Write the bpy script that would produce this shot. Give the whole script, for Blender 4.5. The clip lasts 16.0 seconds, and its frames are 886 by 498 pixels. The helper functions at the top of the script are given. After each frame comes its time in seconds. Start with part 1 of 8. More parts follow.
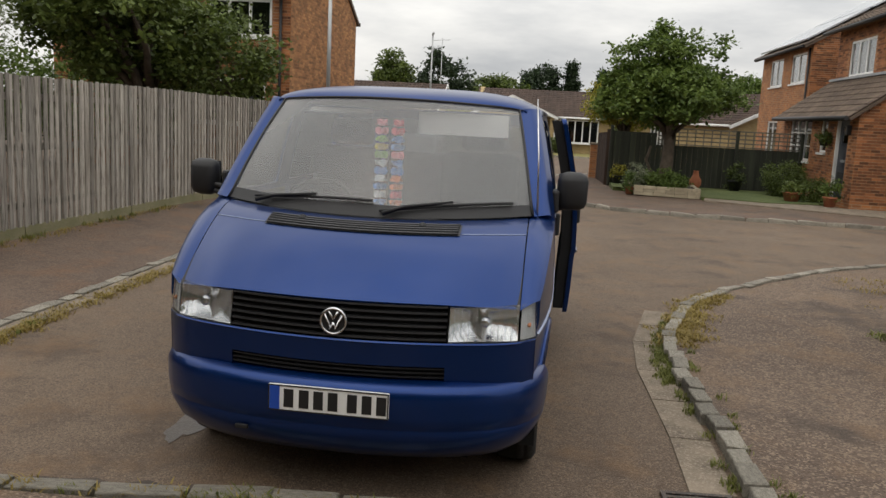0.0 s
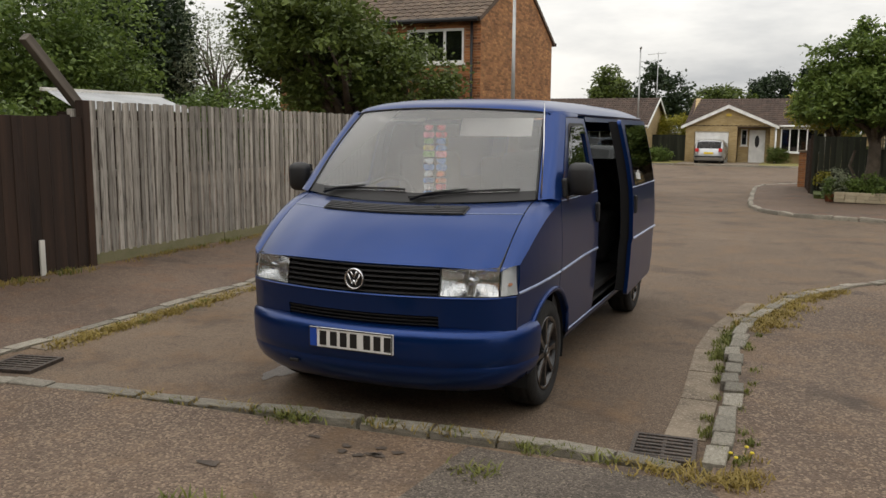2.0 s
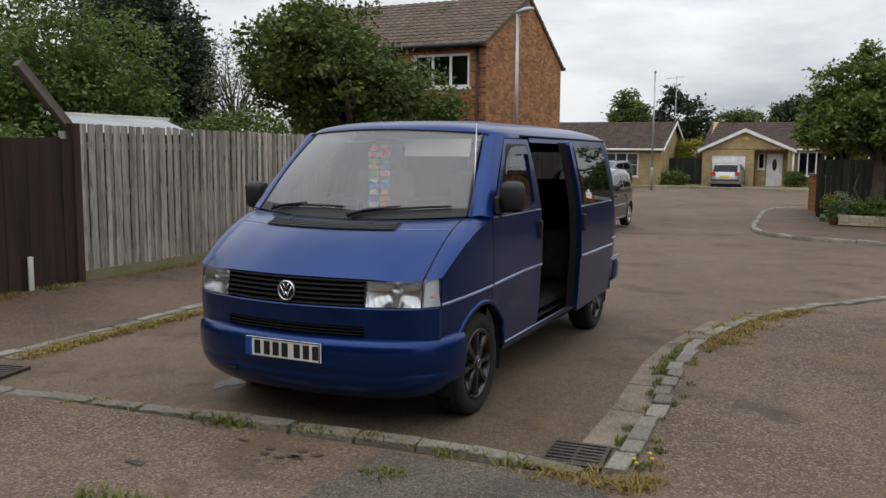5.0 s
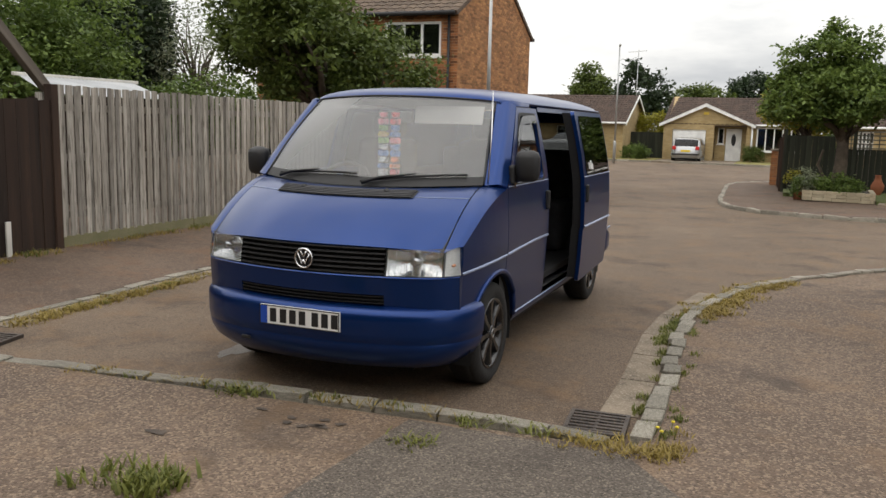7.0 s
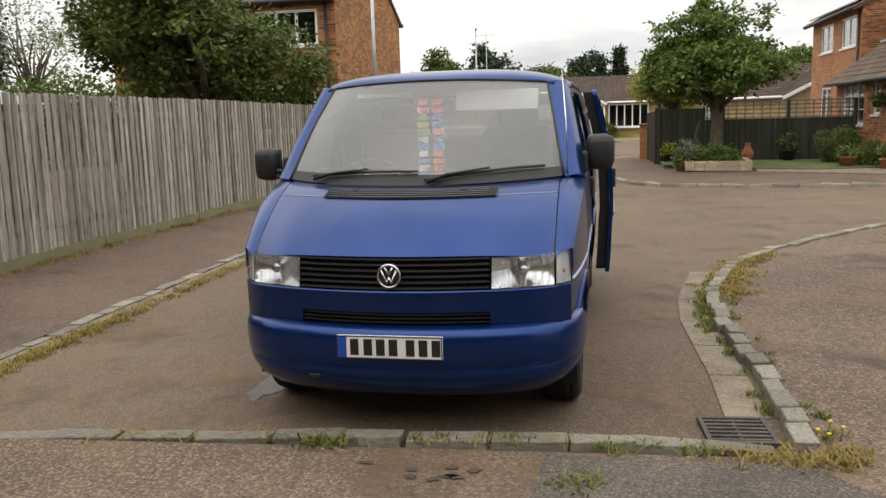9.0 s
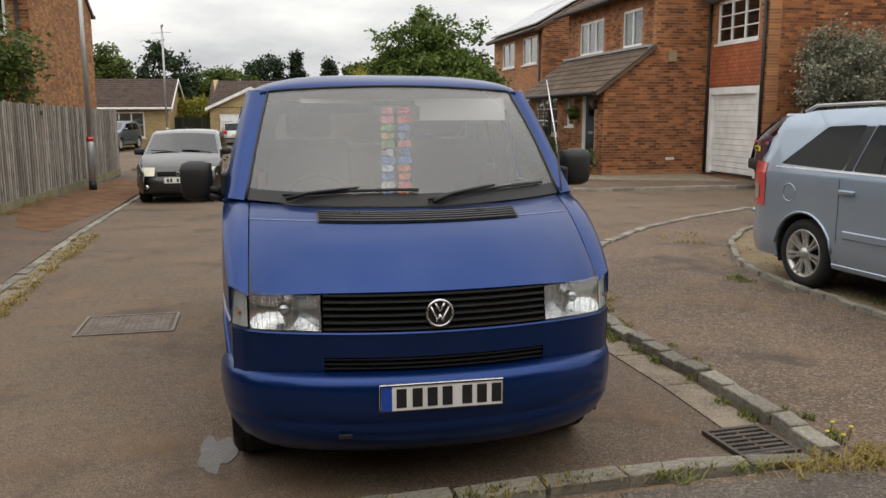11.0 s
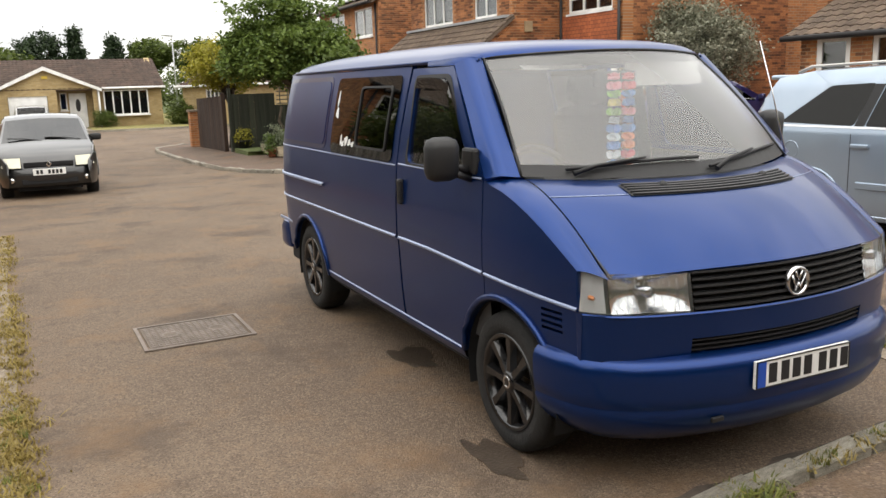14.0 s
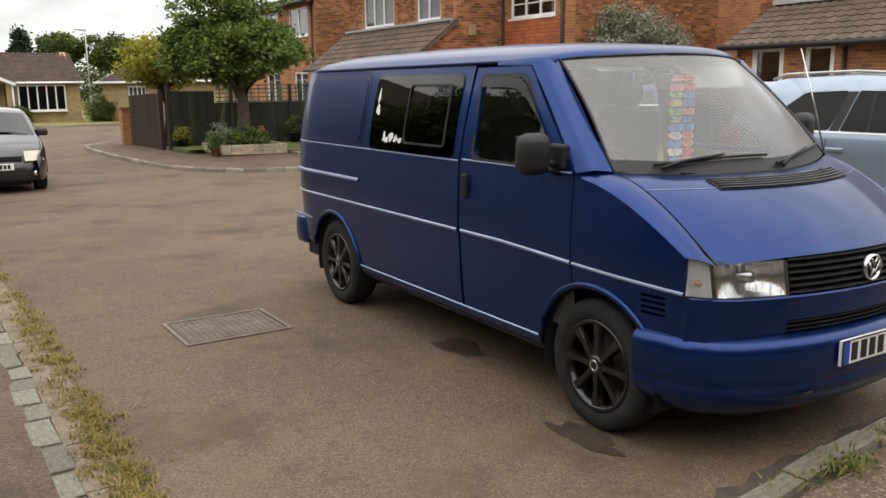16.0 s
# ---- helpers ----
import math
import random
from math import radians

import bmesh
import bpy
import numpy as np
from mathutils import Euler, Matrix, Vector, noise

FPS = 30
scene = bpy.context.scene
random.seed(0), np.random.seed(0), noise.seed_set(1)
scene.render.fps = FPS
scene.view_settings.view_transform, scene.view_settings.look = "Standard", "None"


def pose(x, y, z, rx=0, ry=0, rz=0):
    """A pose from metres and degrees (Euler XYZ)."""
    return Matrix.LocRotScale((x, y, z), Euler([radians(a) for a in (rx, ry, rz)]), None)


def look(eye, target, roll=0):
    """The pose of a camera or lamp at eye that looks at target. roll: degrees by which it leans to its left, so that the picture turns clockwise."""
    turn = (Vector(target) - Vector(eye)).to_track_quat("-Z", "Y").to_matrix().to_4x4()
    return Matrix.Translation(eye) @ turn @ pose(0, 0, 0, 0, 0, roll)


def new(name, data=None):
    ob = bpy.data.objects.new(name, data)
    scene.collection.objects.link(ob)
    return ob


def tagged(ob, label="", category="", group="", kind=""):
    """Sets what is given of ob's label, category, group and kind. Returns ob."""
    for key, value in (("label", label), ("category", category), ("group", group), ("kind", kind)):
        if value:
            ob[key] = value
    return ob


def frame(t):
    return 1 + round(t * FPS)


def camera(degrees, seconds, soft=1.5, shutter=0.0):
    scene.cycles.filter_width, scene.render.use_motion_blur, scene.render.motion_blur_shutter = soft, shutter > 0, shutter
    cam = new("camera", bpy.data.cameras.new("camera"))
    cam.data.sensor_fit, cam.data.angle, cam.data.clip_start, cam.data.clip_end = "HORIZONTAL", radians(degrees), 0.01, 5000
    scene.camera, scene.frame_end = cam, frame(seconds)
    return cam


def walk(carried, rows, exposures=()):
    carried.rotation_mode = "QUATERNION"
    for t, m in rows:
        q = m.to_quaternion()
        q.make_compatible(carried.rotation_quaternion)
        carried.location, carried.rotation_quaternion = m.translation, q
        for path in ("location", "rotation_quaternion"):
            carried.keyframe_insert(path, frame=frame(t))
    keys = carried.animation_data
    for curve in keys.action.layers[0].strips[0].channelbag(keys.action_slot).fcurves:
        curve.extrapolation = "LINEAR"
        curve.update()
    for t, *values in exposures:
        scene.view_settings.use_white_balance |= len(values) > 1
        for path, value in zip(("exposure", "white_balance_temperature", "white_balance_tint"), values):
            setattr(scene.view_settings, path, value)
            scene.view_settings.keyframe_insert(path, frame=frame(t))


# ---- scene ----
cam = camera(55.7, 16.0)
PATH = [
    (0, (0.877, -3.325, 1.722), (0.63, -1.365, 1.409), 2.9),
    (0.5, (1.136, -3.553, 1.706), (0.71, -1.631, 1.35), 0.3),
    (1, (1.578, -3.685, 1.651), (1.021, -1.793, 1.32), 1.2),
    (1.5, (1.897, -3.866, 1.639), (1.331, -1.979, 1.295), -0.3),
    (2, (2.233, -3.958, 1.661), (1.459, -2.135, 1.379), 0.4),
    (2.5, (2.519, -3.896, 1.656), (1.702, -2.09, 1.389), -0.2),
    (3, (2.598, -3.958, 1.651), (1.78, -2.151, 1.399), 1.4),
    (3.2, (2.656, -3.968, 1.651), (1.799, -2.176, 1.424), 0.6),
    (5.3, (2.847, -3.938, 1.64), (2.029, -2.127, 1.413), 0.3),
    (5.5, (2.849, -3.933, 1.645), (2.072, -2.104, 1.416), 0.1),
    (6, (2.844, -3.897, 1.635), (2.17, -2.031, 1.385), 1.1),
    (6.5, (2.731, -3.938, 1.637), (2.104, -2.059, 1.366), 0.9),
    (7, (2.488, -4.049, 1.617), (1.756, -2.212, 1.323), 1.4),
    (7.5, (2.126, -3.867, 1.601), (1.456, -2.002, 1.329), 0.6),
    (8, (1.841, -3.806, 1.611), (1.205, -1.931, 1.328), -1.8),
    (8.2, (1.696, -3.811, 1.603), (1.093, -1.924, 1.327), -1.9),
    (10.3, (-0.097, -3.566, 1.627), (-0.013, -1.609, 1.224), -1.2),
    (10.5, (-0.257, -3.51, 1.644), (-0.096, -1.542, 1.327), -1.2),
    (11, (-0.654, -3.276, 1.662), (-0.265, -1.341, 1.341), -0.2),
    (11.5, (-0.962, -3.243, 1.662), (-0.428, -1.341, 1.349), -1.0),
    (12, (-1.342, -3.151, 1.658), (-0.707, -1.279, 1.352), -0.4),
    (12.5, (-1.698, -2.886, 1.643), (-0.952, -1.075, 1.235), 0.2),
    (13, (-2.05, -2.719, 1.63), (-1.206, -0.956, 1.208), -1.7),
    (13.5, (-2.393, -2.551, 1.648), (-1.519, -0.791, 1.277), -0.4),
    (14, (-2.694, -2.284, 1.662), (-1.845, -0.515, 1.275), -1.8),
    (14.5, (-3.032, -2.275, 1.682), (-2.089, -0.542, 1.356), -1.3),
    (14.6, (-3.094, -2.265, 1.678), (-2.146, -0.532, 1.361), -1.4),
    (15, (-3.149, -2.146, 1.629), (-2.277, -0.393, 1.222), -1.4),
    (15.5, (-3.335, -2.02, 1.638), (-2.376, -0.326, 1.177), -0.7),
    (16, (-3.505, -2.035, 1.658), (-2.478, -0.363, 1.272), -0.7),
]
EXPOSE = [(0, 0.08, 6800, 9), (0.5, 0.42, 6850, 9), (1, 0.4, 6900, 9), (1.5, 0.38, 6900, 9), (2, 0.14, 6900, 9), (2.5, 0.4, 6900, 9), (3, 0.1, 6850, 9), (5.5, -0.02, 6250, 9), (6.5, 0.08, 6400, 9), (7, 0.36, 6800, 9), (7.5, 0.3, 6800, 9), (8, 0.36, 6900, 9), (10.5, 0.7, 6900, 9), (11, 0.26, 6800, 9), (12, 0.12, 6700, 9), (12.5, 0.55, 6800, 9), (13, 0.72, 6850, 9), (13.5, 0.64, 6850, 9), (14, 0.9, 6900, 9), (14.5, 0.6, 6900, 9), (15, 0.7, 6900, 9), (15.5, 1.0, 6900, 9), (16, 0.58, 6900, 9)]
walk(cam, [(t, look(e, a, r)) for t, e, a, r in PATH], EXPOSE)


# ---------------------------------------------------------------- light
SUN_EL, SUN_AZ = radians(70), radians(207)
world = bpy.data.worlds.new("world")
scene.world = world
world.use_nodes = True
wn, wl = world.node_tree.nodes, world.node_tree.links
wn.clear()
w_out = wn.new("ShaderNodeOutputWorld")
w_bg = wn.new("ShaderNodeBackground")
w_sky = wn.new("ShaderNodeTexSky")
w_sky.sky_type = "NISHITA"
w_sky.sun_disc = False
w_sky.sun_elevation = SUN_EL
w_sky.sun_rotation = SUN_AZ
w_sky.dust_density = 4.0
# a closed cloud cover in front of the clear sky: pale grey with darker bellies
w_co = wn.new("ShaderNodeTexCoord")
w_map = wn.new("ShaderNodeMapping")
w_map.inputs["Scale"].default_value = (1.6, 1.6, 6.0)
w_n = wn.new("ShaderNodeTexNoise")
w_n.inputs["Scale"].default_value = 1.7
w_n.inputs["Detail"].default_value = 7
w_n.inputs["Roughness"].default_value = 0.55
w_r = wn.new("ShaderNodeValToRGB")
w_r.color_ramp.elements[0].position = 0.33
w_r.color_ramp.elements[0].color = (5.6, 5.85, 6.3, 1)
w_r.color_ramp.elements[1].position = 0.62
w_r.color_ramp.elements[1].color = (10.8, 10.8, 10.8, 1)
w_mix = wn.new("ShaderNodeMix")
w_mix.data_type = "RGBA"
w_mix.inputs["Factor"].default_value = 0.9
wl.new(w_co.outputs["Generated"], w_map.inputs["Vector"])
wl.new(w_map.outputs["Vector"], w_n.inputs["Vector"])
wl.new(w_n.outputs["Fac"], w_r.inputs["Fac"])
wl.new(w_sky.outputs["Color"], w_mix.inputs["A"])
wl.new(w_r.outputs["Color"], w_mix.inputs["B"])
# an overcast sky is brighter overhead than at the horizon
w_sep, w_up, w_mul = wn.new("ShaderNodeSeparateXYZ"), wn.new("ShaderNodeMapRange"), wn.new("ShaderNodeVectorMath")
w_up.inputs["From Min"].default_value, w_up.inputs["From Max"].default_value = 0.0, 1.0
w_up.inputs["To Min"].default_value, w_up.inputs["To Max"].default_value = 0.86, 1.75
w_mul.operation = "MULTIPLY"
wl.new(w_co.outputs["Generated"], w_sep.inputs[0])
wl.new(w_sep.outputs["Z"], w_up.inputs["Value"])
wl.new(w_mix.outputs["Result"], w_mul.inputs[0])
wl.new(w_up.outputs["Result"], w_mul.inputs[1])
wl.new(w_mul.outputs[0], w_bg.inputs["Color"])
wl.new(w_bg.outputs["Background"], w_out.inputs["Surface"])
w_bg.inputs["Strength"].default_value = 0.1
sun_data = bpy.data.lights.new("sun", "SUN")
sun_data.energy, sun_data.angle, sun_data.color = 0.6, radians(120), (1.0, 0.96, 0.9)
sun = new("sun", sun_data)
sun.matrix_world = look((0, 0, 30), Vector((0, 0, 30)) + Vector((0.155, 0.305, -0.94)))


# ---------------------------------------------------------------- materials
def nodes_of(mat):
    mat.use_nodes = True
    return mat.node_tree.nodes, mat.node_tree.links, mat.node_tree.nodes["Principled BSDF"]


def surface(name, a, b, scale=8.0, rough=0.7, metal=0.0, bump=0.2, fine=60.0, c=None, coat=0.0, spread=0.18, detail=4, bump_d=0.01, each=0.0, isle=False, grain=0.0):
    """Noise-varied paint, stone, wood or tarmac: colours a and b in broad patches, c in fine specks."""
    mat = bpy.data.materials.new(name)
    n, l, p = nodes_of(mat)
    co = n.new("ShaderNodeTexCoord")
    at = co.outputs["Object"]
    if grain:
        # drawn out along the upright, and another stretch of wood for each board
        mp, ob_, sh = n.new("ShaderNodeMapping"), n.new("ShaderNodeObjectInfo"), n.new("ShaderNodeMath")
        mp.inputs["Scale"].default_value = (1, 1, grain)
        sh.operation = "MULTIPLY"
        sh.inputs[1].default_value = 37.0
        l.new(ob_.outputs["Random"], sh.inputs[0])
        l.new(at, mp.inputs["Vector"])
        l.new(sh.outputs[0], mp.inputs["Location"])
        at = mp.outputs["Vector"]
    big = n.new("ShaderNodeTexNoise")
    big.inputs["Scale"].default_value, big.inputs["Detail"].default_value = scale, detail
    l.new(at, big.inputs["Vector"])
    ramp = n.new("ShaderNodeValToRGB")
    ramp.color_ramp.elements[0].position, ramp.color_ramp.elements[1].position = 0.5 - spread, 0.5 + spread
    ramp.color_ramp.elements[0].color, ramp.color_ramp.elements[1].color = (*a, 1), (*b, 1)
    l.new(big.outputs["Fac"], ramp.inputs["Fac"])
    small = n.new("ShaderNodeTexNoise")
    small.inputs["Scale"].default_value, small.inputs["Detail"].default_value = fine, 3
    l.new(at, small.inputs["Vector"])
    col = ramp.outputs["Color"]
    if c is not None:
        r2 = n.new("ShaderNodeValToRGB")
        r2.color_ramp.elements[0].position, r2.color_ramp.elements[1].position = 0.5, 0.68
        l.new(small.outputs["Fac"], r2.inputs["Fac"])
        mx = n.new("ShaderNodeMix")
        mx.data_type = "RGBA"
        l.new(r2.outputs["Color"], mx.inputs["Factor"])
        l.new(col, mx.inputs["A"])
        mx.inputs["B"].default_value = (*c, 1)
        col = mx.outputs["Result"]
    if each or isle:
        hv = n.new("ShaderNodeHueSaturation")
        mr = n.new("ShaderNodeMapRange")
        mr.inputs["To Min"].default_value, mr.inputs["To Max"].default_value = 1 - each, 1 + each
        if isle:
            g = n.new("ShaderNodeNewGeometry")
            l.new(g.outputs["Random Per Island"], mr.inputs["Value"])
        else:
            oi = n.new("ShaderNodeObjectInfo")
            l.new(oi.outputs["Random"], mr.inputs["Value"])
        l.new(mr.outputs["Result"], hv.inputs["Value"])
        l.new(col, hv.inputs["Color"])
        col = hv.outputs["Color"]
    l.new(col, p.inputs["Base Color"])
    p.inputs["Roughness"].default_value, p.inputs["Metallic"].default_value = rough, metal
    p.inputs["Coat Weight"].default_value = coat
    p.inputs["Coat Roughness"].default_value = 0.05
    p.inputs["Coat IOR"].default_value = 1.5
    if bump:
        bp = n.new("ShaderNodeBump")
        bp.inputs["Strength"].default_value, bp.inputs["Distance"].default_value = bump, bump_d
        l.new(small.outputs["Fac"], bp.inputs["Height"])
        l.new(bp.outputs["Normal"], p.inputs["Normal"])
    return mat


def brickwork(name, c1, c2, mortar, axis, w=0.225, h=0.075):
    """Courses of brick with recessed joints; axis: the wall's run, 'x' or 'y'."""
    mat = bpy.data.materials.new(name)
    n, l, p = nodes_of(mat)
    co = n.new("ShaderNodeTexCoord")
    sx = n.new("ShaderNodeSeparateXYZ")
    cx = n.new("ShaderNodeCombineXYZ")
    l.new(co.outputs["Object"], sx.inputs[0])
    l.new(sx.outputs["X" if axis == "x" else "Y"], cx.inputs[0])
    l.new(sx.outputs["Z"], cx.inputs[1])
    br = n.new("ShaderNodeTexBrick")
    br.inputs["Scale"].default_value = 1
    br.inputs["Brick Width"].default_value, br.inputs["Row Height"].default_value = w, h
    br.inputs["Mortar Size"].default_value = 0.006
    br.inputs["Bias"].default_value = -0.1
    br.inputs["Color1"].default_value, br.inputs["Color2"].default_value = (*c1, 1), (*c2, 1)
    br.inputs["Mortar"].default_value = (*mortar, 1)
    l.new(cx.outputs[0], br.inputs["Vector"])
    ns = n.new("ShaderNodeTexNoise")
    ns.inputs["Scale"].default_value, ns.inputs["Detail"].default_value = 1.3, 5
    l.new(co.outputs["Object"], ns.inputs["Vector"])
    hv = n.new("ShaderNodeHueSaturation")
    mr = n.new("ShaderNodeMapRange")
    mr.inputs["To Min"].default_value, mr.inputs["To Max"].default_value = 0.6, 1.4
    l.new(ns.outputs["Fac"], mr.inputs["Value"])
    l.new(mr.outputs["Result"], hv.inputs["Value"])
    l.new(br.outputs["Color"], hv.inputs["Color"])
    l.new(hv.outputs["Color"], p.inputs["Base Color"])
    p.inputs["Roughness"].default_value = 0.85
    bp = n.new("ShaderNodeBump")
    bp.inputs["Strength"].default_value, bp.inputs["Distance"].default_value = 0.6, 0.01
    bp.invert = True
    l.new(br.outputs["Fac"], bp.inputs["Height"])
    l.new(bp.outputs["Normal"], p.inputs["Normal"])
    return mat


def plain(name, colour, rough=0.5, metal=0.0, coat=0.0):
    return surface(name, tuple(v * 0.88 for v in colour), tuple(min(1, v * 1.1) for v in colour), 3.0, rough, metal, 0.05, 90.0, coat=coat)


def glass(name, tint, rough=0.02, f0=0.05, veil=0.0, haze=0.0):
    """A pane: see-through by its tint, with a real gloss over it that grows towards grazing, and perhaps a pale veil: a
    dusty film and mirrored sky put into the colour.
    """
    mat = bpy.data.materials.new(name)
    n, l, p = nodes_of(mat)
    n.remove(p)
    out = n["Material Output"]
    tr, gl, mx, lw = n.new("ShaderNodeBsdfTransparent"), n.new("ShaderNodeBsdfGlossy"), n.new("ShaderNodeMixShader"), n.new("ShaderNodeLayerWeight")
    tr.inputs["Color"].default_value = (*tint, 1)
    gl.inputs["Roughness"].default_value = rough
    lw.inputs["Blend"].default_value = 0.5
    pw, ma = n.new("ShaderNodeMath"), n.new("ShaderNodeMath")
    pw.operation, ma.operation = "POWER", "MULTIPLY_ADD"
    pw.inputs[1].default_value = 4.0
    ma.inputs[1].default_value, ma.inputs[2].default_value = 1 - f0, f0
    l.new(lw.outputs["Facing"], pw.inputs[0])
    l.new(pw.outputs[0], ma.inputs[0])
    l.new(ma.outputs[0], mx.inputs[0])
    base = tr.outputs[0]
    if veil:
        df, md = n.new("ShaderNodeBsdfDiffuse"), n.new("ShaderNodeMixShader")
        df.inputs["Color"].default_value = (0.75, 0.75, 0.72, 1)
        ns, co, mr = n.new("ShaderNodeTexNoise"), n.new("ShaderNodeTexCoord"), n.new("ShaderNodeMapRange")
        ns.inputs["Scale"].default_value, ns.inputs["Detail"].default_value = 2.5, 5
        mr.inputs["To Min"].default_value, mr.inputs["To Max"].default_value = veil * 0.6, veil * 1.4
        l.new(co.outputs["Object"], ns.inputs["Vector"])
        l.new(ns.outputs["Fac"], mr.inputs["Value"])
        l.new(mr.outputs["Result"], md.inputs[0])
        l.new(tr.outputs[0], md.inputs[1])
        l.new(df.outputs[0], md.inputs[2])
        base = md.outputs[0]
    if haze:
        tl, mh_ = n.new("ShaderNodeBsdfTranslucent"), n.new("ShaderNodeMixShader")
        tl.inputs["Color"].default_value = (0.9, 0.9, 0.88, 1)
        mh_.inputs[0].default_value = haze
        l.new(base, mh_.inputs[1])
        l.new(tl.outputs[0], mh_.inputs[2])
        base = mh_.outputs[0]
    l.new(base, mx.inputs[1])
    l.new(gl.outputs[0], mx.inputs[2])
    l.new(mx.outputs[0], out.inputs["Surface"])
    return mat


def tarmac(name, a, b, stone, cell=60.0, patch=0.5, stain=(0.05, 0.04, 0.033), stain_at=0.62, rust=None, chip=0.85):
    """Rolled tarmac: single chippings of varied tone in a dark binder, broad worn patches and stains."""
    mat = bpy.data.materials.new(name)
    n, l, p = nodes_of(mat)
    co = n.new("ShaderNodeTexCoord")

    def noise_at(scale, detail, rough=0.55):
        t = n.new("ShaderNodeTexNoise")
        t.inputs["Scale"].default_value, t.inputs["Detail"].default_value, t.inputs["Roughness"].default_value = scale, detail, rough
        l.new(co.outputs["Object"], t.inputs["Vector"])
        return t.outputs["Fac"]

    def ramp(fac, p0, p1, c0=(0, 0, 0), c1=(1, 1, 1)):
        r = n.new("ShaderNodeValToRGB")
        r.color_ramp.elements[0].position, r.color_ramp.elements[1].position = p0, p1
        r.color_ramp.elements[0].color, r.color_ramp.elements[1].color = (*c0, 1), (*c1, 1)
        l.new(fac, r.inputs["Fac"])
        return r.outputs["Color"]

    def mix(fac, c0, c1, amount=None):
        m = n.new("ShaderNodeMix")
        m.data_type = "RGBA"
        l.new(fac, m.inputs["Factor"])
        for sock, c_ in (("A", c0), ("B", c1)):
            if isinstance(c_, tuple):
                m.inputs[sock].default_value = (*c_, 1)
            else:
                l.new(c_, m.inputs[sock])
        return m.outputs["Result"]

    base = ramp(noise_at(patch, 8, 0.62), 0.36, 0.66, a, b)
    vo = n.new("ShaderNodeTexVoronoi")
    vo.inputs["Scale"].default_value = cell
    l.new(co.outputs["Object"], vo.inputs["Vector"])
    sp = n.new("ShaderNodeSeparateColor")
    l.new(vo.outputs["Color"], sp.inputs[0])
    col = mix(ramp(sp.outputs[0], 0.55, 0.95, (0, 0, 0), (chip, chip, chip)), base, stone)
    col = mix(ramp(sp.outputs[1], 0.62, 0.95, (0, 0, 0), (chip * 0.85, chip * 0.85, chip * 0.85)), col, tuple(v * 0.35 for v in a))
    col = mix(ramp(noise_at(70, 3, 0.7), 0.5, 0.7, (0, 0, 0), (0.35, 0.35, 0.35)), col, tuple(v * 0.45 for v in a))
    col = mix(ramp(noise_at(9, 6, 0.7), 0.52, 0.75, (0, 0, 0), (0.55, 0.55, 0.55)), col, tuple(v * 0.6 for v in a))
    col = mix(ramp(noise_at(0.9, 6, 0.65), stain_at, stain_at + 0.12, (0, 0, 0), (0.7, 0.7, 0.7)), col, stain)
    if rust:
        col = mix(ramp(noise_at(1.7, 7, 0.7), 0.5, 0.68, (0, 0, 0), (0.55, 0.55, 0.55)), col, rust)
    l.new(col, p.inputs["Base Color"])
    p.inputs["Roughness"].default_value = 0.8
    p.inputs["Specular IOR Level"].default_value = 0.4
    bp = n.new("ShaderNodeBump")
    bp.inputs["Strength"].default_value, bp.inputs["Distance"].default_value = 0.8, 0.006
    bp.invert = True
    l.new(vo.outputs["Distance"], bp.inputs["Height"])
    l.new(bp.outputs["Normal"], p.inputs["Normal"])
    return mat


def leaf_material(name, a, b, patch=1.1, thin=0.3):
    """Leaves that differ one from another and from bough to bough, and let some light through."""
    mat = bpy.data.materials.new(name)
    n, l, p = nodes_of(mat)
    g, co, ns = n.new("ShaderNodeNewGeometry"), n.new("ShaderNodeTexCoord"), n.new("ShaderNodeTexNoise")
    ns.inputs["Scale"].default_value, ns.inputs["Detail"].default_value = patch, 3
    l.new(co.outputs["Object"], ns.inputs["Vector"])
    wide, mx = n.new("ShaderNodeMapRange"), n.new("ShaderNodeMix")
    wide.inputs["From Min"].default_value, wide.inputs["From Max"].default_value = 0.3, 0.7
    l.new(ns.outputs["Fac"], wide.inputs["Value"])
    mx.inputs["Factor"].default_value = 0.42
    l.new(g.outputs["Random Per Island"], mx.inputs["A"])
    l.new(wide.outputs["Result"], mx.inputs["B"])
    r = n.new("ShaderNodeValToRGB")
    r.color_ramp.elements[0].color, r.color_ramp.elements[1].color = (*a, 1), (*b, 1)
    l.new(mx.outputs["Result"], r.inputs["Fac"])
    l.new(r.outputs["Color"], p.inputs["Base Color"])
    p.inputs["Roughness"].default_value = 0.5
    p.inputs["Specular IOR Level"].default_value = 0.3
    tl, ms = n.new("ShaderNodeBsdfTranslucent"), n.new("ShaderNodeMixShader")
    l.new(r.outputs["Color"], tl.inputs["Color"])
    ms.inputs[0].default_value = thin
    l.new(p.outputs[0], ms.inputs[1])
    l.new(tl.outputs[0], ms.inputs[2])
    l.new(ms.outputs[0], n["Material Output"].inputs["Surface"])
    return mat


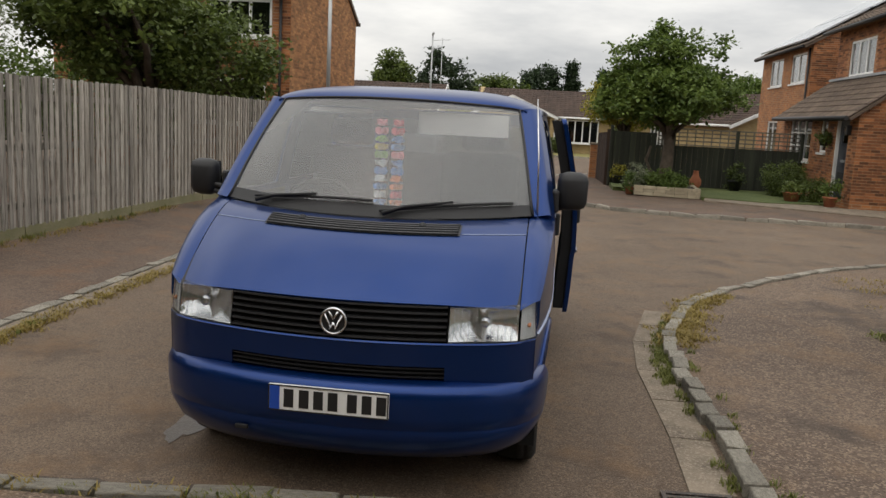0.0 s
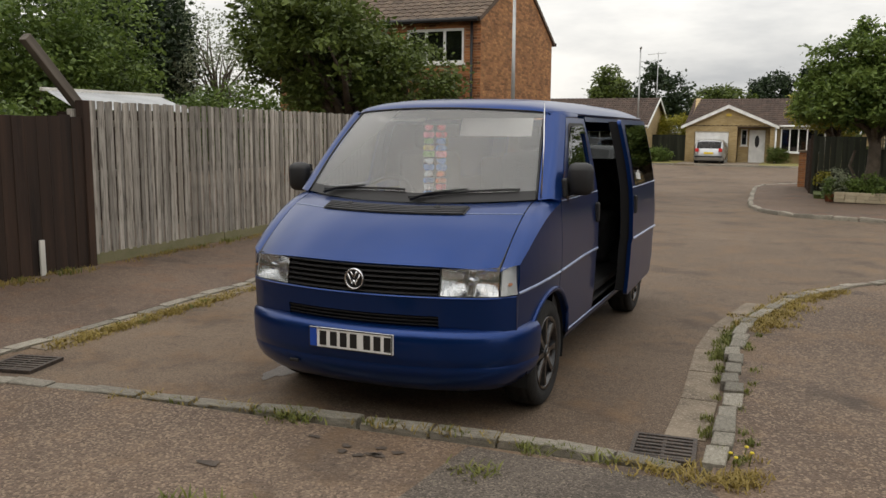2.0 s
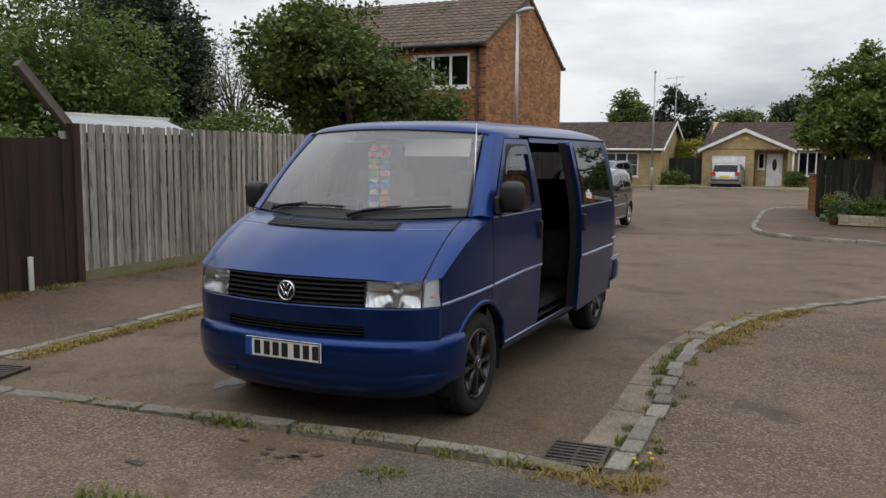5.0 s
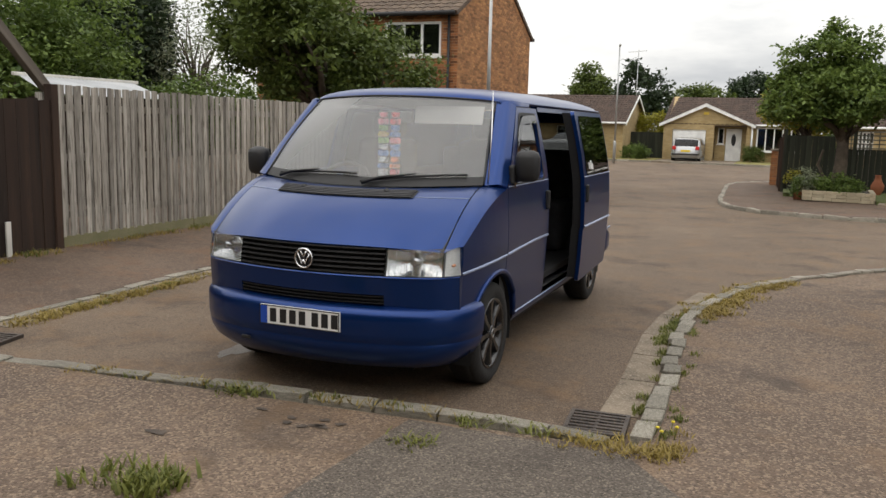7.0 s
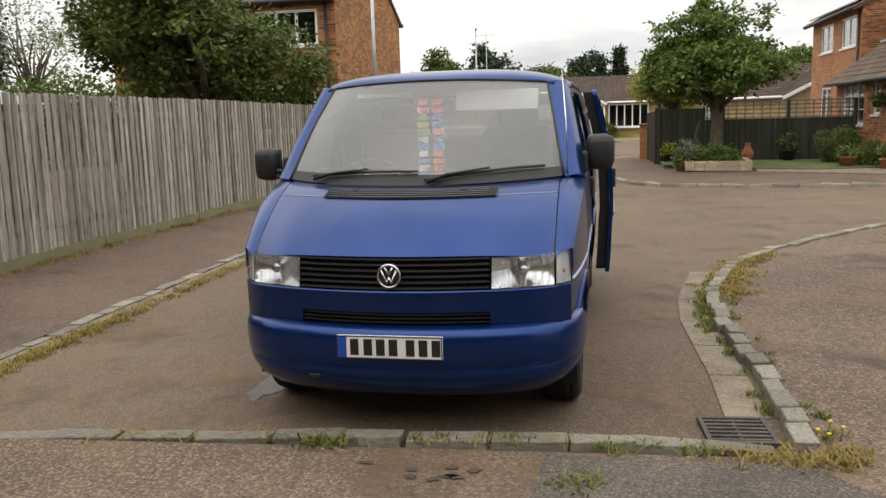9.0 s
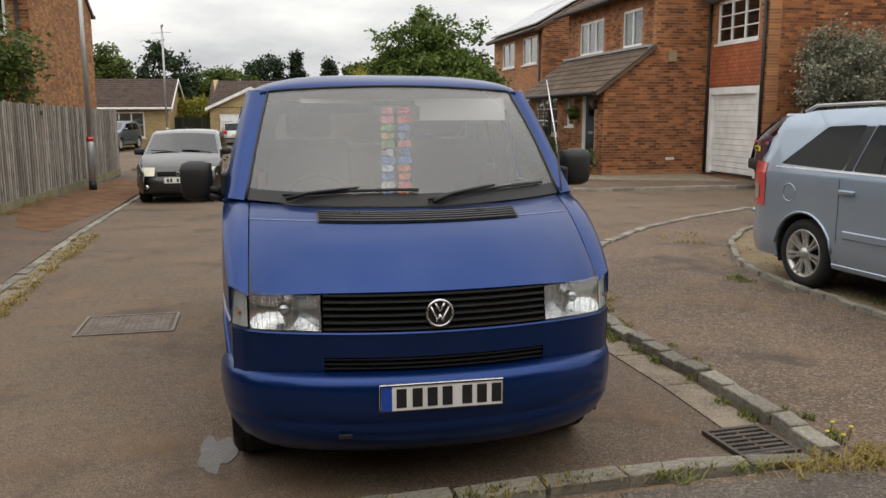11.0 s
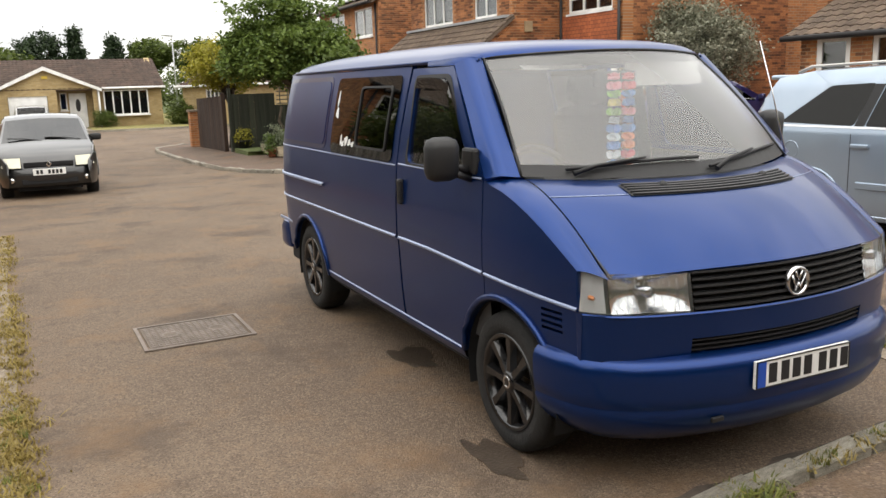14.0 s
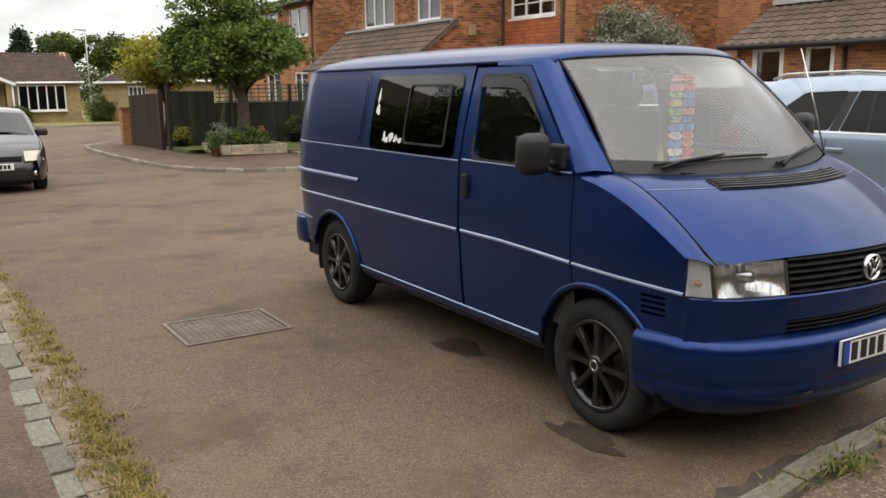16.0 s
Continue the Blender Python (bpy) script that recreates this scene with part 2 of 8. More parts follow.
M_ROAD = tarmac("road_tarmac", (0.1, 0.068, 0.045), (0.175, 0.126, 0.087), (0.28, 0.21, 0.15), 130, 0.28, (0.062, 0.043, 0.03), 0.53, (0.2, 0.118, 0.058), 0.62)
M_PAVE = tarmac("footway_tarmac", (0.085, 0.057, 0.04), (0.165, 0.115, 0.08), (0.32, 0.24, 0.17), 85, 0.4, (0.042, 0.031, 0.024), 0.53, (0.18, 0.11, 0.058), 0.7)
M_PATCH = tarmac("dark_patch_tarmac", (0.07, 0.056, 0.044), (0.11, 0.09, 0.072), (0.22, 0.18, 0.14), 110, 1.2)
M_LEFT = tarmac("west_footway_tarmac", (0.085, 0.056, 0.04), (0.145, 0.1, 0.072), (0.22, 0.16, 0.115), 85, 0.6, (0.045, 0.033, 0.025), 0.55, (0.17, 0.085, 0.04), 0.6)
M_GRAVEL = surface("dry_gravel_grass", (0.12, 0.085, 0.05), (0.22, 0.17, 0.09), 1.6, 0.95, 0, 1.0, 45, c=(0.28, 0.2, 0.12), bump_d=0.02)
M_STONE = surface("granite_kerb", (0.17, 0.156, 0.124), (0.33, 0.3, 0.245), 7, 0.9, 0, 0.9, 60, c=(0.4, 0.37, 0.31), each=0.28, bump_d=0.01)
M_CONC = surface("channel_concrete", (0.11, 0.085, 0.06), (0.23, 0.185, 0.135), 5, 0.9, 0, 0.6, 70, c=(0.29, 0.24, 0.18), bump_d=0.006)
M_GRASS_G = surface("field_grass", (0.05, 0.075, 0.02), (0.11, 0.12, 0.04), 0.4, 0.95, 0, 1.0, 30, c=(0.1, 0.13, 0.035), bump_d=0.03)
M_LAWN = surface("lawn_grass", (0.055, 0.085, 0.02), (0.1, 0.125, 0.035), 1.5, 0.95, 0, 1.0, 60, c=(0.12, 0.125, 0.04), bump_d=0.02)
M_DRYLAWN = surface("dry_lawn_grass", (0.17, 0.15, 0.045), (0.26, 0.22, 0.075), 0.8, 0.95, 0, 1.0, 60, c=(0.18, 0.18, 0.05), bump_d=0.02)
M_FENCE = surface("weathered_fence_wood", (0.19, 0.17, 0.142), (0.42, 0.39, 0.345), 9, 0.9, 0, 0.5, 70, c=(0.13, 0.115, 0.095), each=0.38, bump_d=0.004, grain=0.07)
M_GBOARD = surface("mossy_gravel_board", (0.16, 0.15, 0.08), (0.26, 0.23, 0.14), 2.2, 0.9, 0, 0.5, 50, c=(0.15, 0.16, 0.07))
M_DARKWOOD = surface("dark_stained_wood", (0.018, 0.009, 0.0055), (0.05, 0.026, 0.015), 8, 0.92, 0, 0.5, 60, c=(0.03, 0.018, 0.012), each=0.3, bump_d=0.004, grain=0.07)
M_OLDBEAM = surface("weathered_beam_wood", (0.06, 0.05, 0.04), (0.16, 0.135, 0.11), 9, 0.9, 0, 0.6, 50, grain=0.08)
M_GFENCE = surface("green_black_fence_wood", (0.014, 0.017, 0.011), (0.036, 0.04, 0.026), 8, 0.9, 0, 0.4, 60, each=0.3, grain=0.08)
M_BRICK_OX = brickwork("orange_brick_x", (0.42, 0.165, 0.055), (0.23, 0.09, 0.038), (0.34, 0.26, 0.17), "x")
M_BRICK_OY = brickwork("orange_brick_y", (0.42, 0.17, 0.058), (0.23, 0.09, 0.038), (0.34, 0.26, 0.17), "y")
M_BRICK_BX = brickwork("buff_brick_x", (0.42, 0.31, 0.15), (0.33, 0.23, 0.1), (0.3, 0.24, 0.15), "x")
M_BRICK_BY = brickwork("buff_brick_y", (0.42, 0.31, 0.15), (0.33, 0.23, 0.1), (0.3, 0.24, 0.15), "y")
M_TILEHUNG = brickwork("hung_clay_tiles", (0.42, 0.12, 0.045), (0.3, 0.085, 0.035), (0.1, 0.035, 0.02), "y", 0.17, 0.1)
M_ROOF = surface("brown_roof_tile", (0.075, 0.05, 0.038), (0.13, 0.09, 0.065), 2.5, 0.9, 0, 0.6, 25, c=(0.14, 0.11, 0.07), isle=True, each=0.18, bump_d=0.01)
M_ROOF_DARK = surface("dark_brown_roof_tile", (0.04, 0.024, 0.018), (0.075, 0.046, 0.034), 2.5, 0.95, 0, 0.6, 25, c=(0.07, 0.05, 0.035), isle=True, each=0.2, bump_d=0.01)
M_WHITE = plain("white_upvc", (0.78, 0.78, 0.76), 0.35)
M_CREAM = plain("pale_painted_board", (0.62, 0.6, 0.55), 0.5)
M_DARKPANE = glass("house_window_glass", (0.6, 0.62, 0.63), 0.02, 0.08)
# near black that stands in for the shade inside rooms and drain pits
M_DEPTH_SHADE = plain("painted_depth_shade", (0.03, 0.03, 0.032), 0.9)
M_CURTAIN = surface("net_curtain", (0.5, 0.5, 0.48), (0.7, 0.7, 0.68), 6, 0.9, 0, 0.4, 40)
M_BLACK = plain("black_plastic", (0.011, 0.011, 0.012), 0.55)
M_DARKMETAL = surface("cast_iron", (0.045, 0.04, 0.037), (0.1, 0.085, 0.075), 9, 0.6, 0.6, 0.5, 80, c=(0.14, 0.1, 0.075))
M_GALV = plain("galvanised_steel", (0.42, 0.43, 0.43), 0.45, 0.6)
M_BARK = surface("tree_bark", (0.06, 0.047, 0.035), (0.12, 0.095, 0.07), 6, 0.95, 0, 1.0, 30, bump_d=0.02)
M_LEAF_DK = leaf_material("dark_green_leaf", (0.022, 0.04, 0.008), (0.155, 0.2, 0.045))
M_LEAF_MD = leaf_material("mid_green_leaf", (0.025, 0.055, 0.009), (0.19, 0.26, 0.06))
M_LEAF_YL = leaf_material("yellow_green_leaf", (0.17, 0.17, 0.015), (0.4, 0.36, 0.05))
M_LEAF_CON = leaf_material("conifer_needles", (0.014, 0.026, 0.012), (0.045, 0.07, 0.03))
M_LEAF_PALE = leaf_material("pale_grey_green_leaf", (0.12, 0.15, 0.09), (0.3, 0.33, 0.22))
M_LEAF_FL = leaf_material("blossom_and_leaf", (0.035, 0.05, 0.018), (0.5, 0.49, 0.38))
M_LEAF_DRY = leaf_material("dry_grass_blade", (0.2, 0.14, 0.035), (0.36, 0.28, 0.08))
M_LEAF_WEED = leaf_material("weed_leaf", (0.07, 0.095, 0.02), (0.24, 0.24, 0.06))
M_RUST = surface("fallen_needles", (0.1, 0.045, 0.02), (0.2, 0.1, 0.04), 3, 0.95, 0, 1.0, 60, bump_d=0.02)


# ---------------------------------------------------------------- builders
def finish(bm, name, mat, parent=None, label="", smooth=False):
    bmesh.ops.recalc_face_normals(bm, faces=bm.faces)
    me = bpy.data.meshes.new(name)
    bm.to_mesh(me)
    bm.free()
    for m in (mat if isinstance(mat, (list, tuple)) else [mat]):
        me.materials.append(m)
    if smooth:
        for f in me.polygons:
            f.use_smooth = True
    ob = new(name, me)
    if parent is not None:
        ob.parent = parent
    if label:
        ob["label"] = label
    return ob


def part(name, bm, mat, parent, label="", smooth=False):
    return finish(bm, name, mat, parent, label, smooth)


def thing(name, label, category, group="", at=(0, 0, 0, 0)):
    e = new(name)
    e.matrix_world = pose(at[0], at[1], at[2], 0, 0, at[3])
    return tagged(e, label, category, group)


def setting(ob, label="", category=""):
    return tagged(ob, label, category, kind="structure")


def add_box(bm, x0, x1, y0, y1, z0, z1, bevel=0.0):
    t = bmesh.new()
    bmesh.ops.create_cube(t, size=1)
    for v in t.verts:
        v.co = Vector(((x0 + x1) / 2 + v.co.x * (x1 - x0), (y0 + y1) / 2 + v.co.y * (y1 - y0), (z0 + z1) / 2 + v.co.z * (z1 - z0)))
    if bevel:
        bmesh.ops.bevel(t, geom=t.edges[:], offset=bevel, segments=2, affect="EDGES", profile=0.5)
    merge(bm, t)
    return bm


def merge(bm, t, m=None):
    """Adds the bmesh t to bm, moved by m."""
    idx = {}
    for v in t.verts:
        idx[v] = bm.verts.new(m @ v.co if m is not None else v.co)
    for f in t.faces:
        try:
            g = bm.faces.new([idx[v] for v in f.verts])
            g.smooth, g.material_index = f.smooth, f.material_index
        except ValueError:
            pass
    t.free()
    return bm


def box(x0, x1, y0, y1, z0, z1, bevel=0.0):
    return add_box(bmesh.new(), x0, x1, y0, y1, z0, z1, bevel)


def tube(bm, pts, radii, seg=8, cap=True):
    """A round bar through pts with a radius at each."""
    rings = []
    for i, p in enumerate(pts):
        p = Vector(p)
        a, b = Vector(pts[max(i - 1, 0)]), Vector(pts[min(i + 1, len(pts) - 1)])
        d = (b - a).normalized()
        u = d.orthogonal().normalized() if abs(d.z) > 0.9 else d.cross(Vector((0, 0, 1))).normalized()
        w = d.cross(u)
        r = radii[i] if isinstance(radii, (list, tuple)) else radii
        rings.append([bm.verts.new(p + r * (math.cos(6.28319 * k / seg) * u + math.sin(6.28319 * k / seg) * w)) for k in range(seg)])
    for a, b in zip(rings, rings[1:]):
        for k in range(seg):
            f = bm.faces.new((a[k], a[(k + 1) % seg], b[(k + 1) % seg], b[k]))
            f.smooth = True
    if cap:
        bm.faces.new(rings[0][::-1])
        bm.faces.new(rings[-1])
    return bm


def revolve(bm, prof, axis="x", seg=32, centre=(0, 0, 0), smooth=True):
    """Turns (along, radius) pairs round an axis."""
    rings = []
    for s, r in prof:
        ring = []
        for k in range(seg):
            a = 2 * math.pi * k / seg
            q = {"x": (s, r * math.cos(a), r * math.sin(a)), "y": (r * math.cos(a), s, r * math.sin(a)), "z": (r * math.cos(a), r * math.sin(a), s)}[axis]
            ring.append(bm.verts.new(Vector(q) + Vector(centre)))
        rings.append(ring)
    for a, b in zip(rings, rings[1:]):
        for k in range(seg):
            f = bm.faces.new((a[k], a[(k + 1) % seg], b[(k + 1) % seg], b[k]))
            f.smooth = smooth
    return bm


def prism(bm, outline, z0, z1):
    """An upright slab over a plan outline."""
    lo, hi = [bm.verts.new((x, y, z0)) for x, y in outline], [bm.verts.new((x, y, z1)) for x, y in outline]
    n = len(outline)
    for k in range(n):
        bm.faces.new((lo[k], lo[(k + 1) % n], hi[(k + 1) % n], hi[k]))
    top = bm.faces.new(hi)
    bmesh.ops.triangulate(bm, faces=[top])
    return bm


def grade(y):
    """The ground falls a little towards the far houses."""
    return -0.2 * min(max((y - 22) / 26, 0), 1)


def dip(y):
    """The road sags between the corner garden and the long fence."""
    return -0.22 * min(max((y - 9) / 12, 0), 1) * (1 - min(max((y - 30) / 18, 0), 1))


def ground_z(x, y):
    return grade(y) + (dip(y) if abs(x) < 60 else 0)


def laid(bm):
    """Lets a flat slab follow the road's fall."""
    for v in bm.verts:
        v.co.z += ground_z(v.co.x, v.co.y)
    bmesh.ops.triangulate(bm, faces=bm.faces[:])
    return bm


def fill2d(outline, holes=()):
    """A flat bmesh in (u, v, 0) of an outline with holes."""
    bm = bmesh.new()
    edges = []
    for loop in (outline, *holes):
        vs = [bm.verts.new((u, v, 0)) for u, v in loop]
        edges += [bm.edges.new((vs[k], vs[(k + 1) % len(vs)])) for k in range(len(vs))]
    bmesh.ops.triangle_fill(bm, edges=edges, use_beauty=True, normal=(0, 0, 1))
    return bm


def slab(outline, holes, depth, put):
    """The flat shape pushed through by depth, each (u, v, w) laid into the world by put."""
    bm = fill2d(outline, holes)
    ext = bmesh.ops.extrude_face_region(bm, geom=bm.faces[:])
    for v in ext["geom"]:
        if isinstance(v, bmesh.types.BMVert):
            v.co.z = depth
    for v in bm.verts:
        v.co = Vector(put(*v.co))
    return bm


def rect(u0, u1, v0, v1):
    return [(u0, v0), (u1, v0), (u1, v1), (u0, v1)]


def on_x(x, d=1):
    """Lays a wall that faces -x at x: u is y."""
    return lambda u, v, w: (x + d * w, u, v)


def on_y(y, d=1):
    return lambda u, v, w: (u, y + d * w, v)


def window(house, put, u0, u1, v0, v1, bars=1, cross=0, curtain=False, frame_mat=None, deep=0.06, name="window", edge=0.0):
    """A white casement: frame with bars, pane, sill and a dark panel for the room's shade (or curtain) behind."""
    fm = frame_mat or M_WHITE
    n = bars + 1
    f = edge or (0.07 if n > 1 else 0.06)
    holes, wu = [], (u1 - u0 - f * (n + 1)) / n
    for k in range(n):
        a = u0 + f + k * (wu + f)
        hh = (v1 - v0 - 2 * f - cross * 0.03) / (cross + 1)
        for c in range(cross + 1):
            b = v0 + f + c * (hh + 0.03)
            holes.append(rect(a, a + wu, b, b + hh))
    win = part(name, slab(rect(u0, u1, v0, v1), holes, deep, lambda u, v, w: put(u, v, w + 0.03)), fm, house)
    part("pane", slab(rect(u0 + 0.03, u1 - 0.03, v0 + 0.03, v1 - 0.03), [], 0.008, lambda u, v, w: put(u, v, w + 0.06)), M_DARKPANE, win)
    part("window_sill", slab(rect(u0 - 0.05, u1 + 0.05, v0 - 0.06, v0 - 0.003), [], 0.12, lambda u, v, w: put(u, v, w - 0.06)), fm, win)
    part("blind" if curtain else "room_lining", slab(rect(u0 - 0.02, u1 + 0.02, v0 - 0.02, v1 + 0.02), [], 0.02, lambda u, v, w: put(u, v, w + (0.16 if curtain else 0.22))), M_CURTAIN if curtain else M_DEPTH_SHADE, win)
    return win


def tiled_slope(p0, p1, up, rows, cols, house, name="roof", mat=None, thick=0.03):
    """A roof slope from the eave p0-p1 along the vector up, of overlapping tiles."""
    p0, p1, up = Vector(p0), Vector(p1), Vector(up)
    run = p1 - p0
    nrm = run.cross(up).normalized()
    if nrm.z < 0:
        nrm = -nrm
    verts, faces = [], []
    for j in range(rows):
        for i in range(cols):
            a, b = i / cols, (i + 0.96) / cols
            c, d = j / rows, min((j + 1.12) / rows, 1.02)
            lift = 0.02 + 0.006 * random.random()
            o = len(verts)
            q = [p0 + run * a + up * c, p0 + run * b + up * c, p0 + run * b + up * d, p0 + run * a + up * d]
            m1, m2 = (q[0] + q[1]) / 2 + nrm * (lift + 0.03), (q[2] + q[3]) / 2 + nrm * 0.03
            verts += [q[0] + nrm * lift, m1, q[1] + nrm * lift, q[2], m2, q[3], q[0] - nrm * 0.01, q[1] - nrm * 0.01]
            faces += [(o, o + 1, o + 4, o + 5), (o + 1, o + 2, o + 3, o + 4), (o + 6, o + 7, o + 2, o + 1, o)]
    me = bpy.data.meshes.new(name)
    me.from_pydata([tuple(v) for v in verts], [], faces)
    me.materials.append(mat or M_ROOF)
    ob = new("roof_tiles", me)
    ob["kind"] = "stuff"
    base = bmesh.new()
    q = [p0, p1, p1 + up, p0 + up]
    lo = [base.verts.new(v - nrm * 0.1) for v in q]
    hi = [base.verts.new(v - nrm * 0.012) for v in q]
    for k in range(4):
        base.faces.new((lo[k], lo[(k + 1) % 4], hi[(k + 1) % 4], hi[k]))
    base.faces.new(lo[::-1])
    base.faces.new(hi)
    deck = part(name, base, mat or M_ROOF, house)
    ob.parent = deck
    return deck


# ---------------------------------------------------------------- ground, road, pavements
def sheet(name, xs, ys, dz, mat):
    bm = bmesh.new()
    g = [[bm.verts.new((x, y, ground_z(x, y) + dz)) for x in xs] for y in ys]
    for j in range(len(ys) - 1):
        for i in range(len(xs) - 1):
            bm.faces.new((g[j][i], g[j][i + 1], g[j + 1][i + 1], g[j + 1][i]))
    return finish(bm, name, mat)


setting(sheet("ground", [-900, -61, -59, 59, 61, 900], [-900, -40, 9, 21, 30, 48, 120, 900], -0.05, M_GRASS_G), "rough green ground reaching to the horizon", "ground")
setting(sheet("road", [-40, -3.0, 40], [-0.7, 9, 12, 15, 18, 21, 22, 26, 30, 36, 42, 45.2], 0.0, M_ROAD), "worn brownish grey tarmac residential road", "road")

PZ = 0.07


def bank(x):
    """The west pavement rises from its low kerb to the fence foot."""
    return -0.06 + 0.125 * min(max((-3.05 - x) / 1.95, 0), 1)


def banked(bm):
    for x in (-3.6, -4.3, -5.0):
        bmesh.ops.bisect_plane(bm, geom=bm.verts[:] + bm.edges[:] + bm.faces[:], plane_co=(x, 0, 0), plane_no=(1, 0, 0))
    for y in (9, 15, 21):
        bmesh.ops.bisect_plane(bm, geom=bm.verts[:] + bm.edges[:] + bm.faces[:], plane_co=(0, y, 0), plane_no=(0, 1, 0))
    bmesh.ops.triangulate(bm, faces=bm.faces[:])
    for v in bm.verts:
        if v.co.z > 0:
            v.co.z += bank(v.co.x)
        v.co.z += ground_z(v.co.x, v.co.y)
    return bm


KERB_R = [(1.93, 0.12), (1.9, 1.3), (1.83, 2.6), (1.88, 3.5), (2.15, 4.6), (2.4, 5.15), (2.8, 5.75), (3.45, 6.55), (4.3, 7.5), (5.5, 8.45), (7.0, 9.4), (9.0, 10.3), (12, 10.9), (24, 11.2)]
near = finish(prism(bmesh.new(), [(-14, -14), (14, -14), (14, -0.02), (1.93, -0.02), (-2.9, -0.3), (-14, -0.6)], -0.04, PZ - 0.02), "pavement_near", M_PAVE)
setting(near, "coarse reddish brown tarmac footway crossing", "pavement")
right = finish(prism(bmesh.new(), KERB_R + [(24, -0.02), (1.93, -0.02)], -0.04, PZ - 0.02), "pavement_east", M_PAVE)
setting(right, "coarse reddish brown tarmac footway behind the kerb", "pavement")
left = finish(banked(prism(bmesh.new(), [(-3.16, -0.25), (-3.17, 0.5), (-3.19, 1.5), (-3.21, 2.6), (-3.23, 3.4), (-3.27, 4.6), (-3.33, 6), (-3.48, 11.5), (-3.58, 15.2), (-3.74, 21), (-4.4, 23), (-7, 24.2), (-14, 24.5), (-14, -0.6)], -0.04, PZ)), "pavement_west", M_LEFT)
setting(left, "brown tarmac pavement along the wooden fence", "pavement")
ISLAND = [(2.2, 29.5), (1.1, 28.0), (0.85, 26.0), (0.92, 23.5), (1.02, 21.0), (1.08, 19.0), (1.22, 17.4), (1.5, 16.1), (2.1, 15.1), (3.2, 14.65), (4.2, 14.5), (5.5, 14.45), (8.0, 14.45), (10.3, 14.3), (30, 14.3), (30, 21), (30, 30)]
island = finish(laid(prism(bmesh.new(), ISLAND, -0.2, PZ)), "pavement_garden", M_LEFT)
setting(island, "reddish brown tarmac pavement round the corner garden", "pavement")
patch = finish(prism(bmesh.new(), [(0.55, -2.4), (2.15, -2.6), (2.2, -0.5), (1.9, -0.12), (0.75, -0.12)], 0.0, PZ - 0.015), "pavement_patch", M_PATCH)
setting(patch, "smooth dark tarmac patch", "pavement")
far = finish(prism(bmesh.new(), [(-40, 44.6), (-4.3, 44.6), (-4.3, 75), (-40, 75)], -0.4, -0.11), "lawn_far_west", M_DRYLAWN)
setting(far, "dry yellowish front lawn", "lawn")
far2 = finish(prism(bmesh.new(), [(0.1, 44.0), (40, 40.5), (40, 75), (0.1, 75)], -0.4, -0.11), "lawn_far_east", M_DRYLAWN)
setting(far2, "dry yellowish front lawn behind a kerb", "lawn")
drv = finish(prism(bmesh.new(), [(-4.3, 44.3), (0.1, 44.3), (0.1, 75), (-4.3, 75)], -0.4, -0.13), "driveway_far", M_CONC)
setting(drv, "pale concrete driveway in front of the garage", "driveway")


# ---------------------------------------------------------------- houses
def pipe(house, x, y, z0, z1, r=0.04, mat=None):
    part("drainpipe", tube(bmesh.new(), [(x, y, z0), (x, y, z1)], r), mat or M_BLACK, house)


def gutter(house, a, b, mat=None):
    part("gutter", tube(bmesh.new(), [a, b], 0.06), mat or M_BLACK, house)


# the brick house behind the fence, gable towards the street
h = thing("brick_house", "two-storey orange brick house with brown tiled roof behind fence", "house")
X, Y0, Y1, EV, RZ = -6.05, 18.1, 25.15, 4.72, 6.5
ym = (Y0 + Y1) / 2
part("gable_wall", slab([(Y0, -0.1), (Y1, -0.1), (Y1, EV), (ym, RZ), (Y0, EV)], [], 0.3, on_x(X, -1)), M_BRICK_OY, h)
wins = [(-8.3, -6.55, 3.5, 4.45), (-10.75, -9.95, 3.45, 4.3), (-8.6, -6.7, 1.25, 2.45)]
part("front_wall", slab(rect(-12.6, X - 0.3, -0.1, EV), [rect(*w) for w in wins], 0.3, on_y(Y0)), M_BRICK_OX, h)
window(h, on_y(Y0), *wins[0], bars=2, curtain=False)
window(h, on_y(Y0), *wins[1], bars=1, curtain=True)
window(h, on_y(Y0), *wins[2], bars=2)
part("back_wall", box(-12.6, X - 0.3, Y1 - 0.3, Y1, -0.1, EV), M_BRICK_OX, h)
part("end_wall", slab([(Y0 + 0.3, -0.1), (Y1 - 0.3, -0.1), (Y1 - 0.3, EV), (ym, RZ - 0.1), (Y0 + 0.3, EV)], [], 0.3, on_x(-12.3, -1)), M_BRICK_OY, h)
tiled_slope((-12.7, Y0 - 0.25, EV - 0.05), (X + 0.06, Y0 - 0.25, EV - 0.05), (0, ym - Y0 + 0.25, RZ - EV + 0.1), 14, 24, h)
tiled_slope((X + 0.06, Y1 + 0.25, EV - 0.05), (-12.7, Y1 + 0.25, EV - 0.05), (0, ym - Y1 - 0.25, RZ - EV + 0.1), 14, 24, h)
pipe(h, X - 0.25, Y0 - 0.06, 0, EV - 0.1)
gutter(h, (-12.6, Y0 - 0.28, EV - 0.08), (X, Y0 - 0.28, EV - 0.08))
gutter(h, (X + 0.08, Y1 + 0.28, EV - 0.08), (-12.6, Y1 + 0.28, EV - 0.08))

